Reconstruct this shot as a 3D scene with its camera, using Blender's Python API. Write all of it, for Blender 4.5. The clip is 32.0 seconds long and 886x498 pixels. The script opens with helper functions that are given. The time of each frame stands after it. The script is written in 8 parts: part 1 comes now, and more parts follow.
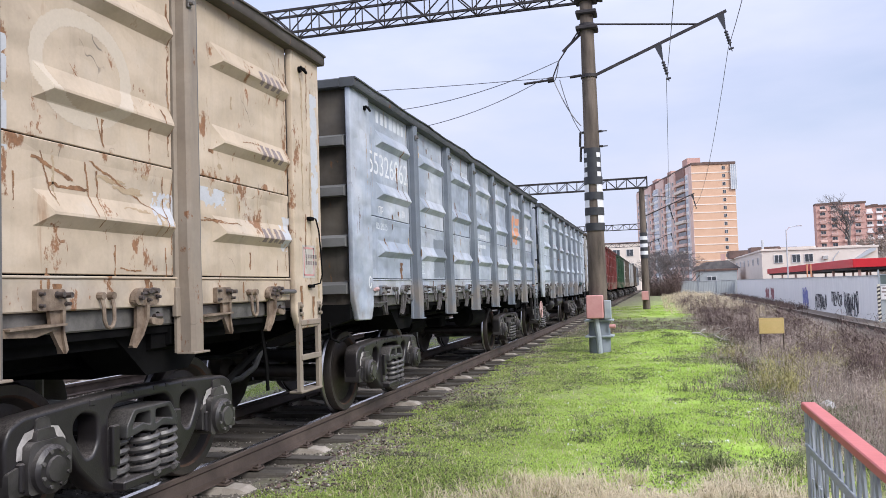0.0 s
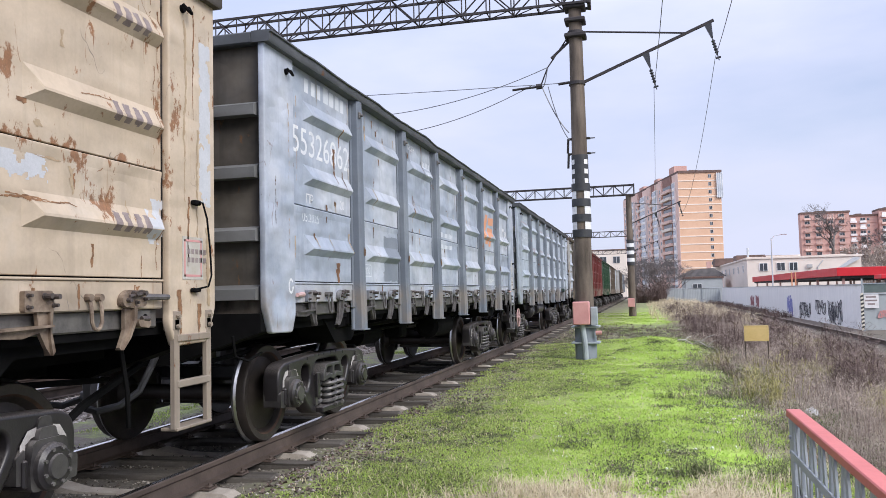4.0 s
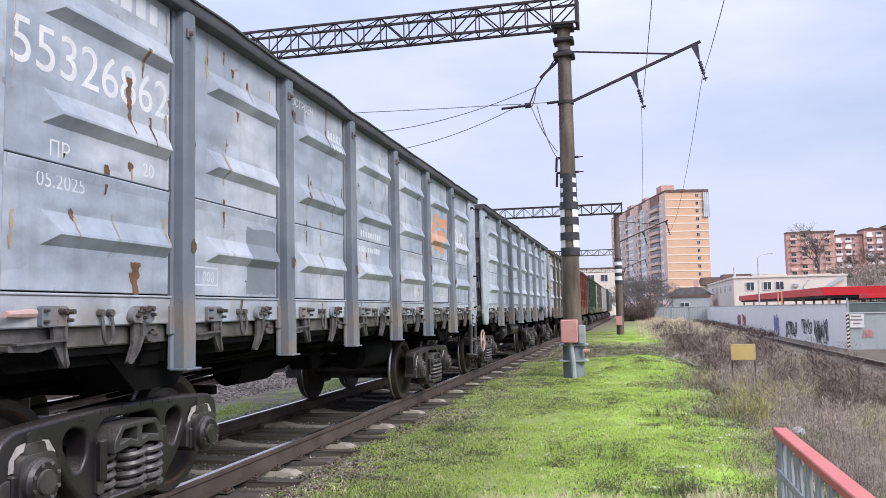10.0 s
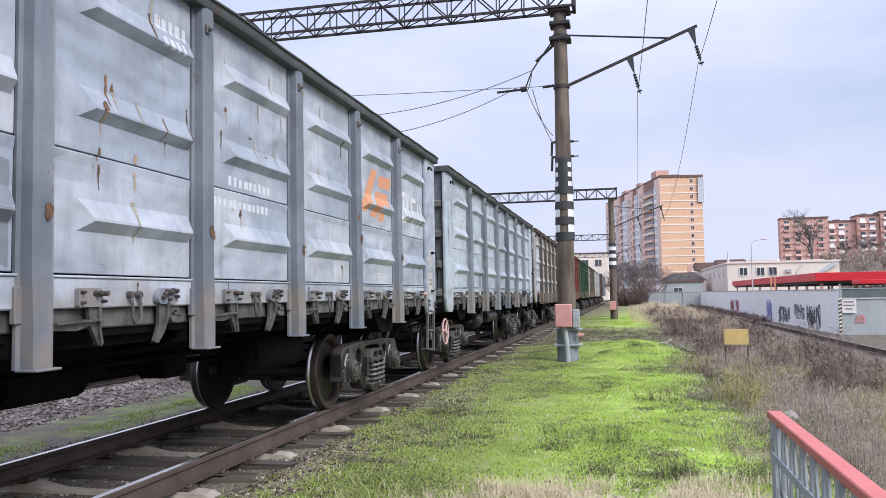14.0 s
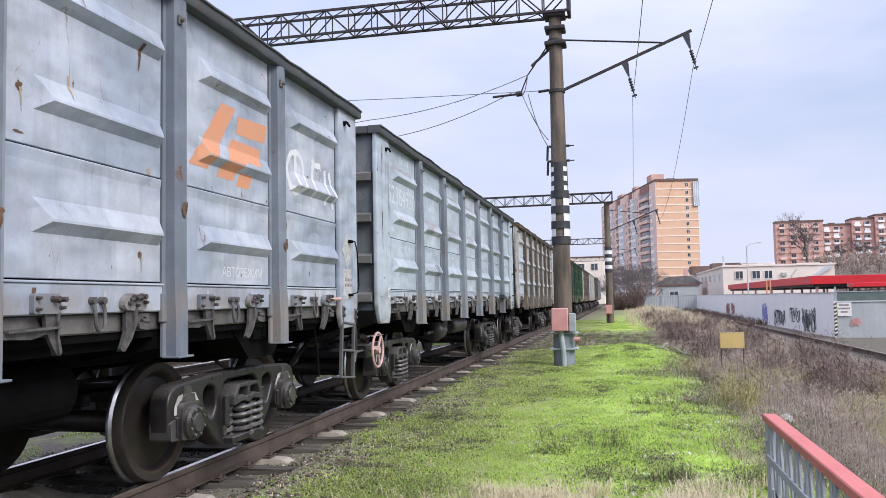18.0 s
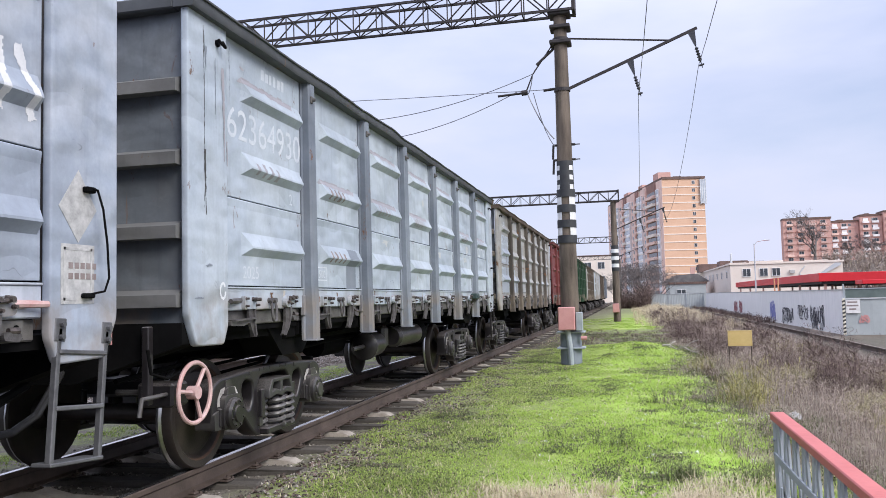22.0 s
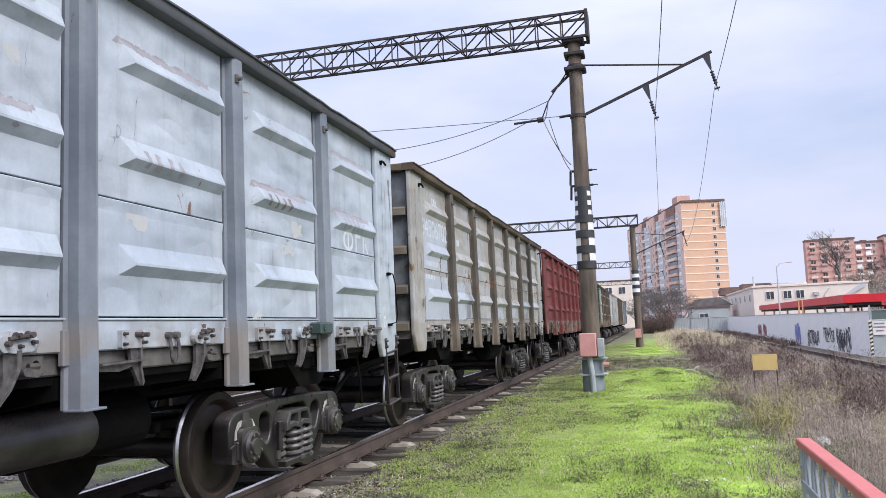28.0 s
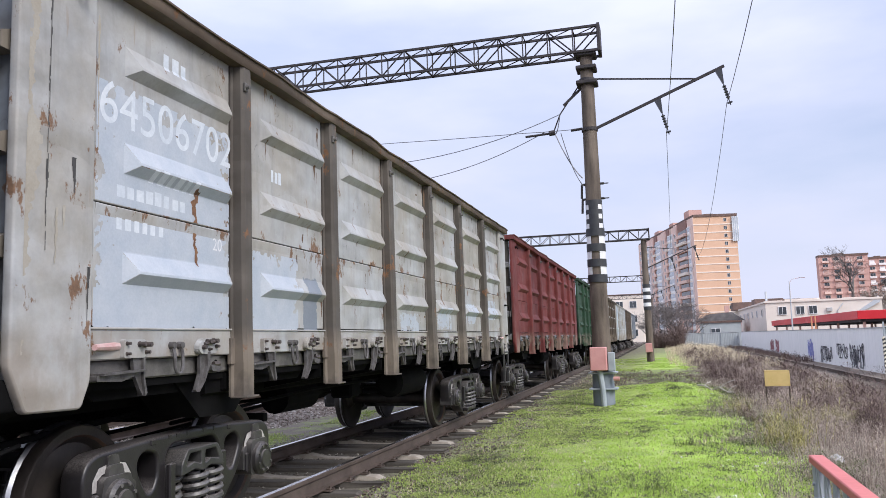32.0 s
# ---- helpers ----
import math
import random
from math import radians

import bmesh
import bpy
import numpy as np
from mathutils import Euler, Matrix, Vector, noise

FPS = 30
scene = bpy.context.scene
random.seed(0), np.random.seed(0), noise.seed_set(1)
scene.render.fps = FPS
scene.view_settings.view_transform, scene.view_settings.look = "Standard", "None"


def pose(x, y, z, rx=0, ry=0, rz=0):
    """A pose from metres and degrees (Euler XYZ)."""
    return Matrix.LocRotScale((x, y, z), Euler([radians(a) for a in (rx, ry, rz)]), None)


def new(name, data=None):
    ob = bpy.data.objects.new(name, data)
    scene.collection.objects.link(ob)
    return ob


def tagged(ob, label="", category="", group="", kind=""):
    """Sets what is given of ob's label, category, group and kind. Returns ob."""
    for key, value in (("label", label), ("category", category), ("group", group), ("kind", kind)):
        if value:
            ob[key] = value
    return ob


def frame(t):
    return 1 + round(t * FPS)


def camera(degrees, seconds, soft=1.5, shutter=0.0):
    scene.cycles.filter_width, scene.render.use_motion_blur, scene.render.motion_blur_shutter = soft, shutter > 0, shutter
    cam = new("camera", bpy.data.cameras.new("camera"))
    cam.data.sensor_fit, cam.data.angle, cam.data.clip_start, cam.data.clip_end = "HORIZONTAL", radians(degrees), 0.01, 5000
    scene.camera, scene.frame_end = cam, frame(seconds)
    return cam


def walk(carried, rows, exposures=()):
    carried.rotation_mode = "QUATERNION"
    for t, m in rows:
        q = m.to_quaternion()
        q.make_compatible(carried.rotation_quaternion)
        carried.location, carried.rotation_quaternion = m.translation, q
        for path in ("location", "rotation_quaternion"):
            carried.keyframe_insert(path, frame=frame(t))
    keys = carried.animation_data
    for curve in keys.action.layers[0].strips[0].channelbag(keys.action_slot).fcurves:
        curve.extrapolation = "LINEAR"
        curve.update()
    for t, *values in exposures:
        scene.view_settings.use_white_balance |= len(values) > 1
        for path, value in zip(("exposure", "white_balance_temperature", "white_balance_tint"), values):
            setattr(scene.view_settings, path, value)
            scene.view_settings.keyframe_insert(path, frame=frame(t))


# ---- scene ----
cam = camera(58.72, 32.0, soft=0.55)
walk(cam, [
    (0, pose(4.586, 0.002, 1.430, 92.913, 1.819, 15.304)),
    (0.5, pose(4.582, 0.013, 1.426, 92.888, 1.631, 15.233)),
    (1, pose(4.582, 0.003, 1.428, 93.018, 1.521, 15.103)),
    (1.5, pose(4.579, 0.010, 1.424, 93.148, 1.396, 14.828)),
    (2, pose(4.580, 0.011, 1.426, 93.238, 1.445, 14.564)),
    (2.5, pose(4.583, 0.018, 1.423, 93.205, 1.410, 14.391)),
    (3, pose(4.582, 0.011, 1.425, 93.168, 1.437, 14.339)),
    (3.5, pose(4.583, 0.010, 1.426, 93.190, 1.436, 14.352)),
    (5.5, pose(4.579, 0.007, 1.424, 93.702, 0.959, 14.213)),
    (6, pose(4.578, 0.008, 1.422, 93.786, 0.937, 14.158)),
    (6.5, pose(4.578, 0.005, 1.427, 93.816, 1.030, 14.136)),
    (7, pose(4.578, -0.001, 1.424, 93.820, 1.170, 14.152)),
    (7.5, pose(4.578, -0.006, 1.427, 93.759, 1.258, 14.130)),
    (8, pose(4.575, -0.012, 1.424, 93.738, 1.309, 14.058)),
    (8.5, pose(4.579, -0.008, 1.425, 93.812, 1.276, 13.953)),
    (9, pose(4.580, -0.004, 1.424, 94.042, 1.250, 13.783)),
    (9.5, pose(4.584, 0.001, 1.424, 94.298, 1.144, 13.608)),
    (10, pose(4.582, -0.002, 1.425, 94.524, 1.083, 13.484)),
    (10.5, pose(4.580, -0.009, 1.423, 94.652, 1.009, 13.402)),
    (11, pose(4.578, -0.007, 1.424, 94.693, 0.881, 13.431)),
    (11.5, pose(4.582, 0.005, 1.425, 94.649, 0.743, 13.497)),
    (12, pose(4.583, -0.003, 1.423, 94.525, 0.613, 13.559)),
    (12.5, pose(4.582, -0.002, 1.422, 94.268, 0.497, 13.508)),
    (13, pose(4.578, -0.000, 1.422, 93.962, 0.497, 13.361)),
    (13.5, pose(4.573, 0.002, 1.421, 93.639, 0.690, 13.176)),
    (14, pose(4.571, 0.008, 1.418, 93.380, 0.882, 13.065)),
    (14.5, pose(4.581, 0.005, 1.419, 93.196, 1.132, 13.008)),
    (16.5, pose(4.577, 0.005, 1.419, 93.433, 1.151, 12.763)),
    (17, pose(4.579, -0.000, 1.419, 93.568, 1.107, 12.759)),
    (17.5, pose(4.576, -0.003, 1.420, 93.647, 1.046, 12.756)),
    (18, pose(4.572, -0.013, 1.420, 93.687, 1.063, 12.790)),
    (18.5, pose(4.575, -0.006, 1.419, 93.692, 1.078, 12.857)),
    (19, pose(4.571, -0.004, 1.421, 93.671, 1.154, 12.951)),
    (19.5, pose(4.577, 0.005, 1.421, 93.615, 1.222, 13.121)),
    (20, pose(4.578, 0.006, 1.420, 93.488, 1.207, 13.306)),
    (20.5, pose(4.578, -0.009, 1.421, 93.443, 1.307, 13.482)),
    (21, pose(4.577, -0.010, 1.421, 93.454, 1.339, 13.528)),
    (21.5, pose(4.574, -0.003, 1.421, 93.547, 1.339, 13.453)),
    (22, pose(4.577, -0.009, 1.421, 93.678, 1.438, 13.287)),
    (22.5, pose(4.579, -0.003, 1.418, 93.719, 1.481, 13.192)),
    (23, pose(4.577, -0.010, 1.421, 93.754, 1.647, 13.301)),
    (23.5, pose(4.578, -0.014, 1.423, 93.859, 1.860, 13.622)),
    (24, pose(4.579, -0.005, 1.424, 94.045, 2.006, 13.960)),
    (24.5, pose(4.586, -0.011, 1.424, 94.341, 2.192, 14.304)),
    (25, pose(4.583, -0.008, 1.425, 94.588, 2.160, 14.483)),
    (25.5, pose(4.584, -0.009, 1.423, 94.835, 2.223, 14.581)),
    (27.5, pose(4.584, -0.014, 1.425, 95.526, 2.205, 14.633)),
    (28, pose(4.588, -0.009, 1.425, 95.751, 2.337, 14.765)),
    (28.5, pose(4.593, -0.009, 1.422, 95.908, 2.358, 14.933)),
    (29, pose(4.594, -0.005, 1.424, 96.030, 2.328, 15.082)),
    (29.5, pose(4.594, -0.008, 1.426, 96.095, 2.231, 15.184)),
    (30, pose(4.591, 0.002, 1.424, 96.170, 2.143, 15.263)),
    (30.5, pose(4.583, -0.006, 1.424, 96.289, 2.088, 15.304)),
    (31, pose(4.584, -0.009, 1.428, 96.441, 2.061, 15.359)),
    (31.5, pose(4.586, -0.000, 1.423, 96.615, 1.951, 15.430)),
    (32, pose(4.587, -0.010, 1.424, 96.680, 1.801, 15.486)),
], exposures=[(0, 0.0), (32, 0.0)])

# ---- sky and sun ----
SUN_ELEVATION, SUN_TURN = 38.0, 122.0


def make_world():
    world = bpy.data.worlds.new("sky")
    scene.world = world
    world.use_nodes = True
    nt = world.node_tree
    nt.nodes.clear()
    out = nt.nodes.new("ShaderNodeOutputWorld")
    bg = nt.nodes.new("ShaderNodeBackground")
    bg.inputs["Strength"].default_value = 0.13
    sky = nt.nodes.new("ShaderNodeTexSky")
    sky.sky_type = "NISHITA"
    sky.sun_disc = False
    sky.sun_elevation, sky.sun_rotation = radians(SUN_ELEVATION), radians(SUN_TURN)
    sky.air_density, sky.dust_density, sky.ozone_density = 1.0, 1.5, 2.0
    coord = nt.nodes.new("ShaderNodeTexCoord")
    mapping = nt.nodes.new("ShaderNodeMapping")
    mapping.inputs["Scale"].default_value = (1.0, 1.0, 3.2)
    mapping.inputs["Location"].default_value = (0.3, 0.1, 0.2)
    nz = nt.nodes.new("ShaderNodeTexNoise")
    nz.inputs["Scale"].default_value, nz.inputs["Detail"].default_value, nz.inputs["Roughness"].default_value = 1.7, 6, 0.5
    ramp = nt.nodes.new("ShaderNodeValToRGB")
    ramp.color_ramp.elements[0].position, ramp.color_ramp.elements[0].color = 0.34, (0.50, 0.50, 0.50, 1)
    ramp.color_ramp.elements[1].position, ramp.color_ramp.elements[1].color = 0.58, (0.97, 0.97, 0.97, 1)
    mix = nt.nodes.new("ShaderNodeMix")
    mix.data_type = "RGBA"
    mix.inputs["B"].default_value = (6.25, 6.55, 8.35, 1)
    nt.links.new(coord.outputs["Generated"], mapping.inputs["Vector"])
    nt.links.new(mapping.outputs["Vector"], nz.inputs["Vector"])
    nt.links.new(nz.outputs["Fac"], ramp.inputs["Fac"])
    nt.links.new(ramp.outputs["Color"], mix.inputs["Factor"])
    clear = nt.nodes.new("ShaderNodeVectorMath")
    clear.operation = "MULTIPLY"
    clear.inputs[1].default_value = (1.12, 1.16, 1.3)
    nt.links.new(sky.outputs["Color"], clear.inputs[0])
    nt.links.new(clear.outputs[0], mix.inputs["A"])
    # an overcast sky grows brighter from the horizon to the zenith
    sep = nt.nodes.new("ShaderNodeSeparateXYZ")
    nt.links.new(coord.outputs["Generated"], sep.inputs[0])
    square = nt.nodes.new("ShaderNodeMath")
    square.operation = "MULTIPLY"
    nt.links.new(sep.outputs["Z"], square.inputs[0])
    nt.links.new(sep.outputs["Z"], square.inputs[1])
    gain = nt.nodes.new("ShaderNodeMath")
    gain.operation = "MULTIPLY_ADD"
    gain.inputs[1].default_value, gain.inputs[2].default_value = 1.5, 0.93
    nt.links.new(square.outputs[0], gain.inputs[0])
    lift = nt.nodes.new("ShaderNodeVectorMath")
    lift.operation = "SCALE"
    nt.links.new(mix.outputs["Result"], lift.inputs[0])
    nt.links.new(gain.outputs[0], lift.inputs["Scale"])
    nt.links.new(lift.outputs[0], bg.inputs["Color"])
    nt.links.new(bg.outputs["Background"], out.inputs["Surface"])
    lamp = bpy.data.lights.new("sun", "SUN")
    lamp.energy, lamp.angle, lamp.color = 3.0, radians(30), (1.0, 0.97, 0.93)
    ob = new("sun", lamp)
    e, a = radians(SUN_ELEVATION), radians(SUN_TURN)
    way = Vector((math.cos(e) * math.sin(a), math.cos(e) * math.cos(a), math.sin(e)))
    ob.matrix_world = Matrix.Translation((0, 0, 60)) @ way.to_track_quat("Z", "Y").to_matrix().to_4x4()


make_world()


# ---- materials ----
def mixed(nt, fac, a, b, blend="MIX"):
    m = nt.nodes.new("ShaderNodeMix")
    m.data_type, m.blend_type = "RGBA", blend
    for socket, v in (("Factor", fac), ("A", a), ("B", b)):
        if isinstance(v, bpy.types.NodeSocket):
            nt.links.new(v, m.inputs[socket])
        else:
            m.inputs[socket].default_value = (*v, 1) if isinstance(v, tuple) else v
    return m.outputs["Result"]


def stepped(nt, value, lo, hi):
    m = nt.nodes.new("ShaderNodeMapRange")
    m.inputs["From Min"].default_value, m.inputs["From Max"].default_value = lo, hi
    nt.links.new(value, m.inputs["Value"])
    return m.outputs["Result"]


def times(nt, a, b):
    m = nt.nodes.new("ShaderNodeMath")
    m.operation = "MULTIPLY"
    for i, v in enumerate((a, b)):
        if isinstance(v, bpy.types.NodeSocket):
            nt.links.new(v, m.inputs[i])
        else:
            m.inputs[i].default_value = v
    return m.outputs[0]


def started(name, rough, metal, world_space=False, spread=True):
    """A material with its shader and a coordinate that differs from object to object."""
    mat = bpy.data.materials.new(name)
    mat.use_nodes = True
    nt = mat.node_tree
    bsdf = nt.nodes["Principled BSDF"]
    bsdf.inputs["Roughness"].default_value, bsdf.inputs["Metallic"].default_value = rough, metal
    if world_space:
        geo = nt.nodes.new("ShaderNodeNewGeometry")
        return mat, nt, bsdf, geo.outputs["Position"]
    coord = nt.nodes.new("ShaderNodeTexCoord")
    if not spread:
        return mat, nt, bsdf, coord.outputs["Object"]
    info = nt.nodes.new("ShaderNodeObjectInfo")
    add = nt.nodes.new("ShaderNodeVectorMath")
    add.operation = "MULTIPLY_ADD"
    comb = nt.nodes.new("ShaderNodeCombineXYZ")
    for i in range(3):
        nt.links.new(info.outputs["Random"], comb.inputs[i])
    nt.links.new(comb.outputs[0], add.inputs[0])
    add.inputs[1].default_value = (31.0, 57.0, 13.0)
    nt.links.new(coord.outputs["Object"], add.inputs[2])
    return mat, nt, bsdf, add.outputs[0]


def noise_of(nt, vec, scale, detail=4, rough=0.55, stretch=None):
    if stretch:
        mp = nt.nodes.new("ShaderNodeMapping")
        mp.inputs["Scale"].default_value = stretch
        nt.links.new(vec, mp.inputs["Vector"])
        vec = mp.outputs["Vector"]
    n = nt.nodes.new("ShaderNodeTexNoise")
    n.inputs["Scale"].default_value, n.inputs["Detail"].default_value, n.inputs["Roughness"].default_value = scale, detail, rough
    nt.links.new(vec, n.inputs["Vector"])
    return n.outputs["Fac"]


def bumped(nt, bsdf, height, strength, distance, before=None):
    b = nt.nodes.new("ShaderNodeBump")
    b.inputs["Strength"].default_value, b.inputs["Distance"].default_value = strength, distance
    nt.links.new(height, b.inputs["Height"])
    if before is not None:
        nt.links.new(before, b.inputs["Normal"])
    nt.links.new(b.outputs["Normal"], bsdf.inputs["Normal"])
    return b.outputs["Normal"]


def plain(name, a, b, rough=0.7, metal=0.0, scale=6.0, fine=60.0, bump=0.3, depth=0.004, world_space=False, stretch=None, gloss=0.5, dust=0.0):
    """Two tones of one surface, coarse and fine, with a little relief."""
    mat, nt, bsdf, vec = started(name, rough, metal, world_space)
    coarse = stepped(nt, noise_of(nt, vec, scale, 5, 0.6, stretch), 0.32, 0.68)
    grain = noise_of(nt, vec, fine, 3, 0.6)
    col = mixed(nt, coarse, a, b)
    col = mixed(nt, 0.22, col, mixed(nt, grain, tuple(0.5 * v for v in a), tuple(min(1, 1.35 * v) for v in b)))
    nt.links.new(col, bsdf.inputs["Base Color"])
    bsdf.inputs["Specular IOR Level"].default_value = gloss
    if dust:
        geo = nt.nodes.new("ShaderNodeNewGeometry")
        sep = nt.nodes.new("ShaderNodeSeparateXYZ")
        nt.links.new(geo.outputs["Normal"], sep.inputs[0])
        settled = times(nt, stepped(nt, sep.outputs["Z"], 0.25, 0.8), stepped(nt, grain, 0.3, 0.6))
        col = mixed(nt, times(nt, settled, dust), col, (0.20, 0.18, 0.172))
        worn = times(nt, stepped(nt, geo.outputs["Pointiness"], 0.56, 0.66), stepped(nt, coarse, 0.1, 0.7))
        nt.links.new(mixed(nt, times(nt, worn, 0.55), col, (0.22, 0.21, 0.20)), bsdf.inputs["Base Color"])
    bumped(nt, bsdf, grain, bump, depth)
    return mat


def part_space(nt):
    """Coordinates of the part itself: distance from its middle along the wagon, and height."""
    coord = nt.nodes.new("ShaderNodeTexCoord")
    sep = nt.nodes.new("ShaderNodeSeparateXYZ")
    nt.links.new(coord.outputs["Object"], sep.inputs[0])
    return times(nt, sep.outputs["Y"], sep.outputs["Y"]), sep.outputs["Z"]


def line_of(nt, value, middle, half):
    """1 on a thin line where the value passes its middle."""
    m = nt.nodes.new("ShaderNodeMath")
    m.operation = "COMPARE"
    m.inputs[1].default_value, m.inputs[2].default_value = middle, half
    nt.links.new(value, m.inputs[0])
    return m.outputs[0]


def paint(name, base, patch, rust=0.25, dirt=0.3, patches=0.5, streak=0.3, rust_colour=(0.16, 0.07, 0.03), dirt_colour=(0.12, 0.115, 0.11), scratch=0.5, dent=1.0):
    """Old paint on sheet steel: patches of another coat, scratches, rust spots and runs, dust, dents."""
    mat, nt, bsdf, vec = started(name, 0.5, 0.0)
    big = noise_of(nt, vec, 0.9, 5, 0.62)
    col = mixed(nt, stepped(nt, big, 0.60 - 0.3 * patches, 0.80 - 0.3 * patches), base, patch)
    cloud = noise_of(nt, vec, 2.6, 5, 0.6, (1, 1, 0.7))
    col = mixed(nt, times(nt, stepped(nt, cloud, 0.45, 0.75), dirt), col, dirt_colour)
    smudge = noise_of(nt, vec, 1.5, 6, 0.62, (1, 1, 1.6))
    col = mixed(nt, times(nt, stepped(nt, smudge, 0.55, 0.72), 0.26), col, tuple(0.55 * v for v in base))
    col = mixed(nt, times(nt, stepped(nt, smudge, 0.47, 0.32), 0.22), col, tuple(min(0.88, 1.22 * v) for v in patch))
    wipe = noise_of(nt, vec, 0.75, 4, 0.55, (1, 1.2, 0.6))
    col = mixed(nt, times(nt, stepped(nt, wipe, 0.56, 0.60), 0.2), col, tuple(0.55 * v for v in base))
    runs = noise_of(nt, vec, 3.2, 4, 0.6, (2.6, 2.6, 0.22))
    col = mixed(nt, times(nt, stepped(nt, runs, 0.54, 0.78), streak), col, tuple(0.5 * v for v in base))
    fine = noise_of(nt, vec, 38, 4, 0.65)
    chips = noise_of(nt, vec, 4.3, 6, 0.72, (1, 1, 0.55))
    runs2 = noise_of(nt, vec, 2.3, 5, 0.65, (3.4, 3.4, 0.35))
    # rust gathers along the edges and the seam of the sheets
    across, height = part_space(nt)
    rim = nt.nodes.new("ShaderNodeMath")
    rim.operation = "MAXIMUM"
    nt.links.new(times(nt, stepped(nt, across, 0.42, 0.60), stepped(nt, across, 0.66, 0.64)), rim.inputs[0])
    nt.links.new(times(nt, stepped(nt, height, 2.14, 2.30), stepped(nt, height, 2.40, 2.31)), rim.inputs[1])
    low = times(nt, stepped(nt, height, 1.60, 1.42), stepped(nt, height, 1.0, 1.1))
    chipped = nt.nodes.new("ShaderNodeMath")
    chipped.operation = "MULTIPLY_ADD"
    chipped.inputs[1].default_value = 0.075 * (0.4 + rust)
    nt.links.new(rim.outputs[0], chipped.inputs[0])
    nt.links.new(chips, chipped.inputs[2])
    spot = stepped(nt, chipped.outputs[0], 0.70 - 0.14 * rust, 0.735 - 0.14 * rust)
    run = stepped(nt, runs2, 0.72 - 0.13 * rust, 0.80 - 0.13 * rust)
    rusty = mixed(nt, fine, tuple(0.4 * v for v in rust_colour), tuple(1.5 * v for v in rust_colour))
    col = mixed(nt, times(nt, times(nt, low, stepped(nt, cloud, 0.40, 0.58)), 0.6), col, (0.25, 0.205, 0.16))
    col = mixed(nt, times(nt, run, 0.55), col, mixed(nt, 0.5, rusty, (0.30, 0.17, 0.08)))
    col = mixed(nt, times(nt, spot, 0.88), col, rusty)
    way = noise_of(nt, vec, 0.9, 3, 0.5, (1.3, 1.3, 0.5))
    hair = times(nt, line_of(nt, way, 0.5, 0.0018), stepped(nt, chips, 0.54, 0.60))
    way2 = noise_of(nt, vec, 1.7, 3, 0.5, (1, 1, 0.8))
    hair2 = times(nt, line_of(nt, way2, 0.58, 0.0022), stepped(nt, cloud, 0.58, 0.64))
    col = mixed(nt, times(nt, hair, scratch), col, rusty)
    col = mixed(nt, times(nt, hair2, 0.7 * scratch), col, (0.06, 0.055, 0.055))
    col = mixed(nt, 0.14, col, mixed(nt, fine, (0.05, 0.05, 0.05), (0.9, 0.9, 0.9)), "OVERLAY")
    nt.links.new(col, bsdf.inputs["Base Color"])
    nt.links.new(stepped(nt, fine, -1.3, 1.3), bsdf.inputs["Roughness"])
    bsdf.inputs["Specular IOR Level"].default_value = 0.25
    dents = noise_of(nt, vec, 1.5, 3, 0.5)
    first = bumped(nt, bsdf, dents, 0.4 * dent, 0.07)
    creases = noise_of(nt, vec, 3.1, 1, 0.4, (0.7, 0.7, 1.3))
    second = bumped(nt, bsdf, stepped(nt, creases, 0.36, 0.78), 0.35 * dent, 0.05, first)
    bumped(nt, bsdf, fine, 0.12, 0.003, second)
    return mat


def leafy(name, colours, rough=0.75, through_light=0.0):
    """Plant matter whose tone differs from blade to blade."""
    mat, nt, bsdf, vec = started(name, rough, 0.0, True)
    geo = nt.nodes.new("ShaderNodeNewGeometry")
    ramp = nt.nodes.new("ShaderNodeValToRGB")
    el = ramp.color_ramp.elements
    while len(el) < len(colours):
        el.new(0.5)
    for i, c in enumerate(colours):
        el[i].position, el[i].color = i / (len(colours) - 1), (*c, 1)
    nt.links.new(geo.outputs["Random Per Island"], ramp.inputs["Fac"])
    col = mixed(nt, stepped(nt, noise_of(nt, vec, 0.5, 3), 0.35, 0.7), ramp.outputs["Color"], mixed(nt, 0.6, ramp.outputs["Color"], colours[0]))
    nt.links.new(col, bsdf.inputs["Base Color"])
    bsdf.inputs["Specular IOR Level"].default_value = 0.2
    if through_light:
        thin = nt.nodes.new("ShaderNodeBsdfTranslucent")
        nt.links.new(col, thin.inputs["Color"])
        both = nt.nodes.new("ShaderNodeMixShader")
        both.inputs[0].default_value = through_light
        nt.links.new(bsdf.outputs[0], both.inputs[1])
        nt.links.new(thin.outputs[0], both.inputs[2])
        nt.links.new(both.outputs[0], nt.nodes["Material Output"].inputs["Surface"])
    return mat


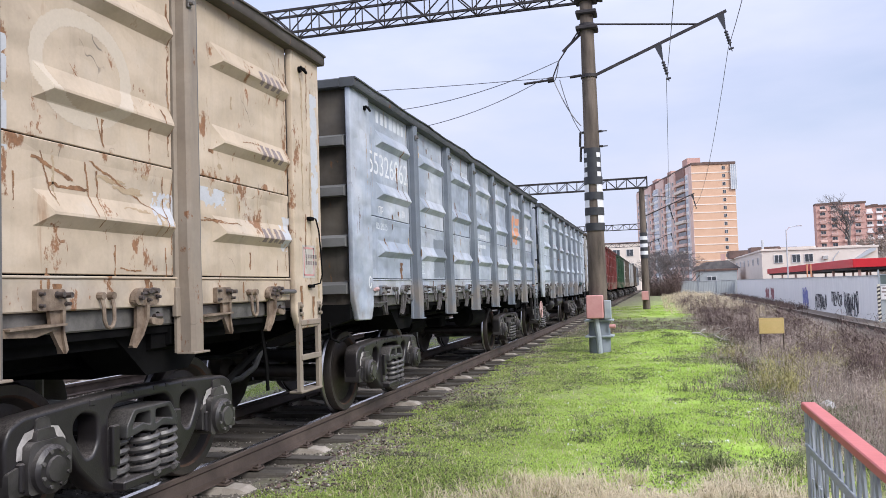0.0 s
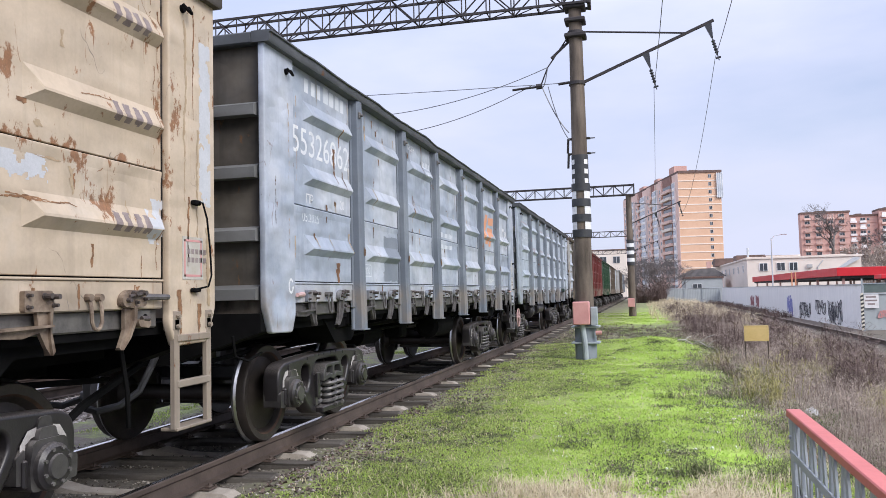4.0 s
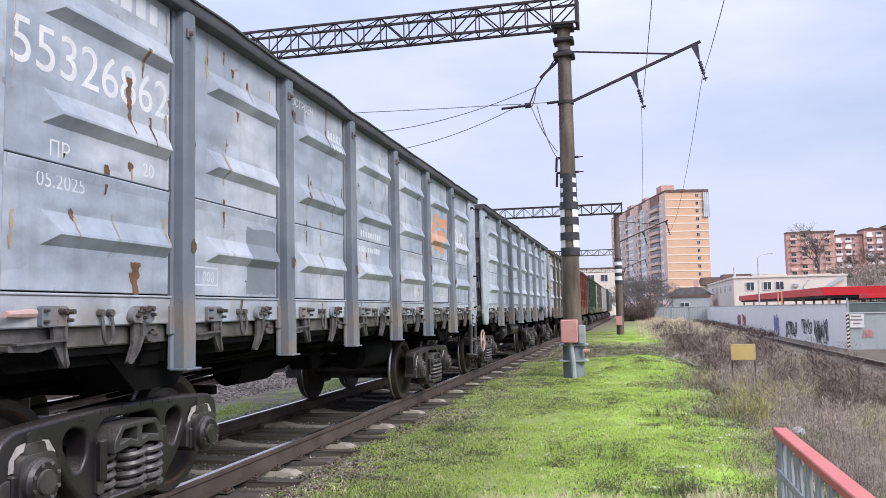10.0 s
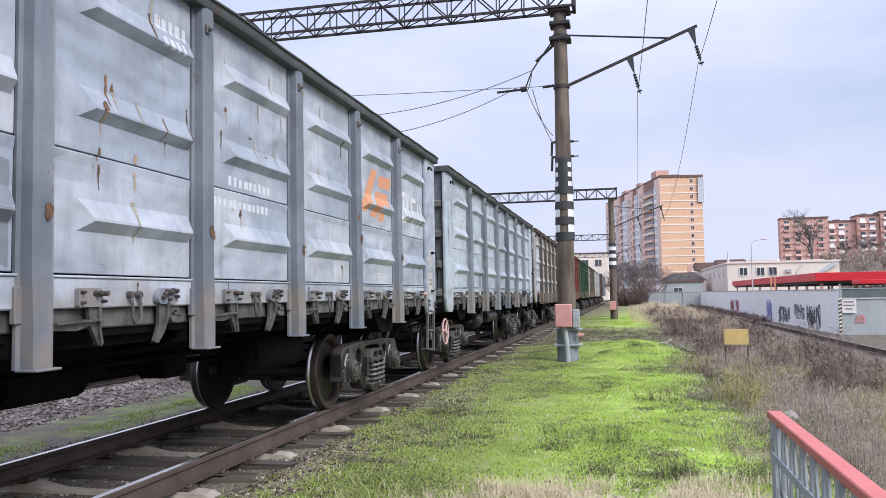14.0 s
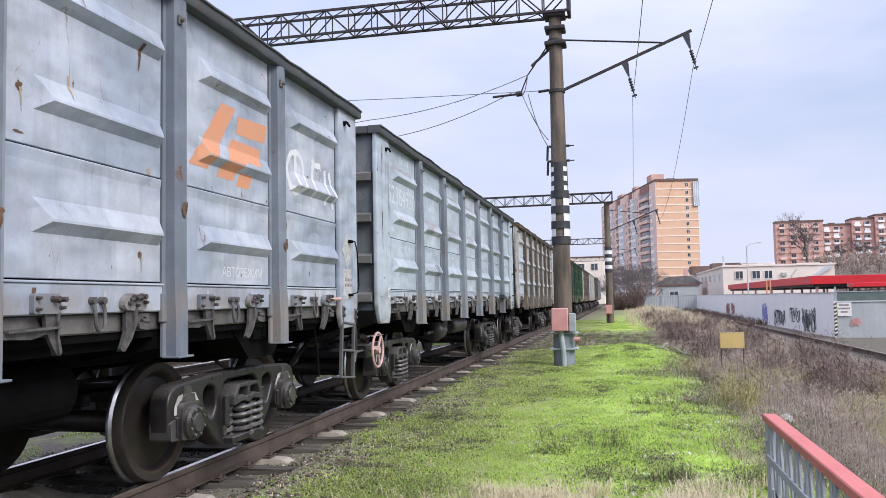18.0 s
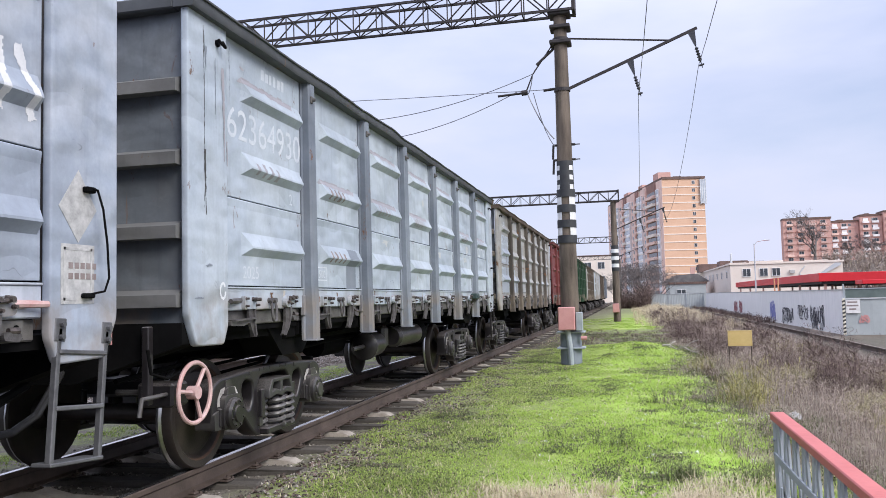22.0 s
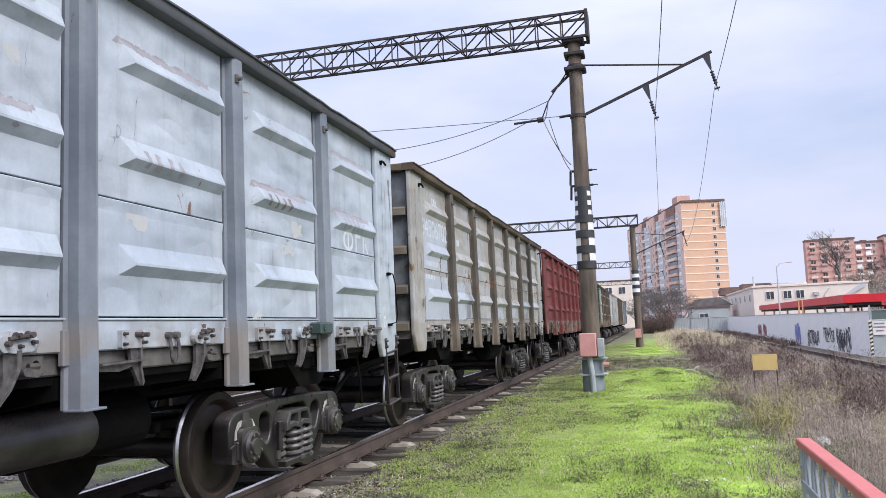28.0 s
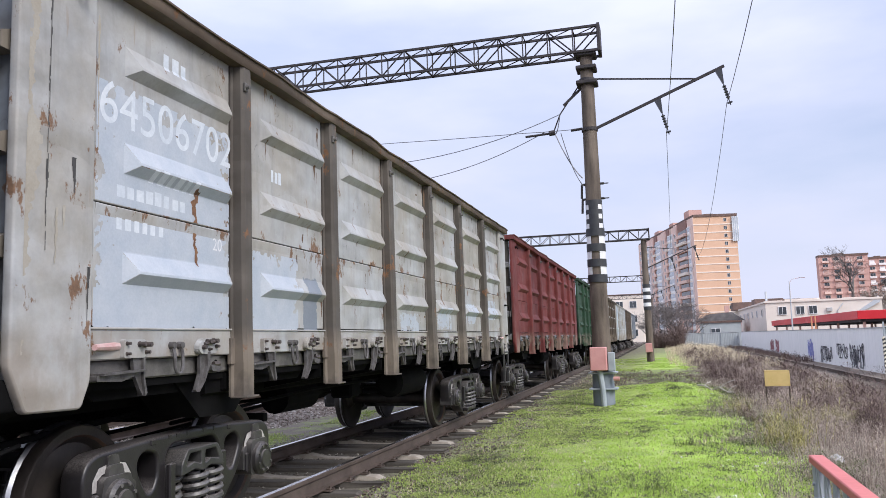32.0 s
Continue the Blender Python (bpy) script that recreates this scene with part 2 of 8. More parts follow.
def ground_material():
    """Soil under grass: moss and turf near the line, dry litter to the side, added dark earth by the camera."""
    mat, nt, bsdf, vec = started("turf_and_soil", 0.95, 0.0, True)
    sep = nt.nodes.new("ShaderNodeSeparateXYZ")
    nt.links.new(vec, sep.inputs[0])
    n1, n2, n3 = noise_of(nt, vec, 0.5, 5, 0.62), noise_of(nt, vec, 2.4, 6, 0.65), noise_of(nt, vec, 26, 4, 0.7)
    n4 = noise_of(nt, vec, 1.1, 5, 0.6)
    grass = mixed(nt, stepped(nt, n2, 0.36, 0.62), (0.29, 0.41, 0.085), (0.46, 0.62, 0.11))
    grass = mixed(nt, stepped(nt, n4, 0.50, 0.68), grass, (0.40, 0.45, 0.15))
    clods = noise_of(nt, vec, 6.0, 5, 0.65)
    grass = mixed(nt, times(nt, stepped(nt, clods, 0.54, 0.66), 0.55), grass, (0.17, 0.18, 0.075))
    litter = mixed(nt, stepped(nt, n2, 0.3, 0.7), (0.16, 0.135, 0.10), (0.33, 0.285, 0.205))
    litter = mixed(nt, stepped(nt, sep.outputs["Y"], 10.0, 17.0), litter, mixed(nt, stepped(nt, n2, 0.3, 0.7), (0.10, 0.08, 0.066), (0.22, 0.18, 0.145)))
    soil = mixed(nt, n3, (0.058, 0.05, 0.043), (0.28, 0.25, 0.21))

    def side(lo, hi, k=1.6):
        m = nt.nodes.new("ShaderNodeMath")
        m.operation = "MULTIPLY_ADD"
        m.inputs[1].default_value = k
        nt.links.new(n4, m.inputs[0])
        nt.links.new(sep.outputs["X"], m.inputs[2])
        return stepped(nt, m.outputs[0], lo + k / 2, hi + k / 2)
    bare = mixed(nt, 0.5, grass, mixed(nt, 0.5, soil, (0.22, 0.23, 0.08)))
    col = mixed(nt, stepped(nt, n1, 0.52, 0.66), grass, bare)
    col = mixed(nt, times(nt, side(4.2, 2.9, 2.4), 0.75), col, mixed(nt, n2, (0.15, 0.16, 0.07), (0.27, 0.31, 0.10)))
    worn = times(nt, side(2.9, 2.1, 1.2), stepped(nt, clods, 0.46, 0.56))
    col = mixed(nt, times(nt, worn, 0.75), col, mixed(nt, n3, (0.075, 0.07, 0.05), (0.30, 0.28, 0.20)))
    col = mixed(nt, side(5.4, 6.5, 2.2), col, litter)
    col = mixed(nt, side(1.0, 1.6, 1.2), soil, col)
    # the shade under the train is put into the colour between the rails
    bed_shade = times(nt, side(0.95, 0.7, 0.3), side(-1.3, -1.0, 0.3))
    col = mixed(nt, times(nt, bed_shade, 0.4), col, mixed(nt, n3, (0.02, 0.018, 0.016), (0.09, 0.08, 0.07)))
    left = side(-1.75, -2.1, 0.5)
    col = mixed(nt, left, col, mixed(nt, stepped(nt, n2, 0.62, 0.40), mixed(nt, 0.6, grass, soil), mixed(nt, n3, (0.08, 0.066, 0.056), (0.30, 0.25, 0.21))))
    hollow = times(nt, times(nt, stepped(nt, sep.outputs["Y"], 24.2, 25.4), stepped(nt, sep.outputs["Y"], 40.0, 36.0)), stepped(nt, n2, 0.25, 0.4))
    col = mixed(nt, times(nt, hollow, 0.9), col, mixed(nt, n3, (0.07, 0.06, 0.05), (0.17, 0.155, 0.11)))
    # dark ground added out of view by the camera, to cut bounce onto the wagons
    bounce_cut = stepped(nt, sep.outputs["Y"], 4.5, 4.1)
    col = mixed(nt, bounce_cut, col, mixed(nt, n3, (0.045, 0.044, 0.043), (0.12, 0.115, 0.105)))
    far = stepped(nt, sep.outputs["Y"], 42, 80)
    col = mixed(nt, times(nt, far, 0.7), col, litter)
    col = mixed(nt, 0.35, col, mixed(nt, n3, (0.02, 0.02, 0.02), (0.6, 0.58, 0.5)), "OVERLAY")
    nt.links.new(col, bsdf.inputs["Base Color"])
    first = bumped(nt, bsdf, n2, 0.5, 0.05)
    bumped(nt, bsdf, n3, 0.8, 0.02, first)
    return mat


M = {
    "ground": ground_material(),
    "cream": paint("cream_paint", (0.516, 0.42, 0.311), (0.481, 0.432, 0.367), 0.62, 0.2, 0.2, 0.3, (0.24, 0.105, 0.045), scratch=0.9, dent=1.3),
    "bluegrey": paint("blue_grey_paint", (0.322, 0.363, 0.427), (0.476, 0.503, 0.549), 0.24, 0.3, 0.6, 0.36, scratch=0.5, dent=1.7),
    "palegrey": paint("pale_grey_paint", (0.37, 0.4196, 0.4738), (0.4512, 0.5008, 0.546), 0.24, 0.24, 0.6, 0.36, scratch=0.6, dent=1.5),
    "beige": paint("beige_grey_paint", (0.335, 0.317, 0.282), (0.385, 0.395, 0.40), 0.56, 0.38, 0.6, 0.42, (0.17, 0.085, 0.04), scratch=0.8),
    "brown": paint("brown_grey_paint", (0.078, 0.067, 0.056), (0.125, 0.109, 0.092), 0.6, 0.3, 0.4, 0.3, (0.20, 0.10, 0.05)),
    "chordrust": paint("rusty_brown_chord_paint", (0.082, 0.06, 0.043), (0.155, 0.118, 0.085), 0.75, 0.3, 0.5, 0.3, (0.15, 0.075, 0.035)),
    "postgrey": paint("dull_grey_paint", (0.148, 0.171, 0.205), (0.22, 0.247, 0.281), 0.22, 0.25, 0.5, 0.2, scratch=0.3, dent=0.4),
    "postlight": paint("worn_pale_post_paint", (0.274, 0.293, 0.319), (0.35, 0.357, 0.372), 0.4, 0.3, 0.5, 0.35, (0.22, 0.12, 0.09), dent=0.4),
    "postdirt": paint("dirty_beam_paint", (0.152, 0.152, 0.148), (0.205, 0.205, 0.201), 0.3, 0.4, 0.4, 0.3),
    "red": paint("red_oxide_paint", (0.129, 0.027, 0.025), (0.175, 0.046, 0.043), 0.15, 0.3, 0.5, 0.3),
    "green": paint("green_paint", (0.017, 0.047, 0.024), (0.025, 0.067, 0.034), 0.15, 0.3, 0.4, 0.3),
    "darkbrown": paint("dark_brown_paint", (0.076, 0.057, 0.042), (0.106, 0.084, 0.065), 0.3, 0.3, 0.5, 0.2),
    "bogie": plain("dusty_black_casting", (0.0098, 0.0084, 0.0092), (0.0259, 0.023, 0.0247), 0.36, 0.0, 3, 90, 0.3, 0.003, dust=0.6),
    # near-black: deep shade below the wagons is put into this colour
    "underframe": plain("shade_black_underframe", (0.003, 0.003, 0.0033), (0.008, 0.0078, 0.008), 0.9, 0.0, 5, 50, gloss=0.08),
    "tread": plain("worn_tread_steel", (0.34, 0.34, 0.35), (0.46, 0.46, 0.47), 0.3, 1.0, 10, 80, 0.05),
    "wheel": plain("rusty_wheel_steel", (0.02, 0.017, 0.015), (0.052, 0.041, 0.035), 0.5, 0.3, 5, 60, 0.4),
    "creamfit": plain("rusty_cream_fitting", (0.068, 0.04, 0.026), (0.304, 0.236, 0.172), 0.6, 0.1, 11, 60, 0.6),
    "rimrust": plain("brown_rim_rust", (0.05, 0.03, 0.02), (0.11, 0.064, 0.042), 0.7, 0.1, 9, 60, 0.4),
    "chip": leafy("dark_stone_chip", [(0.055, 0.047, 0.04), (0.13, 0.114, 0.097), (0.25, 0.225, 0.19), (0.50, 0.455, 0.40)], 0.9),
    "casting": plain("grey_worn_casting", (0.0208, 0.0208, 0.0208), (0.0595, 0.0583, 0.0571), 0.42, 0.1, 5, 80, 0.3, 0.004, dust=0.6),
    "wornrim": plain("pale_worn_steel", (0.26, 0.245, 0.235), (0.60, 0.57, 0.54), 0.45, 0.1, 12, 50, 0.4, 0.005),
    # soot, darkened further for the shade in the gaps between wagons
    "soot_shade": paint("sooty_shaded_end_paint", (0.048, 0.0416, 0.0344), (0.12, 0.104, 0.084), 0.5, 0.5, 0.4, 0.4, (0.15, 0.08, 0.04)),
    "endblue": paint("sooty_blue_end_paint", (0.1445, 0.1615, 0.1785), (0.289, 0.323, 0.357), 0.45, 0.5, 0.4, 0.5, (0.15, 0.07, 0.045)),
    "ochre": paint("tan_dirty_paint", (0.16, 0.137, 0.107), (0.215, 0.188, 0.152), 0.3, 0.3, 0.4, 0.2),
    "spring": plain("dusty_spring_steel", (0.024, 0.023, 0.023), (0.096, 0.092, 0.09), 0.4, 0.1, 9, 60, dust=0.7),
    "fitting": plain("rusty_fitting_steel", (0.04, 0.034, 0.032), (0.152, 0.144, 0.14), 0.5, 0.2, 14, 60, 0.6),
    "rail": plain("rusty_rail_web", (0.0425, 0.03, 0.0231), (0.11, 0.08, 0.065), 0.65, 0.1, 3, 60, 0.4),
    "railhead": plain("worn_rail_head", (0.52, 0.50, 0.49), (0.66, 0.65, 0.64), 0.2, 0.95, 3, 60, 0.1),
    "timber": plain("tarred_timber", (0.035, 0.031, 0.027), (0.14, 0.125, 0.108), 0.9, 0.0, 3, 40, 0.8, 0.012, stretch=(0.4, 3, 3), gloss=0.2),
    "concrete": plain("weathered_concrete", (0.27, 0.235, 0.195), (0.46, 0.41, 0.35), 0.9, 0.0, 6, 70, 0.7, 0.01),
    "poleconcrete": plain("stained_pole_concrete", (0.037, 0.028, 0.022), (0.195, 0.155, 0.122), 0.9, 0.0, 2.0, 45, 0.6, 0.008, stretch=(2.5, 2.5, 0.4)),
    "lattice": plain("dark_lattice_steel", (0.0245, 0.021, 0.0224), (0.049, 0.042, 0.0434), 0.7, 0.2, 5, 50),
    "black": plain("black_paint", (0.018, 0.019, 0.022), (0.04, 0.042, 0.046), 0.6, 0.0, 4, 40),
    "white": plain("worn_white_paint", (0.62, 0.62, 0.62), (0.8, 0.8, 0.8), 0.6, 0.0, 4, 40),
    "pink": plain("faded_red_box_paint", (0.52, 0.235, 0.225), (0.60, 0.31, 0.29), 0.6, 0.0, 3, 40, 0.2),
    "railred": plain("red_handrail_paint", (0.50, 0.12, 0.105), (0.60, 0.17, 0.15), 0.5, 0.0, 4, 50, 0.2),
    "railgrey": plain("grey_railing_paint", (0.25, 0.285, 0.31), (0.37, 0.405, 0.43), 0.5, 0.0, 4, 50, 0.3),
    "yellow": plain("faded_yellow_sign", (0.50, 0.36, 0.12), (0.62, 0.46, 0.19), 0.6, 0.0, 4, 40),
    "chalk": plain("white_stencil_paint", (0.56, 0.568, 0.584), (0.68, 0.68, 0.688), 0.8, 0.0, 9, 60, 0.1),
    "wornchalk": plain("worn_stencil_paint", (0.528, 0.552, 0.584), (0.72, 0.724, 0.728), 0.8, 0.0, 7, 60, 0.1),
    "faintchalk": plain("rubbed_stencil_paint", (0.46, 0.505, 0.555), (0.60, 0.63, 0.66), 0.8, 0.0, 5, 40, 0.1),
    "tagred": plain("dark_red_spray", (0.28, 0.09, 0.11), (0.40, 0.18, 0.19), 0.7, 0.0, 3, 30, 0.1),
    "chordgrey": paint("grimy_chord_paint", (0.0743, 0.0795, 0.0855), (0.12, 0.1283, 0.1395), 0.45, 0.35, 0.4, 0.2, dent=0.4),
    "sillshade": plain("dark_grey_sill_steel", (0.055, 0.052, 0.048), (0.17, 0.16, 0.148), 0.6, 0.1, 6, 60, 0.4),
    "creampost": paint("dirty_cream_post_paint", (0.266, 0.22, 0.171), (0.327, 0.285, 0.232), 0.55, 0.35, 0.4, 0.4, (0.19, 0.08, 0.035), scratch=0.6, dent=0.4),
    "darkrust": plain("dark_rust", (0.05, 0.03, 0.02), (0.17, 0.095, 0.05), 0.85, 0.0, 16, 70, 0.4, 0.004),
    "ochrewash": plain("pale_ochre_wash", (0.4, 0.36, 0.288), (0.48, 0.456, 0.416), 0.7, 0.0, 9, 60, 0.1),
    "dustwash": plain("dusty_tan_wash", (0.29, 0.255, 0.20), (0.36, 0.335, 0.285), 0.8, 0.0, 7, 60, 0.2),
    "creamwash": plain("faint_cream_wash", (0.43, 0.455, 0.465), (0.49, 0.49, 0.465), 0.6, 0.0, 3, 40, 0.1),
    "laddergrey": plain("worn_grey_ladder_steel", (0.07, 0.07, 0.0735), (0.168, 0.168, 0.1715), 0.5, 0.3, 6, 60, 0.3),
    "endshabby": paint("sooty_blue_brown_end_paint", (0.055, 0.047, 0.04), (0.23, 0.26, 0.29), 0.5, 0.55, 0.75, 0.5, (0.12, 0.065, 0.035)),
    "greenglass": plain("grey_green_netting", (0.075, 0.105, 0.098), (0.13, 0.165, 0.155), 0.5, 0.0, 2, 30, 0.1),
    "board": plain("dirty_white_board", (0.62, 0.60, 0.585), (0.76, 0.74, 0.73), 0.7, 0.0, 6, 40, 0.1),
    "faintwhite": plain("faint_white_paint", (0.496, 0.544, 0.6), (0.64, 0.656, 0.68), 0.8, 0.0, 9, 60, 0.1),
    "brightrust": plain("fresh_rust", (0.10, 0.048, 0.024), (0.33, 0.175, 0.085), 0.85, 0.0, 18, 80, 0.4, 0.004),
    "washedblue": plain("blue_white_primer", (0.44, 0.452, 0.464), (0.528, 0.536, 0.552), 0.6, 0.0, 9, 60, 0.2),
    "nut": plain("rusty_bolt_steel", (0.035, 0.03, 0.028), (0.13, 0.105, 0.095), 0.5, 0.3, 30, 90, 0.3),
    "orange": plain("faded_orange_logo_paint", (0.56, 0.288, 0.176), (0.64, 0.272, 0.136), 0.7, 0.0, 6, 50, 0.1),
    "greypatch": plain("grey_overpaint", (0.16, 0.184, 0.216), (0.216, 0.24, 0.272), 0.6, 0.0, 3, 40, 0.1),
    "wire": plain("weathered_wire", (0.10, 0.10, 0.11), (0.2, 0.2, 0.21), 0.5, 0.5, 5, 40),
    "porcelain": plain("dark_porcelain", (0.02, 0.022, 0.025), (0.05, 0.05, 0.055), 0.25, 0.0, 5, 40),
    "ballast": plain("brown_ballast", (0.17, 0.14, 0.115), (0.36, 0.31, 0.26), 0.9, 0.0, 6, 60, 1.0, 0.03, True),
    "rust": plain("rust_stain", (0.085, 0.042, 0.024), (0.23, 0.115, 0.056), 0.85, 0.0, 14, 70, 0.4, 0.004),
    "stripe": plain("dull_brown_stripe", (0.17, 0.13, 0.12), (0.30, 0.25, 0.24), 0.8, 0.0, 9, 70, 0.3, 0.004),
    "tan": plain("ochre_rust_wash", (0.34, 0.24, 0.14), (0.42, 0.33, 0.22), 0.8, 0.0, 7, 60, 0.2),
    "mauve": plain("dull_mauve_overpaint", (0.265, 0.25, 0.268), (0.35, 0.337, 0.355), 0.6, 0.0, 6, 60, 0.2),
    "oldblue": plain("washed_out_blue_paint", (0.336, 0.38, 0.436), (0.432, 0.46, 0.496), 0.6, 0.0, 5, 60, 0.2),
    "lightcream": plain("faint_pale_paint", (0.5245, 0.4435, 0.3379), (0.5456, 0.4682, 0.3661), 0.6, 0.0, 5, 60, 0.1),
    "pinkwheel": plain("worn_red_paint", (0.47, 0.24, 0.215), (0.58, 0.43, 0.41), 0.5, 0.0, 12, 60, 0.2),
    "tealbox": plain("grey_green_box_paint", (0.027, 0.051, 0.048), (0.048, 0.078, 0.072), 0.5, 0.0, 6, 50, 0.2),
    "stone": leafy("ballast_stone", [(0.15, 0.12, 0.10), (0.30, 0.25, 0.205), (0.46, 0.40, 0.34), (0.60, 0.55, 0.49)], 0.9),
    "blade": leafy("grass_blade", [(0.36, 0.50, 0.095), (0.45, 0.63, 0.12), (0.53, 0.70, 0.16), (0.62, 0.66, 0.25)], 0.7, 0.5),
    "dullblade": leafy("olive_grass_blade", [(0.26, 0.34, 0.09), (0.36, 0.47, 0.12), (0.47, 0.56, 0.17), (0.56, 0.53, 0.27)], 0.7, 0.4),
    "petal": leafy("white_flower", [(0.75, 0.75, 0.70), (0.85, 0.85, 0.82)], 0.8),
    "herb": leafy("dark_herb_leaf", [(0.08, 0.10, 0.045), (0.12, 0.145, 0.06), (0.18, 0.205, 0.09), (0.27, 0.26, 0.15)], 0.7, 0.3),
    "weed": leafy("dead_weed", [(0.20, 0.155, 0.132), (0.32, 0.255, 0.22), (0.45, 0.375, 0.31), (0.60, 0.52, 0.42)], 0.9, 0.2),
    "darkweed": leafy("dark_dead_weed", [(0.08, 0.055, 0.048), (0.13, 0.09, 0.078), (0.18, 0.13, 0.112), (0.24, 0.185, 0.155)], 0.9),
    "straw": leafy("dry_straw", [(0.50, 0.42, 0.28), (0.66, 0.57, 0.40), (0.72, 0.64, 0.46), (0.54, 0.45, 0.29)], 0.9, 0.25),
    "olivestraw": leafy("olive_straw", [(0.30, 0.27, 0.13), (0.42, 0.38, 0.20), (0.56, 0.50, 0.30), (0.36, 0.36, 0.14)], 0.9, 0.3),
    "sprig": leafy("yellow_green_weed", [(0.24, 0.22, 0.08), (0.34, 0.31, 0.11), (0.44, 0.40, 0.17), (0.30, 0.24, 0.13)], 0.9),
    "bark": plain("grey_bark", (0.11, 0.095, 0.088), (0.20, 0.175, 0.16), 0.9, 0.0, 4, 40),
    "zinc": plain("galvanised_sheet", (0.46, 0.49, 0.51), (0.56, 0.58, 0.60), 0.5, 0.15, 1.2, 30, 0.1, stretch=(1, 3, 0.5)),
    "greysheet": plain("dull_grey_sheet", (0.33, 0.36, 0.365), (0.42, 0.45, 0.455), 0.6, 0.1, 1.0, 30, 0.1),
    "whitesheet": plain("whitewashed_sheet", (0.88, 0.89, 0.88), (1.0, 1.0, 0.985), 0.6, 0.0, 1.6, 30, 0.1, stretch=(1, 2.2, 0.22)),
    "redsheet": plain("red_fascia", (0.52, 0.012, 0.02), (0.60, 0.02, 0.03), 0.4, 0.0, 1.5, 30, 0.05),
    "plaster": plain("pale_cream_plaster", (0.72, 0.63, 0.55), (0.78, 0.69, 0.61), 0.85, 0.0, 0.6, 20, 0.1),
    "glass": plain("dark_window_glass", (0.03, 0.035, 0.042), (0.07, 0.08, 0.09), 0.1, 0.0, 0.6, 8, 0.02),
    "roof": plain("brown_roofing", (0.10, 0.07, 0.06), (0.19, 0.12, 0.10), 0.9, 0.0, 1.0, 20),
    "greyroof": plain("grey_roofing", (0.10, 0.095, 0.095), (0.20, 0.185, 0.18), 0.9, 0.0, 1.0, 20),
    "siderail": plain("brown_siding_rail", (0.17, 0.135, 0.105), (0.33, 0.275, 0.22), 0.7, 0.1, 3, 60, 0.4),
    "brickorange": plain("orange_brick", (0.63, 0.395, 0.265), (0.69, 0.455, 0.315), 0.9, 0.0, 0.3, 6, 0.1),
    "brickdull": plain("dull_red_balcony_brick", (0.48, 0.30, 0.26), (0.58, 0.40, 0.35), 0.9, 0.0, 0.3, 6, 0.1),
    "brickpink": plain("pink_brick", (0.76, 0.50, 0.42), (0.84, 0.62, 0.54), 0.9, 0.0, 0.3, 6, 0.1),
    # red wall darkened in its colour for the shade inside open balconies
    "bayshade": plain("shaded_red_balcony_wall", (0.24, 0.13, 0.11), (0.32, 0.19, 0.16), 0.9, 0.0, 0.4, 8, 0.1),
    "paleglass": plain("pale_reflecting_glass", (0.34, 0.38, 0.43), (0.50, 0.54, 0.58), 0.15, 0.0, 0.3, 6, 0.02),
    "brickred": plain("red_brick", (0.53, 0.31, 0.265), (0.61, 0.385, 0.33), 0.9, 0.0, 0.3, 6, 0.1),
    "band": plain("pale_floor_band", (0.78, 0.66, 0.57), (0.85, 0.75, 0.66), 0.8, 0.0, 0.4, 8, 0.1),
    "loggia": plain("glazed_loggia", (0.80, 0.76, 0.75), (0.92, 0.89, 0.88), 0.35, 0.0, 0.5, 6, 0.05),
    "purple": plain("faded_graffiti_paint", (0.20, 0.24, 0.58), (0.32, 0.32, 0.60), 0.7, 0.0, 3, 30, 0.1),
    "graffiti": plain("black_graffiti_paint", (0.03, 0.03, 0.04), (0.09, 0.09, 0.11), 0.7, 0.0, 3, 30, 0.1),
    "yellowish": plain("pale_hazard_paint", (0.6, 0.56, 0.45), (0.7, 0.66, 0.55), 0.6, 0.0, 3, 40, 0.1),
    "paper": plain("weathered_notice_board", (0.288, 0.284, 0.276), (0.56, 0.552, 0.536), 0.6, 0.0, 16, 60, 0.1),
    "hatch": plain("black_hazard_paint", (0.03, 0.03, 0.03), (0.07, 0.065, 0.06), 0.7, 0.0, 3, 40),
    "rubber": plain("black_rubber_hose", (0.015, 0.015, 0.016), (0.035, 0.034, 0.034), 0.5, 0.0, 6, 50),
}


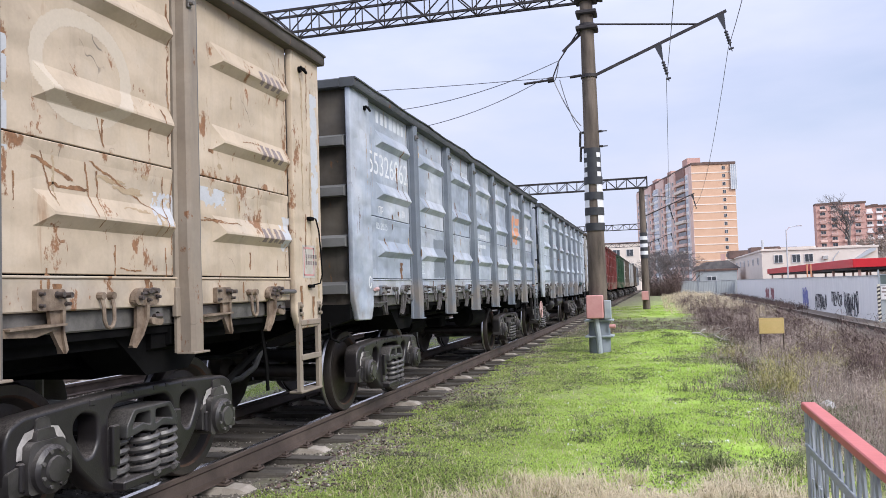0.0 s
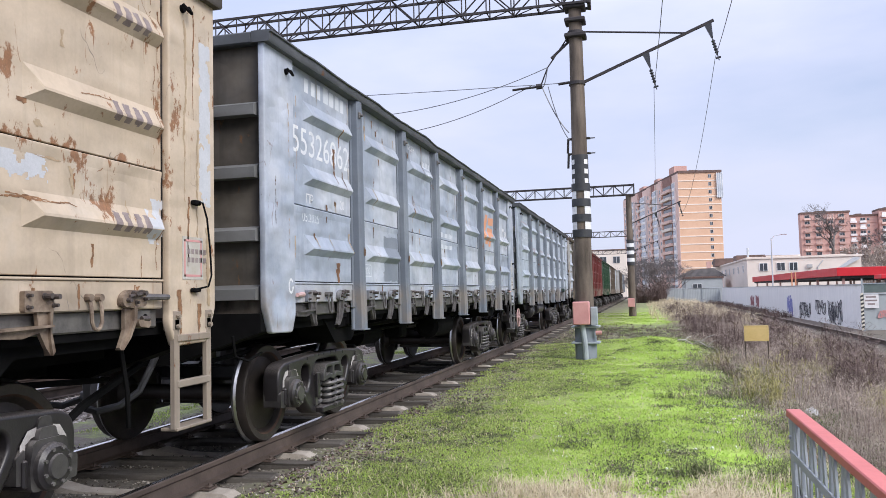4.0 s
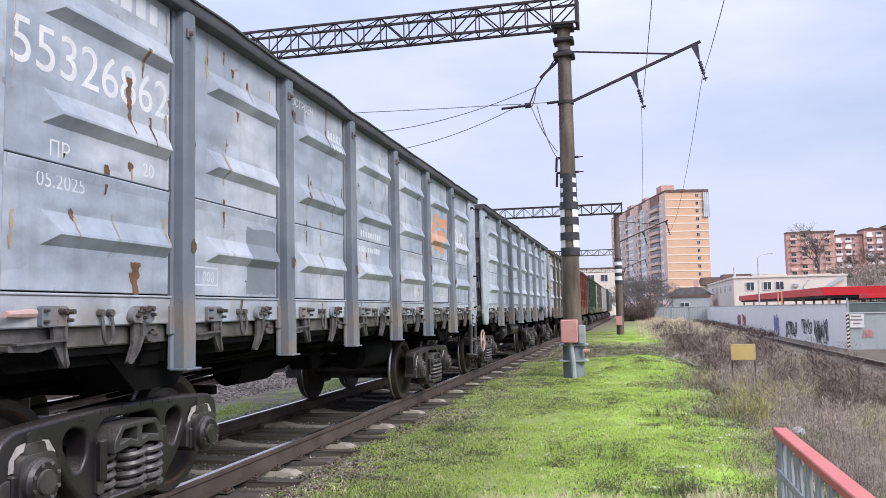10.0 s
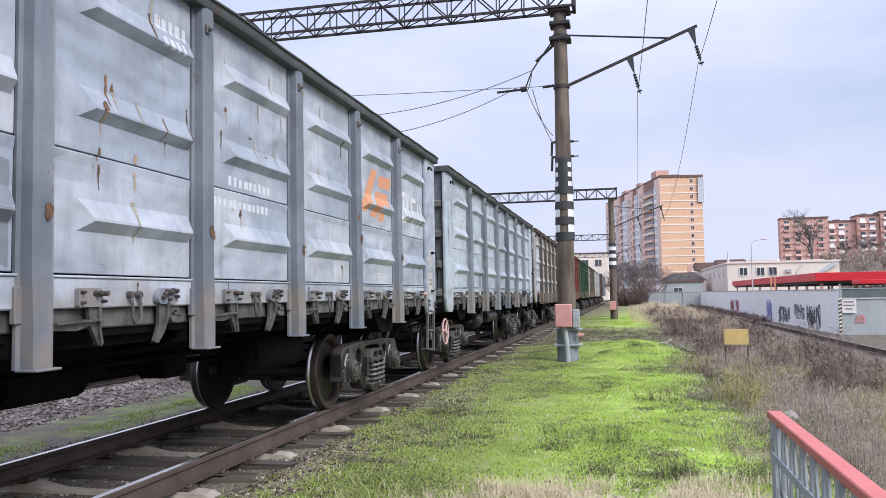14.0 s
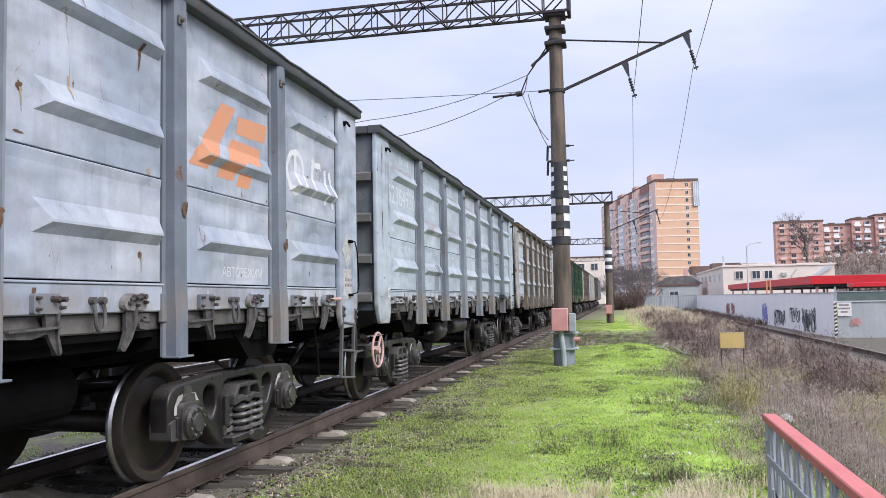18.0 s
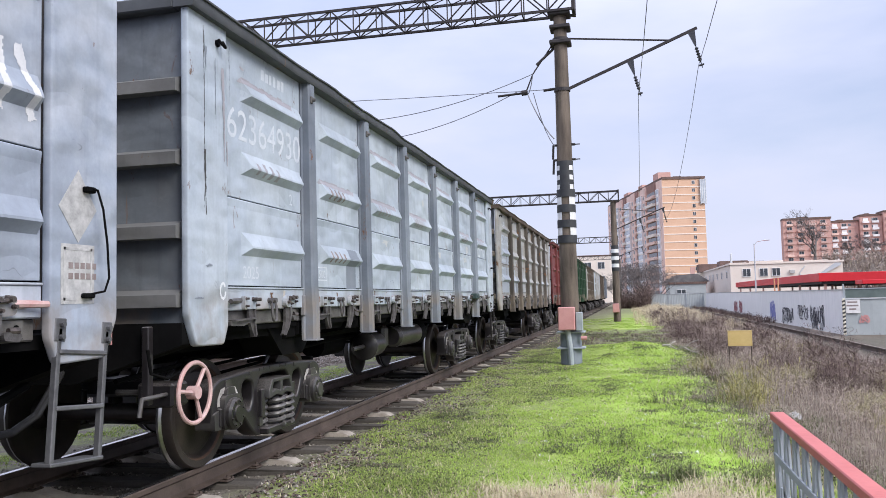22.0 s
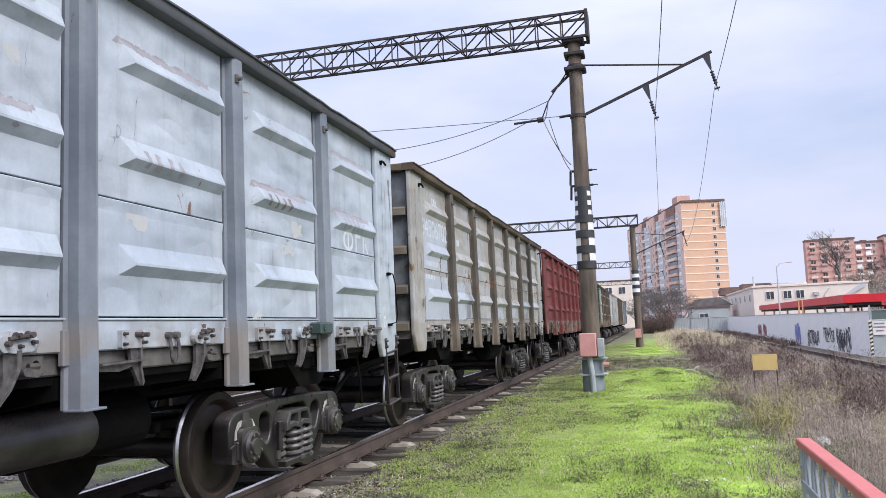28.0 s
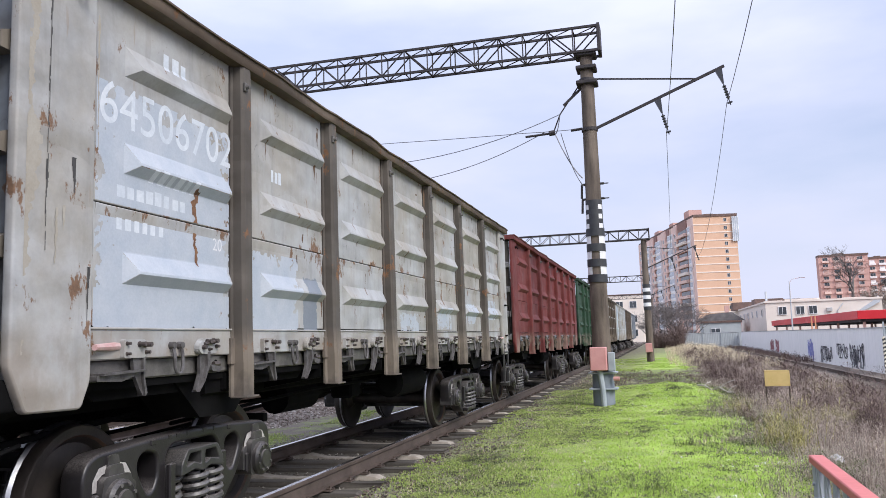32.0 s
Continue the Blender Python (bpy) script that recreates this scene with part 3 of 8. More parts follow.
# ---- mesh tools ----
class Shape:
    """Collects vertices and faces of one mesh, with a material index for each face."""

    def __init__(self):
        self.v, self.f, self.m = [], [], []

    def add(self, verts, faces, mat=0):
        n = len(self.v)
        self.v += [tuple(p) for p in verts]
        self.f += [tuple(i + n for i in f) for f in faces]
        self.m += [mat] * len(faces)
        return self

    def box(self, a, b, ch=0.0, mat=0):
        (x0, y0, z0), (x1, y1, z1) = a, b
        if ch <= 0:
            return self.add([(x, y, z) for z in (z0, z1) for y in (y0, y1) for x in (x0, x1)],
                            [(0, 2, 3, 1), (4, 5, 7, 6), (0, 1, 5, 4), (2, 6, 7, 3), (0, 4, 6, 2), (1, 3, 7, 5)], mat)
        lo, hi = Vector(a), Vector(b)
        verts, key = [], {}
        for sx in (0, 1):
            for sy in (0, 1):
                for sz in (0, 1):
                    for ax in range(3):
                        p = [lo.x + ch if not sx else hi.x - ch, lo.y + ch if not sy else hi.y - ch, lo.z + ch if not sz else hi.z - ch]
                        p[ax] = (lo, hi)[(sx, sy, sz)[ax]][ax]
                        key[sx, sy, sz, ax] = len(verts)
                        verts.append(tuple(p))
        faces = []
        for ax in range(3):
            u, w = (ax + 1) % 3, (ax + 2) % 3
            for s in (0, 1):
                loop = []
                for du, dw in ((0, 0), (1, 0), (1, 1), (0, 1)):
                    c = [0, 0, 0]
                    c[ax], c[u], c[w] = s, du, dw
                    loop.append(key[(*c, ax)])
                faces.append(tuple(loop if s else loop[::-1]))
            for du in (0, 1):
                for dw in (0, 1):
                    c0, c1 = [0, 0, 0], [0, 0, 0]
                    c0[ax], c1[ax] = 0, 1
                    c0[u] = c1[u] = du
                    c0[w] = c1[w] = dw
                    q = (key[(*c0, u)], key[(*c1, u)], key[(*c1, w)], key[(*c0, w)])
                    faces.append(q if du == dw else q[::-1])
        for sx in (0, 1):
            for sy in (0, 1):
                for sz in (0, 1):
                    q = tuple(key[sx, sy, sz, ax] for ax in range(3))
                    faces.append(q if (sx + sy + sz) % 2 else q[::-1])
        return self.add(verts, faces, mat)

    def cyl(self, p, q, r, r2=None, n=12, mat=0, caps=True):
        p, q = Vector(p), Vector(q)
        r2 = r if r2 is None else r2
        d = (q - p).normalized()
        u = d.orthogonal().normalized()
        w = d.cross(u)
        ring = [(math.cos(2 * math.pi * i / n), math.sin(2 * math.pi * i / n)) for i in range(n)]
        verts = [p + r * (c * u + s * w) for c, s in ring] + [q + r2 * (c * u + s * w) for c, s in ring]
        faces = [(i, (i + 1) % n, n + (i + 1) % n, n + i) for i in range(n)]
        if caps:
            faces += [tuple(range(n))[::-1], tuple(range(n, 2 * n))]
        return self.add(verts, faces, mat)

    def tube(self, pts, r, n=6, mat=0, closed=False):
        pts = [Vector(p) for p in pts]
        verts, faces = [], []
        u = None
        k = len(pts)
        for i, p in enumerate(pts):
            a, b = pts[(i - 1) % k if closed else max(i - 1, 0)], pts[(i + 1) % k if closed else min(i + 1, k - 1)]
            d = (b - a).normalized()
            u = d.orthogonal().normalized() if u is None else (u - d * u.dot(d)).normalized()
            w = d.cross(u)
            verts += [p + r * (math.cos(2 * math.pi * j / n) * u + math.sin(2 * math.pi * j / n) * w) for j in range(n)]
        for i in range(k if closed else k - 1):
            for j in range(n):
                a, b = i * n, ((i + 1) % k) * n
                faces.append((a + j, a + (j + 1) % n, b + (j + 1) % n, b + j))
        if not closed:
            faces += [tuple(range(n))[::-1], tuple(range((k - 1) * n, k * n))]
        return self.add(verts, faces, mat)

    def prism(self, poly, axis, a, b, mat=0):
        """Extrudes a polygon given in the two other axes (in the order x, y, z) from a to b along axis."""
        def at(p, h):
            q = list(p)
            q.insert(axis, h)
            return tuple(q)
        n = len(poly)
        area = sum(poly[i][0] * poly[(i + 1) % n][1] - poly[(i + 1) % n][0] * poly[i][1] for i in range(n))
        if (area > 0) == (axis == 1):
            poly = poly[::-1]
        verts = [at(p, a) for p in poly] + [at(p, b) for p in poly]
        faces = [tuple(range(n))[::-1], tuple(range(n, 2 * n))] + [(i, (i + 1) % n, n + (i + 1) % n, n + i) for i in range(n)]
        if (b < a):
            faces = [f[::-1] for f in faces]
        return self.add(verts, faces, mat)

    def lathe(self, profile, axis, n=24, mats=None):
        """Turns (radius, height) pairs round an axis through the origin."""
        verts, faces, fm = [], [], []
        for r, h in profile:
            for i in range(n):
                c, s = r * math.cos(2 * math.pi * i / n), r * math.sin(2 * math.pi * i / n)
                verts.append(((h, c, s), (s, h, c), (c, s, h))[axis])
        for k in range(len(profile) - 1):
            for i in range(n):
                faces.append((k * n + i, k * n + (i + 1) % n, (k + 1) * n + (i + 1) % n, (k + 1) * n + i))
                fm.append(mats[k] if mats else 0)
        base = len(self.v)
        self.v += verts
        self.f += [tuple(i + base for i in f) for f in faces]
        self.m += fm
        return self

    def data(self, name, smooth=False):
        me = bpy.data.meshes.new(name)
        me.from_pydata(self.v, [], self.f)
        me.polygons.foreach_set("material_index", self.m)
        if smooth:
            me.polygons.foreach_set("use_smooth", [True] * len(self.f))
            me.set_sharp_from_angle(angle=radians(38))
        me.update()
        return me


def plate(loops, depth, bevel=0.0, resolution=1):
    """A mesh of a flat outline with holes, given as loops of (u, v), spread over +-depth / 2."""
    cu = bpy.data.curves.new("outline", "CURVE")
    cu.dimensions, cu.fill_mode = "2D", "BOTH"
    cu.extrude, cu.bevel_depth, cu.bevel_resolution = max(depth / 2 - bevel, 0.0005), bevel, resolution
    if bevel:
        cu.offset = -bevel
    for loop in loops:
        s = cu.splines.new("POLY")
        s.points.add(len(loop) - 1)
        for p, (u, w) in zip(s.points, loop):
            p.co = (u, w, 0, 1)
        s.use_cyclic_u = True
    ob = new("outline", cu)
    me = bpy.data.meshes.new_from_object(ob.evaluated_get(bpy.context.evaluated_depsgraph_get()))
    bpy.data.objects.remove(ob)
    bpy.data.curves.remove(cu)
    return me


def rounded(loop, r, n=3):
    """The same outline with its corners rounded."""
    out, k = [], len(loop)
    for i in range(k):
        a, b, c = Vector(loop[i - 1]), Vector(loop[i]), Vector(loop[(i + 1) % k])
        d = min(r, 0.45 * (a - b).length, 0.45 * (c - b).length)
        p, q = b + (a - b).normalized() * d, b + (c - b).normalized() * d
        for j in range(n + 1):
            t = j / n
            out.append(tuple((1 - t) ** 2 * p + 2 * t * (1 - t) * b + t * t * q))
    return out


def turned(me, m):
    me.transform(m)
    return me


def dressed(ob, materials):
    """Gives an object its own materials on a mesh that it may share."""
    me = ob.data
    while len(me.materials) < len(materials):
        me.materials.append(None)
    for slot, mat in zip(ob.material_slots, materials):
        slot.link = "OBJECT"
        slot.material = mat
    return ob


def part(name, me, material, parent, label="", m=None, smooth=False):
    if isinstance(me, Shape):
        me = me.data(name, smooth)
    ob = new(name, me)
    dressed(ob, material if isinstance(material, (list, tuple)) else [material])
    ob.parent = parent
    if m is not None:
        ob.matrix_basis = m
    return tagged(ob, label)


def thing(name, label, category, m=None, group="", kind=""):
    ob = new(name)
    ob.empty_display_size = 0.2
    if m is not None:
        ob.matrix_basis = m
    return tagged(ob, label, category, group, kind)


def lettering(name, text, size, material, parent, m, label=""):
    cu = bpy.data.curves.new(name, "FONT")
    cu.body, cu.size, cu.extrude, cu.align_x = text, size, 0.0001, "LEFT"
    ob = new(name, cu)
    cu.materials.append(material)
    ob.parent = parent
    ob.matrix_basis = m
    return tagged(ob, label)


# ---- ground ----
def bump_at(x, y, cx, cy, rx, ry):
    return math.exp(-((x - cx) / rx) ** 2 - ((y - cy) / ry) ** 2)


def smooth_step(a, b, v):
    t = min(1, max(0, (v - a) / (b - a)))
    return t * t * (3 - 2 * t)


def ground_height(x, y):
    h = -0.23
    h -= 0.03 * (smooth_step(-2.4, -1.5, x) - smooth_step(1.0, 1.35, x))
    h += 0.03 * noise.noise((1.7 * x, 1.7 * y, 2.0)) * smooth_step(0.9, 1.3, x) * (1 - smooth_step(1.9, 2.4, x))
    h += smooth_step(1.5, 2.3, x) * (0.24 * bump_at(x, y, 4.3, 22.6, 2.2, 2.4) + 0.16 * bump_at(x, y, 4.9, 21.5, 1.0, 2.4) - 0.30 * bump_at(x, y, 4.4, 29.5, 3.2, 3.2))
    h += 0.05 * bump_at(x, y, 4.6, 15.5, 1.3, 1.6) - 0.05 * bump_at(x, y, 3.4, 12.0, 1.2, 1.8)
    h -= 0.32 * smooth_step(6.0, 10.5, x)
    h -= 0.15 * smooth_step(12.2, 13.2, x) * smooth_step(26, 34, y)
    h += 9.0 * smooth_step(34, 52, x) * smooth_step(140, 200, y)
    h += (0.035 * noise.noise((0.6 * x, 0.6 * y, 0.3)) + 0.05 * noise.noise((1.3 * x, 1.1 * y, 4.3))) * smooth_step(1.7, 2.6, x)
    return h


def make_ground():
    xs = [-1500, -600, -200, -80, -40, -20] + [-12 + 0.5 * i for i in range(17)] + [-3.6 + 0.3 * i for i in range(70)] + [18, 20, 25, 30, 34, 38, 42, 46, 50, 55, 80, 200, 600, 1500]
    ys = [-300, -80, -30, -15, -8, -4] + [-2 + 0.4 * i for i in range(120)] + [47 + 2 * i for i in range(40)] + [135, 145, 155, 165, 175, 185, 195, 205, 300, 500, 900, 2500]
    s = Shape()
    s.v = [(x, y, ground_height(x, y)) for y in ys for x in xs]
    n = len(xs)
    s.f = [(j * n + i, j * n + i + 1, (j + 1) * n + i + 1, (j + 1) * n + i) for j in range(len(ys) - 1) for i in range(n - 1)]
    s.m = [0] * len(s.f)
    ob = new("ground", s.data("ground", True))
    dressed(ob, [M["ground"]])
    tagged(ob, "uneven mossy soil with grass beside the railway", "ground", kind="structure")


make_ground()


# ---- the railway track ----
RAIL_SECTION = [(-0.075, 0), (0.075, 0), (0.075, 0.012), (0.02, 0.028), (0.012, 0.12), (0.036, 0.138), (0.036, 0.17), (0.028, 0.18),
                (-0.028, 0.18), (-0.036, 0.17), (-0.036, 0.138), (-0.012, 0.12), (-0.02, 0.028), (-0.075, 0.012)]


def rail_mesh(y0, y1):
    s = Shape()
    n = len(RAIL_SECTION)
    s.v = [(x, y, z - 0.18) for y in (y0, y1) for x, z in RAIL_SECTION]
    for i in range(n):
        j = (i + 1) % n
        s.f.append((j, i, n + i, n + j))
        s.m.append(1 if i in (7,) else 0)
    return s.data("rail")


def timber_mesh(seed):
    rng = random.Random(seed)
    s = Shape()
    s.box((-1.36 + rng.uniform(-0.05, 0.03), -0.12, -0.17), (1.34 + rng.uniform(-0.05, 0.05), 0.12, 0.0), 0.018)
    s.v = [(x + (rng.uniform(-0.08, 0.04) if x > 1 else 0), y + rng.uniform(-0.02, 0.02), z + rng.uniform(-0.02, 0.008)) for x, y, z in s.v]
    return s.data("timber_sleeper")


def concrete_sleeper_mesh():
    s = Shape()
    for e in (-1, 1):
        pts = []
        for x, hw, top in ((1.25, 0.07, -0.10), (1.08, 0.095, -0.02), (0.62, 0.10, 0.0), (0.35, 0.09, -0.05), (0.0, 0.08, -0.055)):
            pts.append([(e * x, -hw - 0.035, -0.2), (e * x, hw + 0.035, -0.2), (e * x, hw, top), (e * x, -hw, top)])
        verts = [p for ring in pts for p in ring]
        faces = [(k * 4 + i, k * 4 + (i + 1) % 4, (k + 1) * 4 + (i + 1) % 4, (k + 1) * 4 + i) for k in range(4) for i in range(4)] + [(0, 3, 2, 1)]
        s.add(verts, [f if e < 0 else f[::-1] for f in faces])
    return s.data("concrete_sleeper")


def fastening_mesh():
    s = Shape()
    s.box((-0.15, -0.07, 0.0), (0.15, 0.07, 0.014), 0.004)
    for e in (-1, 1):
        s.box((e * 0.105 - 0.026, -0.036, 0.014), (e * 0.105 + 0.026, 0.036, 0.034), 0.007)
        s.cyl((e * 0.112, 0, 0.03), (e * 0.112, 0, 0.056), 0.013, n=6)
        s.cyl((e * 0.135, 0.05, 0.01), (e * 0.135, 0.05, 0.03), 0.012, n=6)
    return s.data("rail_fastening")


TIMBERS = [timber_mesh(i) for i in range(5)]
CONCRETE_SLEEPER = concrete_sleeper_mesh()
FASTENING = fastening_mesh()


def make_track(label, cx, base, y0, y1, every, rng, top=1.0, fasten_to=40, all_concrete=False, lift=0.0, steel=("rail", "railhead")):
    track = thing("railway_track", label, "railway track", pose(cx, 0, base), kind="structure")
    for e in (-1, 1):
        part("rail", rail_mesh(y0, y1), [M[k] for k in steel], track, "rusty steel rail", pose(e * 0.797, 0, 0))
    y, i = y0 + 0.3, 0
    while y < y1:
        jitter = rng.uniform(-0.05, 0.05)
        if all_concrete or i % 3 == 0:
            part("concrete_sleeper", CONCRETE_SLEEPER, M["concrete"], track, "", pose(rng.uniform(-0.03, 0.03), y + jitter, -0.19 + lift, 0, 0, rng.uniform(-1, 1)))
        else:
            part("timber_sleeper", rng.choice(TIMBERS), M["timber"], track, "", pose(rng.uniform(-0.05, 0.05), y + jitter, -0.2 + lift, 0, 0, rng.uniform(-2, 2)))
        if y < fasten_to:
            for e in (-1, 1):
                part("rail_fastening", FASTENING, M["rail"], track, "", pose(e * 0.797, y + jitter, -0.195))
        y += every
        i += 1
    return track


make_track("main line of rusty rails on timber and concrete sleepers", 0, 0, -9, 175, 0.55, random.Random(3), fasten_to=32)
make_track("second line on pale concrete sleepers beyond the train", -5.0, 0.16, 2, 90, 0.55, random.Random(4), fasten_to=0, all_concrete=True, lift=0.0)
make_track("overgrown rusty siding in front of the sheet fence", 11.1, -0.36, 14, 120, 0.6, random.Random(5), fasten_to=0, lift=-0.03, steel=("rail", "siderail"))


def make_ballast():
    s = Shape()
    poly = [(-2.75, -0.36), (-3.7, -0.06), (-6.3, -0.06), (-7.6, -0.4)]
    s.prism(poly, 1, -5, 130)
    ob = new("ballast_bed", s.data("ballast_bed"))
    dressed(ob, [M["ballast"]])
    tagged(ob, "raised bed of brown crushed stone under the second line", "ballast bed", kind="structure")


make_ballast()


def scattered_stones(name, label, count, seed, where, size, mat="stone"):
    """Many small broken stones, joined."""
    rng = np.random.default_rng(seed)
    base = np.array([(1, 0, 0), (-1, 0, 0), (0, 1, 0), (0, -1, 0), (0, 0, 1), (0, 0, -1)], float)
    faces = np.array([(0, 2, 4), (2, 1, 4), (1, 3, 4), (3, 0, 4), (2, 0, 5), (1, 2, 5), (3, 1, 5), (0, 3, 5)])
    v, f = [], []
    for i in range(count):
        x, y, z = where(rng)
        r = size * rng.uniform(0.6, 1.5)
        a = rng.uniform(0, 6.3)
        k = base * r * rng.uniform(0.55, 1.25, (6, 1)) * (1, 1, 0.75)
        c, sn = math.cos(a), math.sin(a)
        k = np.stack([c * k[:, 0] - sn * k[:, 1], sn * k[:, 0] + c * k[:, 1], k[:, 2]], 1)
        v.append(k + (x, y, z))
        f.append(faces + 6 * i)
    me = bpy.data.meshes.new(name)
    me.from_pydata(np.concatenate(v).tolist(), [], np.concatenate(f).tolist())
    ob = new(name, me)
    dressed(ob, [M[mat]])
    tagged(ob, label, "stones", kind="stuff")


def on_bed(rng):
    x = rng.uniform(-6.6, -2.7)
    z = -0.06 if x < -3.7 else -0.06 - 0.3 * (x + 3.7) / 0.95
    return x, 5 + 27 * rng.random() ** 1.3, z + 0.01


def on_main(rng):
    x = rng.uniform(-1.9, 2.15)
    y = 4 + 34 * rng.random() ** 1.6
    return x, y, ground_height(x, y) + 0.005


scattered_stones("ballast_stones", "loose brown crushed stones heaped on the second line", 26000, 5, on_bed, 0.034)
scattered_stones("track_stones", "dark small stones and chips lying between the sleepers", 26000, 6, on_main, 0.014, "chip")


# ---- the freight train ----
PITCH = 13.85
WHEEL_R = 0.4785
TRAIN_KNOTS = [(0, 7.258), (1, 6.855), (2, 6.428), (3, 5.985), (3.5, 5.79), (5.5, 4.9), (6, 4.66), (7, 4.105), (8, 3.515), (9, 2.91),
               (10, 2.265), (11, 1.546), (12, 0.802), (13, 0.01), (14, -0.83), (14.5, -1.25), (16.5, -3.09), (17, -3.575), (18, -4.61),
               (19, -5.70), (20, -6.82), (21, -8.02), (22, -9.26), (23, -10.53), (24, -11.84), (25, -13.24), (25.5, -13.96),
               (27.5, -17.13), (28, -17.97), (29, -19.66), (30, -21.35), (31, -23.14), (32, -25.02)]


def train_at(t):
    """How far the train has come along the line at t seconds, smoothly between the knots."""
    k = TRAIN_KNOTS
    i = max(j for j in range(len(k) - 1) if k[j][0] <= t or j == 0)

    def slope(j):
        a, b = k[max(j - 1, 0)], k[min(j + 1, len(k) - 1)]
        return (b[1] - a[1]) / (b[0] - a[0])
    (t0, s0), (t1, s1) = k[i], k[i + 1]
    h, u = t1 - t0, (t - t0) / (t1 - t0)
    return ((2 * u ** 3 - 3 * u ** 2 + 1) * s0 + (u ** 3 - 2 * u ** 2 + u) * h * slope(i)
            + (3 * u ** 2 - 2 * u ** 3) * s1 + (u ** 3 - u ** 2) * h * slope(i + 1))


BAY, END, SEAM = 1.72, 6.52, 5.94
POSTS = [(-2.5 + i) * BAY for i in range(6)]
PANEL_W = 1.58
SHIFT = 0.03
RIB_Z = (1.83, 2.51, 3.13)
RIB_MID, RIB_HALF, RIB_H = 0.11, 0.60, 0.195


RIB_D, RIB_LO, RIB_HI, RIB_LEFT, RIB_RIGHT = 0.060, 0.064, 0.080, 0.095, 0.02


def rib(s, z, d=RIB_D):
    """A pressed stiffening rib: long sloping top, rounded nose, undercut below, a long taper at its leading end."""
    a, b, h = RIB_MID - RIB_HALF, RIB_MID + RIB_HALF, RIB_H
    lo, hi, l, r = z + RIB_LO, z + RIB_HI, RIB_LEFT, RIB_RIGHT
    verts = [(0, a, z), (0, b, z), (0, b, z + h), (0, a, z + h), (d, a + l, lo), (d, b - r, lo), (0.97 * d, b - r, hi), (0.97 * d, a + l, hi)]
    s.add(verts, [(4, 5, 6, 7), (0, 1, 5, 4), (1, 2, 6, 5), (2, 3, 7, 6), (3, 0, 4, 7)])


def panel_mesh(z0, z1, ribs):
    s = Shape()
    s.box((-0.02, -PANEL_W / 2, z0), (0, 0.738, z1), 0.004)
    for z in ribs:
        rib(s, z)
    if z0 < 2:
        s.prism([(0, z1 - 0.001), (0.008, z1 - 0.007), (0.008, z1 - 0.016), (0, z1 - 0.075)], 1, -0.74, 0.735)
    return s.data("side_panel")


def post_mesh():
    s = Shape()
    prof = [(-0.02, -0.105), (0.0, -0.105), (0.012, -0.082), (0.08, -0.078), (0.105, -0.055), (0.108, 0.035), (0.085, 0.078), (0.012, 0.082), (0.0, 0.105), (-0.02, 0.105)]
    n = len(prof)
    verts = []
    for z, k in ((1.06, 1.12), (1.30, 1.12), (1.62, 1.0), (3.45, 0.9), (3.63, 0.85)):
        verts += [(x * k if x > 0 else x, y * (0.9 if k > 1 else 1), z) for x, y in prof]
    faces = [(r * n + i, r * n + (i + 1) % n, (r + 1) * n + (i + 1) % n, (r + 1) * n + i) for r in range(4) for i in range(n)]
    s.add(verts, faces + [tuple(range(n))[::-1], tuple(range(4 * n, 5 * n))])
    for k in range(4):
        s.m[k * n + 5] = s.m[k * n + 6] = 1
    s.box((-0.02, -0.12, 1.3), (0.02, 0.12, 1.5), 0.006)
    s.box((-0.01, -0.09, 1.05), (0.13, 0.10, 1.064), 0.003)
    s.cyl((0.05, 0.092, 1.22), (0.05, 0.092, 1.78), 0.013, n=6)
    return s.data("side_post")


def corner_mesh():
    loop = rounded([(-0.29, 3.64), (-0.29, 1.36), (-0.18, 1.125), (0.22, 1.115), (0.29, 1.27), (0.29, 3.64)], 0.03)
    me = plate([loop], 0.06, 0.012)
    return turned(me, Matrix(((0, 0, 1, 0), (1, 0, 0, 0), (0, 1, 0, 0), (0, 0, 0, 1))))


def latch_mesh():
    """Cast plate with bolts on the sill, a pointed tooth below and a ledge beside it."""
    s = Shape()
    s.prism(rounded([(-0.14, 1.292), (0.06, 1.292), (0.075, 1.33), (0.06, 1.405), (-0.14, 1.405)], 0.014), 0, 0.0, 0.032, 1)
    for y, z, r in ((-0.118, 1.318, 0.009), (-0.118, 1.38, 0.009), (0.0, 1.375, 0.014), (0.056, 1.372, 0.015), (0.066, 1.325, 0.010)):
        s.cyl((0.02, y, z), (0.038, y, z), r * 1.35, n=8, mat=2)
        s.cyl((0.03, y, z), (0.03 + 3.4 * r, y + 0.3 * r, z), r, n=8, mat=2)
    s.cyl((0.045, -0.005, 1.375), (0.045, 0.085, 1.37), 0.011, n=6, mat=2)
    s.prism([(-0.035, 1.305), (0.07, 1.305), (0.06, 1.18), (0.088, 1.075), (0.07, 1.055), (0.035, 1.10), (-0.015, 1.185)], 0, -0.012, 0.012)
    s.prism([(0.045, 1.30), (0.07, 1.305), (0.06, 1.18), (0.088, 1.075), (0.07, 1.055), (0.05, 1.15)], 0, -0.03, 0.03)
    s.prism(rounded([(-0.36, 1.20), (0.04, 1.212), (0.035, 1.195), (-0.14, 1.155), (-0.36, 1.165)], 0.01), 0, -0.06, 0.02)
    s.prism([(-0.34, 1.209), (0.05, 1.221), (0.05, 1.209), (-0.34, 1.197)], 0, -0.06, 0.055)
    return s.data("latch_tooth")


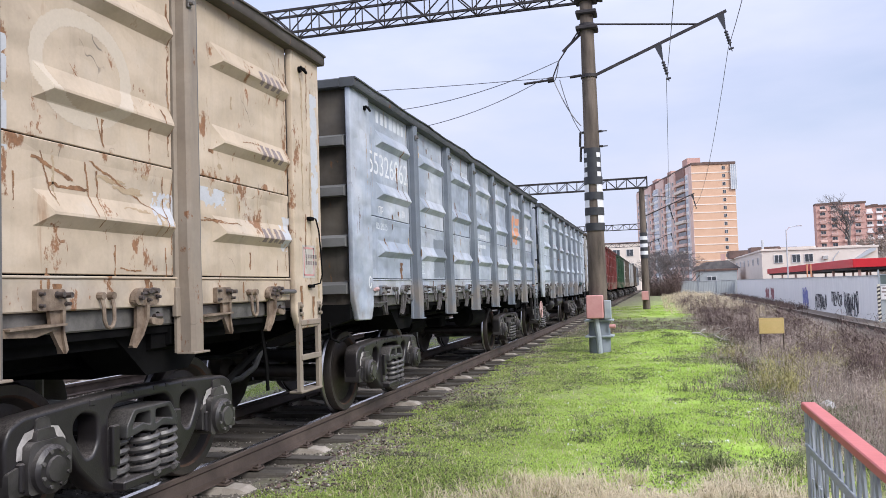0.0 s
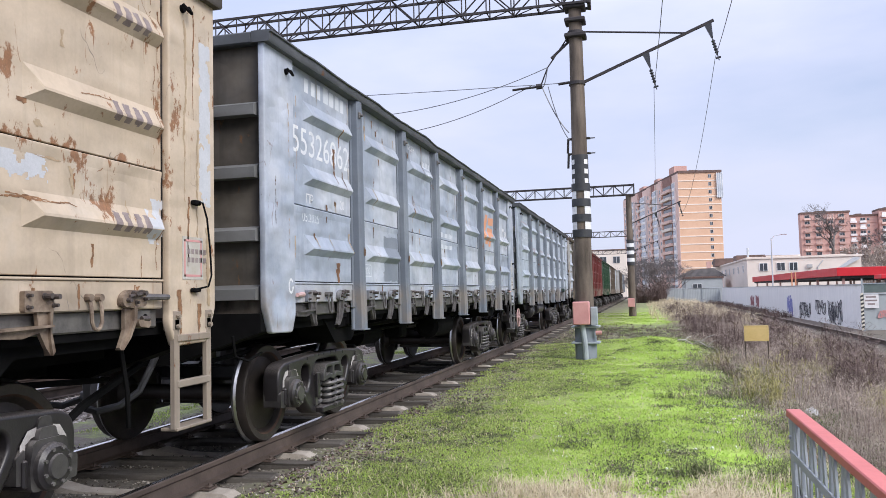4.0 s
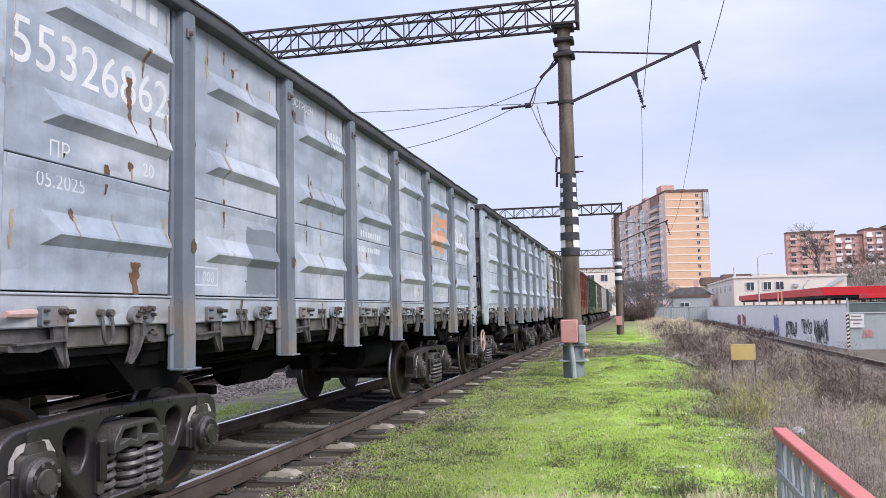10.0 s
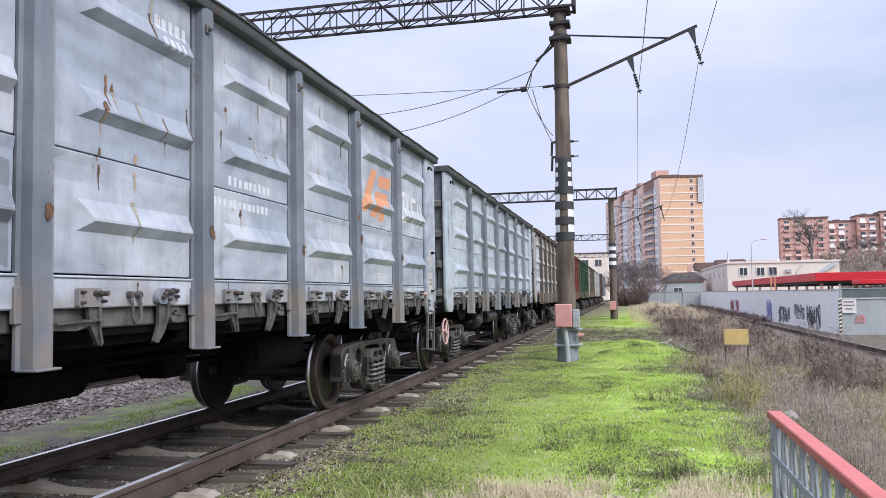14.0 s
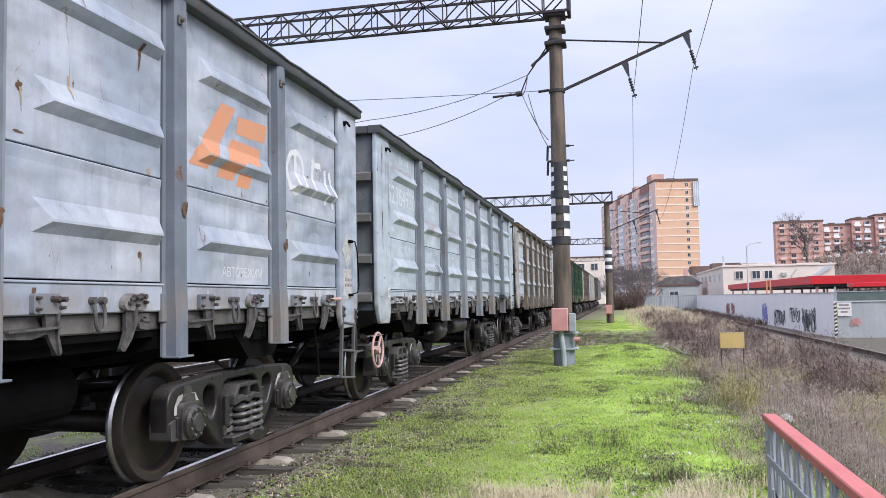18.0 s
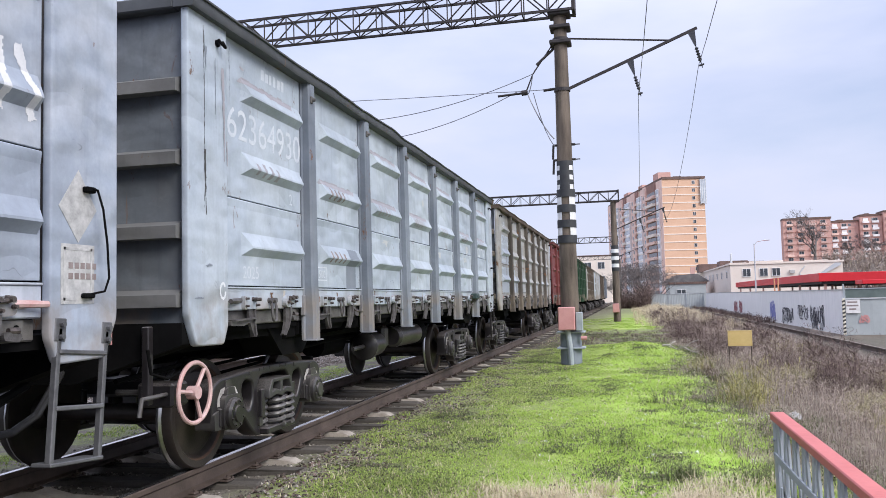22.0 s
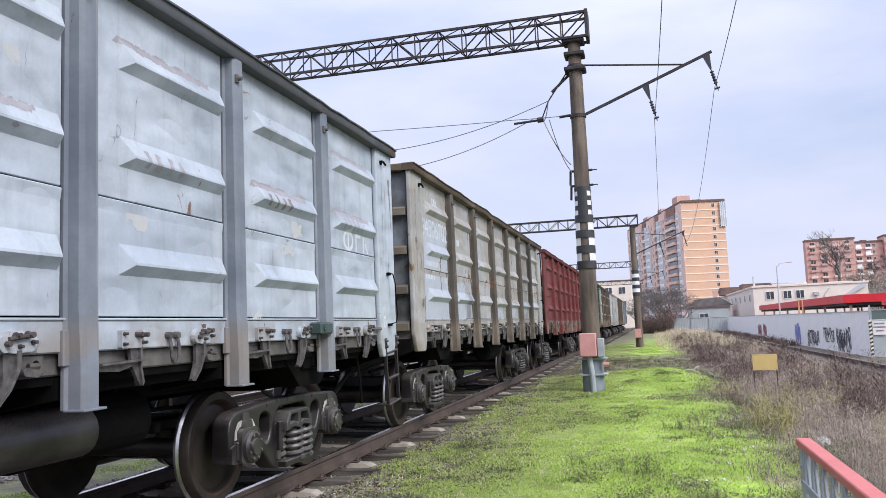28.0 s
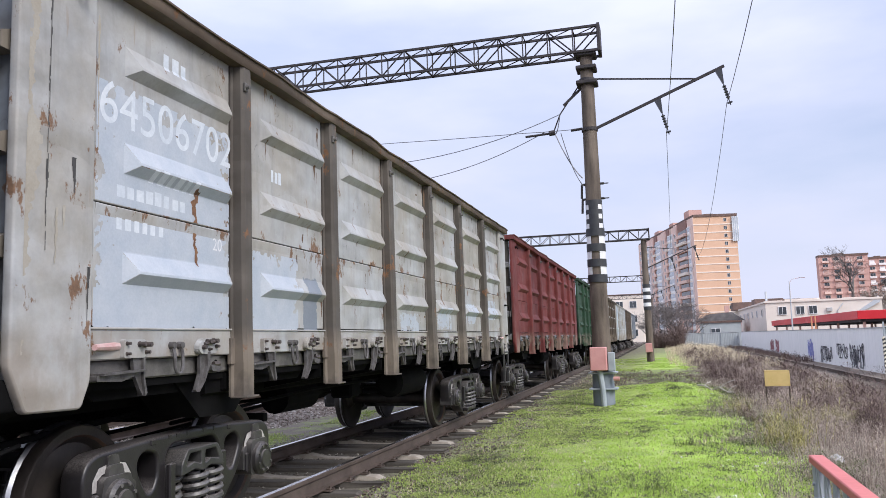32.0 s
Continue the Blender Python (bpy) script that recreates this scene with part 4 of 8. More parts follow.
def hook_mesh():
    """Round-shouldered hinge casting on the sill with an arm that reaches down and a stop beside it."""
    s = Shape()
    s.prism(rounded([(-0.15, 1.33), (-0.135, 1.395), (-0.08, 1.43), (0.02, 1.425), (0.10, 1.43), (0.125, 1.39), (0.115, 1.325), (-0.02, 1.315)], 0.03), 0, 0.0, 0.03, 1)
    s.cyl((0.015, -0.10, 1.365), (0.045, -0.10, 1.365), 0.05, 0.045, n=12, mat=1)
    for y, z, r in ((-0.10, 1.365, 0.015), (-0.03, 1.405, 0.014), (0.05, 1.408, 0.016), (0.09, 1.37, 0.010), (0.0, 1.35, 0.009)):
        s.cyl((0.02, y, z), (0.042, y, z), r * 1.35, n=8, mat=2)
        s.cyl((0.03, y, z), (0.035 + 2.6 * r, y, z), r, n=8, mat=2)
    s.cyl((0.05, -0.09, 1.388), (0.05, 0.06, 1.405), 0.012, n=6, mat=2)
    s.prism([(-0.085, 1.33), (0.015, 1.33), (0.01, 1.235), (-0.05, 1.13), (-0.12, 1.06), (-0.135, 1.075), (-0.085, 1.18)], 0, -0.012, 0.012)
    s.prism([(-0.015, 1.33), (0.015, 1.33), (0.01, 1.235), (-0.05, 1.13), (-0.12, 1.06), (-0.065, 1.13), (-0.018, 1.235)], 0, -0.03, 0.034)
    s.prism(rounded([(0.01, 1.238), (0.12, 1.243), (0.145, 1.215), (0.12, 1.185), (0.02, 1.198)], 0.015), 0, -0.03, 0.045)
    s.cyl((0.03, 0.06, 1.245), (0.04, 0.12, 1.245), 0.018, n=8, mat=2)
    return s.data("hatch_hook")


def loop_mesh():
    """A long steel link hung from two bolts."""
    s = Shape()
    s.tube([(0.018, -0.045, 1.385), (0.034, -0.045, 1.32), (0.038, -0.043, 1.235), (0.038, -0.025, 1.2), (0.038, 0.0, 1.19), (0.038, 0.025, 1.2), (0.038, 0.043, 1.235), (0.034, 0.045, 1.32), (0.018, 0.045, 1.385)], 0.012, 7)
    for y in (-0.045, 0.045):
        s.cyl((0.0, y, 1.378), (0.038, y, 1.378), 0.025, 0.022, n=9)
    return s.data("tie_loop", True)


def side_frame_mesh():
    half = [(0.0, 0.175), (0.34, 0.18), (0.44, 0.225), (0.52, 0.295), (0.63, 0.40), (0.72, 0.545), (0.745, 0.62), (0.80, 0.685), (0.92, 0.705), (1.04, 0.685), (1.085, 0.61), (1.09, 0.385),
            (1.185, 0.385), (1.20, 0.64), (1.165, 0.735), (1.06, 0.785), (0.5, 0.815), (0.0, 0.825)]
    outer = half + [(-y, z) for y, z in half[::-1][1:-1]]
    holes = [rounded([(0.45, 0.70), (0.445, 0.54), (0.50, 0.455), (0.56, 0.45), (0.615, 0.53), (0.665, 0.63), (0.65, 0.70), (0.58, 0.735)], 0.045)]
    holes.append([(-y, z) for y, z in holes[0]][::-1])
    holes.append(rounded([(-0.335, 0.245), (0.335, 0.245), (0.345, 0.68), (0.27, 0.745), (-0.27, 0.745), (-0.345, 0.68)], 0.04))
    me = plate([rounded(outer, 0.045, 3)] + holes, 0.17, 0.022, 3)
    me = turned(me, Matrix(((0, 0, 1, 0), (1, 0, 0, 0), (0, 1, 0, 0), (0, 0, 0, 1))))
    s = Shape()
    s.v = [tuple(v.co) for v in me.vertices]
    s.f = [tuple(q.vertices) for q in me.polygons]
    s.m = [0] * len(s.f)
    bpy.data.meshes.remove(me)
    for e in (-1, 1):
        lug = rounded([(e * 1.07, 0.355), (e * 1.185, 0.36), (e * 1.19, 0.50), (e * 1.07, 0.53)], 0.02)
        s.prism(lug, 0, -0.08, 0.105)
        s.prism(rounded([(e * 0.70, 0.40), (e * 0.765, 0.40), (e * 0.765, 0.60), (e * 0.70, 0.56)], 0.015), 0, -0.08, 0.10)
        s.prism(rounded([(e * 0.30, 0.27), (e * 0.365, 0.27), (e * 0.365, 0.60), (e * 0.30, 0.60)], 0.015), 0, -0.05, 0.108)
        for z in (0.42, 0.54):
            s.cyl((0.09, e * 0.335, z), (0.125, e * 0.335, z), 0.02, n=8)
        s.prism(rounded([(e * 0.86, 0.69), (e * 0.99, 0.69), (e * 0.97, 0.765), (e * 0.88, 0.765)], 0.02), 0, 0.06, 0.098)
        s.box((0.078, e * 0.50 - 0.03, 0.765), (0.092, e * 0.50 + 0.03, 0.805), 0.006)
    for y, w in ((-0.30, 0.04), (-0.20, 0.05), (-0.08, 0.03), (0.15, 0.06), (0.28, 0.03)):
        s.box((0.08, y - w / 2, 0.785), (0.089, y + w / 2, 0.815), 0.003)
    return s.data("side_frame", True)


def wear_mesh():
    """Bright worn rim round the top of an axle opening."""
    s = Shape()
    arc = [(-0.19, 0.55), (-0.185, 0.62), (-0.13, 0.695), (0.0, 0.72), (0.13, 0.695), (0.185, 0.62), (0.19, 0.55)]
    inner = [(y * 0.78, z - 0.045 if abs(y) < 0.16 else z) for y, z in arc]
    s.v = [(0, y, z) for y, z in arc] + [(0, y, z) for y, z in inner]
    s.f = [(i, i + 1, 8 + i, 7 + i)[::-1] for i in range(6)]
    s.m = [0] * 6
    return s.data("worn_rim")


def bolster_end_mesh():
    """Open box end of the bolster above the springs."""
    outer = rounded([(-0.285, 0.515), (-0.10, 0.545), (0.0, 0.515), (0.10, 0.545), (0.285, 0.515), (0.275, 0.60), (0.20, 0.70), (-0.20, 0.70), (-0.275, 0.60)], 0.022)
    left = rounded([(-0.225, 0.575), (-0.11, 0.60), (-0.025, 0.57), (-0.03, 0.665), (-0.175, 0.665)], 0.018)
    right = [(-y, z) for y, z in left][::-1]
    me = plate([outer, left, right], 0.2, 0.008)
    return turned(me, Matrix(((0, 0, 1, 0), (1, 0, 0, 0), (0, 1, 0, 0), (0, 0, 0, 1))))


def axle_box_mesh():
    s = Shape()
    s.prism(rounded([(-0.15, -0.13), (0.15, -0.13), (0.16, 0.02), (0.13, 0.16), (-0.13, 0.16), (-0.16, 0.02)], 0.04), 0, -0.10, 0.135)
    s.cyl((0.12, 0, -0.005), (0.165, 0, -0.005), 0.142, 0.138, 20)
    s.cyl((0.165, 0, -0.005), (0.185, 0, -0.005), 0.138, 0.115, 20)
    s.cyl((0.18, 0, -0.005), (0.20, 0, -0.005), 0.078, 0.07, 18)
    for i in range(8):
        a = math.pi * (i + 0.5) / 4
        s.cyl((0.16, 0.105 * math.cos(a), 0.105 * math.sin(a)), (0.196, 0.105 * math.cos(a), 0.105 * math.sin(a)), 0.013, n=6)
    s.prism(rounded([(-0.085, 0.14), (0.085, 0.14), (0.06, 0.225), (-0.06, 0.225)], 0.02), 0, -0.06, 0.12)
    for e in (-1, 1):
        s.box((0.02, e * 0.17 - 0.02, -0.10), (0.12, e * 0.17 + 0.02, 0.06), 0.01)
    return s.data("axle_box", True)


def spring_mesh():
    s = Shape()
    turns, n = 4.4, 13
    s.tube([(0.096 * math.cos(2 * math.pi * i / n), 0.096 * math.sin(2 * math.pi * i / n), 0.275 * i / (turns * n)) for i in range(int(turns * n) + 1)], 0.0225, 6)
    s.cyl((0, 0, 0.0), (0, 0, 0.275), 0.05, n=10)
    return s.data("coil_spring", True)


def wheelset_mesh():
    s = Shape()
    prof = [(0.0, 0.93), (0.085, 0.93), (0.10, 0.88), (0.13, 0.855), (0.17, 0.815), (0.36, 0.79), (0.395, 0.835), (0.41, 0.855), (0.468, 0.858), (0.4785, 0.845),
            (0.482, 0.77), (0.503, 0.752), (0.505, 0.735), (0.49, 0.722), (0.40, 0.722), (0.37, 0.745), (0.17, 0.765), (0.12, 0.70), (0.085, 0.69)]
    mats = [0] * (len(prof) - 1)
    for i in (10, 11):
        mats[i] = 1
    mats[6] = 2
    s.lathe(prof, 0, 32, mats)
    far = Shape()
    far.lathe([(r, -h) for r, h in prof][::-1], 0, 32, mats[::-1])
    s.add(far.v, far.f)
    s.m[-len(far.f):] = far.m
    s.cyl((-0.7, 0, 0), (0.7, 0, 0), 0.082, n=14)
    return s.data("wheelset", True)


def bolster_mesh():
    s = Shape()
    s.box((-1.0, -0.22, 0.52), (1.0, 0.22, 0.70), 0.03)
    for e in (-1, 1):
        s.box((e * 1.06 - 0.14, -0.31, 0.19), (e * 1.06 + 0.14, 0.31, 0.25), 0.01)
        for y in (-0.34, 0.34):
            s.box((e * 1.13, y - 0.035, 0.36), (e * 1.17, y + 0.035, 0.62), 0.008)
    s.cyl((0, 0, 0.7), (0, 0, 0.95), 0.22, n=16)
    s.cyl((-0.6, -0.5, 0.35), (0.6, -0.5, 0.35), 0.05, n=8)
    s.cyl((-0.6, 0.5, 0.35), (0.6, 0.5, 0.35), 0.05, n=8)
    for e in (-1, 1):
        for y in (-0.46, 0.46):
            s.box((e * 0.72, y - 0.06 * (1 if y > 0 else -1), 0.28), (e * 0.86, y, 0.62), 0.015)
    return s.data("bogie")


def end_wall_mesh():
    s = Shape()
    s.box((-1.42, -0.03, 1.28), (1.42, 0.03, 3.64), 0.006)
    return s.data("end_wall")


def end_beam_mesh():
    s = Shape()
    s.prism([(0.0, -0.06), (-0.13, -0.055), (-0.13, 0.035), (0.0, 0.085)], 0, -1.42, 1.42)
    return s.data("end_beam")


def headstock_mesh():
    s = Shape()
    s.prism(rounded([(-1.45, 1.30), (-1.45, 1.14), (-0.55, 0.86), (0.55, 0.86), (1.45, 1.14), (1.45, 1.30)], 0.02), 1, -0.1, 0.1)
    return s.data("headstock")


def underframe_mesh():
    s = Shape()
    s.box((-1.38, -6.3, 1.2), (1.38, 6.3, 1.28))
    for e in (-1, 1):
        s.box((e * 0.16 - 0.05, -6.4, 0.88), (e * 0.16 + 0.05, 6.4, 1.22), 0.01)
        s.prism([(-1.36, 1.24), (-1.36, 1.10), (-0.9, 0.90), (0.9, 0.90), (1.36, 1.10), (1.36, 1.24)], 1, e * 4.325 - 0.24, e * 4.325 + 0.24)
        s.prism([(e * 4.325 - 0.6, 1.24), (e * 4.325 - 0.24, 0.93), (e * 4.325 + 0.24, 0.93), (e * 4.325 + 0.6, 1.24)], 0, 0.95, 1.32)
        s.box((e * 0.75 - 0.05, -6.2, 1.02), (e * 0.75 + 0.05, 6.2, 1.22))
    for y in POSTS:
        s.prism([(-1.40, 1.24), (-1.40, 1.12), (-0.3, 0.95), (0.3, 0.95), (1.40, 1.12), (1.40, 1.24)], 1, y - 0.06, y + 0.06)
    for i in range(7):
        y = (-3 + i) * BAY
        s.prism([(y - 0.7, 1.24), (y - 0.5, 1.13), (y + 0.5, 1.13), (y + 0.7, 1.24)], 0, 0.45, 1.30)
        s.prism([(y - 0.7, 1.24), (y - 0.5, 1.13), (y + 0.5, 1.13), (y + 0.7, 1.24)], 0, -1.30, -0.45)
    return s.data("underframe")


def brake_mesh():
    s = Shape()
    s.cyl((0.45, -1.75, 0.86), (0.45, -0.95, 0.86), 0.17, n=16)
    s.cyl((0.45, -0.95, 0.86), (0.45, -0.6, 0.86), 0.06, n=10)
    s.cyl((-0.4, 0.4, 0.84), (-0.4, 1.3, 0.84), 0.2, n=16)
    for a, b, r, q in ((1.05, 1.10, 0.14, 0.21), (1.10, 2.25, 0.21, 0.21), (2.25, 2.31, 0.21, 0.13)):
        s.cyl((0.78, a, 0.86), (0.78, b, 0.86), r, q, n=20)
    for y in (1.3, 2.05):
        s.box((0.72, y - 0.03, 1.0), (0.84, y + 0.03, 1.2))
    s.box((0.3, 0.1, 0.72), (0.6, 0.45, 1.0), 0.03)
    for x, z in ((0.28, 0.80), (0.62, 0.92), (-0.3, 0.78)):
        s.tube([(x, -3.9, z - 0.1), (x, -1.2, z), (x, 1.2, z), (x, 3.9, z - 0.1)], 0.018, 6)
    s.tube([(0.75, -6.3, 0.86), (0.8, -4.0, 1.0), (0.72, 0, 1.02), (0.8, 4.0, 1.0), (0.75, 6.3, 0.86)], 0.022, 6)
    for y in (-2.6, 2.6):
        s.box((0.1, y - 0.04, 0.7), (0.8, y + 0.04, 0.78), 0.01)
    return s.data("brake_gear")


def chord_mesh(e):
    """Hollow top rail with a thin lip along its upper edge, a little bent along its length by loading grabs."""
    s = Shape()
    prof = [(1.40, 3.615), (1.555, 3.615), (1.565, 3.63), (1.565, 3.694), (1.582, 3.698), (1.582, 3.712), (1.574, 3.716), (1.40, 3.716)]
    n, steps = len(prof), 56
    for k in range(steps + 1):
        y = (END + 0.025) * (2 * k / steps - 1)
        dz = 0.018 * noise.noise((0.9 * y, 3.1, e)) + 0.010 * noise.noise((3.3 * y, 1.7, e))
        dx = 0.016 * noise.noise((1.1 * y, 8.4, e)) + 0.008 * noise.noise((4.1 * y, 2.2, e))
        s.v += [(e * (x + (dx if x > 1.5 else 0)), y, z + (dz if z > 3.66 else 0)) for x, z in prof]
    for k in range(steps):
        s.f += [(k * n + i, k * n + (i + 1) % n, (k + 1) * n + (i + 1) % n, (k + 1) * n + i)[::-e] for i in range(n)]
    s.f += [tuple(range(n)), tuple(range(steps * n, steps * n + n))[::-1]]
    s.m = [0] * len(s.f)
    return s.data("top_chord", True)


def end_chord_mesh():
    s = Shape()
    s.box((-1.40, -0.095, 3.61), (1.40, 0.095, 3.714), 0.012)
    return s.data("end_chord")


def far_side_mesh():
    s = Shape()
    s.box((-1.47, -END, 1.30), (-1.44, END, 3.62))
    for y in POSTS:
        s.box((-1.56, y - 0.1, 1.08), (-1.46, y + 0.1, 3.62), 0.02)
    s.box((-1.47, -END, 1.17), (-1.36, END, 1.31))
    return s.data("far_side_wall")


def sill_mesh():
    s = Shape()
    s.box((1.36, -SEAM, 1.375), (1.452, SEAM, 1.555), 0.008)
    s.box((1.40, -SEAM, 1.553), (1.462, SEAM, 1.568), 0.004)
    return s.data("side_sill")


def under_sill_mesh():
    s = Shape()
    s.box((1.33, -SEAM, 1.25), (1.405, SEAM, 1.375), 0.01)
    for i in range(7):
        y = (-3 + i) * BAY
        s.box((1.405, y + 0.42, 1.265), (1.43, y + 0.68, 1.375), 0.008)
        s.cyl((1.42, y + 0.62, 1.32), (1.4325, y + 0.62, 1.32), 0.024, n=10, mat=1)
    return s.data("under_sill")


def gap_shade_mesh():
    """Dark sheet added behind the side panels, standing for the shade in their gaps."""
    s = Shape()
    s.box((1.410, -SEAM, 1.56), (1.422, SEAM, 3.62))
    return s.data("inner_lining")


def coupler_mesh():
    s = Shape()
    s.box((-0.09, -0.55, 0.97), (0.09, 0.0, 1.13), 0.02)
    s.prism(rounded([(-0.22, -0.78), (0.16, -0.82), (0.24, -0.62), (0.13, -0.48), (-0.13, -0.48), (-0.24, -0.6)], 0.04), 2, 0.88, 1.22)
    return s.data("coupler")


def hose_mesh():
    s = Shape()
    s.tube([(0.45, -0.1, 0.95), (0.5, -0.25, 0.86), (0.48, -0.38, 0.68), (0.40, -0.52, 0.58), (0.28, -0.64, 0.55), (0.14, -0.70, 0.6)], 0.03, 8)
    return s.data("air_hose")


def stile_mesh(w):
    s = Shape()
    s.box((-0.02, -w, 0.56), (0.02, w, 1.30), 0.005)
    s.box((-0.06, -0.05, 1.22), (0.02, 0.05, 1.36), 0.01)
    for z in (1.25, 1.32):
        s.cyl((0.01, 0, z), (0.045, 0, z), 0.016, n=6)
    return s.data("stile")


def rung_mesh(w):
    s = Shape()
    s.box((-0.02, -0.2, -0.8 * w), (0.03, 0.2, 0.8 * w), 0.005)
    return s.data("rung")


def tread_mesh():
    s = Shape()
    s.box((-0.10, -0.22, 0.548), (0.03, 0.22, 0.57), 0.005)
    return s.data("step_ladder")


def handle_mesh():
    s = Shape()
    s.tube([(0.02, 0, 2.12), (0.07, 0.0, 2.11), (0.085, 0.03, 2.0), (0.08, 0.075, 1.8), (0.085, 0.085, 1.6), (0.075, 0.06, 1.52), (0.02, -0.02, 1.5)], 0.0075, 6)
    s.box((0.0, -0.05, 2.095), (0.045, 0.03, 2.13), 0.008)
    s.box((0.0, -0.06, 1.48), (0.04, 0.03, 1.51), 0.008)
    return s.data("grab_handle")


def roper_mesh():
    """Small bent lashing eye near the top of a post."""
    s = Shape()
    s.cyl((0, 0, 0), (0.02, 0, 0), 0.03, 0.026, n=10)
    s.tube([(0.03, -0.03, 0.02), (0.06, -0.02, -0.02), (0.06, 0.03, -0.03), (0.03, 0.04, 0.02)], 0.012, 6)
    return s.data("lashing_eye")


def bracket_mesh():
    """Short angled lug welded on a post under the top rail."""
    s = Shape()
    s.box((0.0, -0.02, -0.035), (0.02, 0.02, 0.035), 0.004)
    s.cyl((0.015, 0.0, 0.0), (0.05, 0.0, -0.004), 0.02, 0.016, 8)
    return s.data("post_bracket")


def handwheel_mesh():
    s = Shape()
    s.tube([(0, 0.222 * math.cos(2 * math.pi * i / 28), 0.222 * math.sin(2 * math.pi * i / 28)) for i in range(28)], 0.017, 8, closed=True)
    for i in range(3):
        a = 2 * math.pi * i / 3 + 0.9
        s.tube([(0.0, 0.05 * math.cos(a), 0.05 * math.sin(a)), (0.0, 0.222 * math.cos(a), 0.222 * math.sin(a))], 0.016, 6)
    s.cyl((-0.05, 0, 0), (0.03, 0, 0), 0.05, n=12)
    return s.data("handwheel", True)


def crank_mesh():
    s = Shape()
    s.cyl((-0.6, 0, 0), (0.06, 0, 0), 0.022, n=8)
    s.box((-0.35, -0.12, -0.1), (-0.05, 0.1, 0.08), 0.02)
    s.box((-0.2, -0.28, -0.06), (-0.14, -0.22, 0.5), 0.008)
    s.tube([(-0.1, -0.1, 0.0), (-0.1, -0.42, 0.0), (-0.1, -0.45, -0.12)], 0.016, 6)
    return s.data("brake_spindle")


P = dict(panel_up=panel_mesh(2.304, 3.62, RIB_Z[1:]), panel_low=panel_mesh(1.578, 2.296, RIB_Z[:1]), post=post_mesh(), corner=corner_mesh(), latch=latch_mesh(),
         hook=hook_mesh(), loop=loop_mesh(), frame=side_frame_mesh(), wear=wear_mesh(), saddle=bolster_end_mesh(), box=axle_box_mesh(), spring=spring_mesh(), wheelset=wheelset_mesh(), bolster=bolster_mesh(),
         end=end_wall_mesh(), beam=end_beam_mesh(), headstock=headstock_mesh(), under=underframe_mesh(), brake=brake_mesh(), chord=chord_mesh(1), far_chord=chord_mesh(-1), end_chord=end_chord_mesh(), far=far_side_mesh(),
         sill=sill_mesh(), undersill=under_sill_mesh(), coupler=coupler_mesh(), hose=hose_mesh(), tread=tread_mesh(), handle=handle_mesh(), eye=roper_mesh(), bracket=bracket_mesh(),
         gap_shade=gap_shade_mesh(), handwheel=handwheel_mesh(), crank=crank_mesh())

TURN = pose(0, 0, 0, 0, 0, 180)
WAGONS = []
WHEELSETS = []


def make_bogie(wagon, y, full):
    bogie = part("bogie", P["bolster"], M["bogie"], wagon, "two-axle bogie with cast side frames", pose(0, y, 0))
    for e in (1, -1):
        turn = pose(0, 0, 0) if e > 0 else TURN
        part("side_frame", P["frame"], M["bogie"], bogie, "dusty black cast side frame", pose(0, 0, 0) @ turn @ pose(1.03, 0, 0))
        for a in (-0.925, 0.925):
            part("axle_box", P["box"], M["bogie"], bogie, "", turn @ pose(1.03, a, WHEEL_R))
        if e > 0:
            part("bolster_end", P["saddle"], M["casting"], bogie, "", pose(1.10, 0, 0))
            for a in (-0.925, 0.925):
                part("worn_rim", P["wear"], M["wornrim"], bogie, "pale worn rim of the axle opening", pose(1.118, a, 0))
            for k, sx in ((-0.205, 1.02), (0.0, 1.115), (0.2, 1.115)):
                part("coil_spring", P["spring"], M["spring"], bogie, "", pose(sx, k, 0.235))
    for a in (-0.925, 0.925):
        w = part("wheelset", P["wheelset"], [M["wheel"], M["tread"], M["rimrust"]], bogie, "pair of steel wheels with polished treads", pose(0, a, WHEEL_R))
        WHEELSETS.append((w, a))
    return bogie


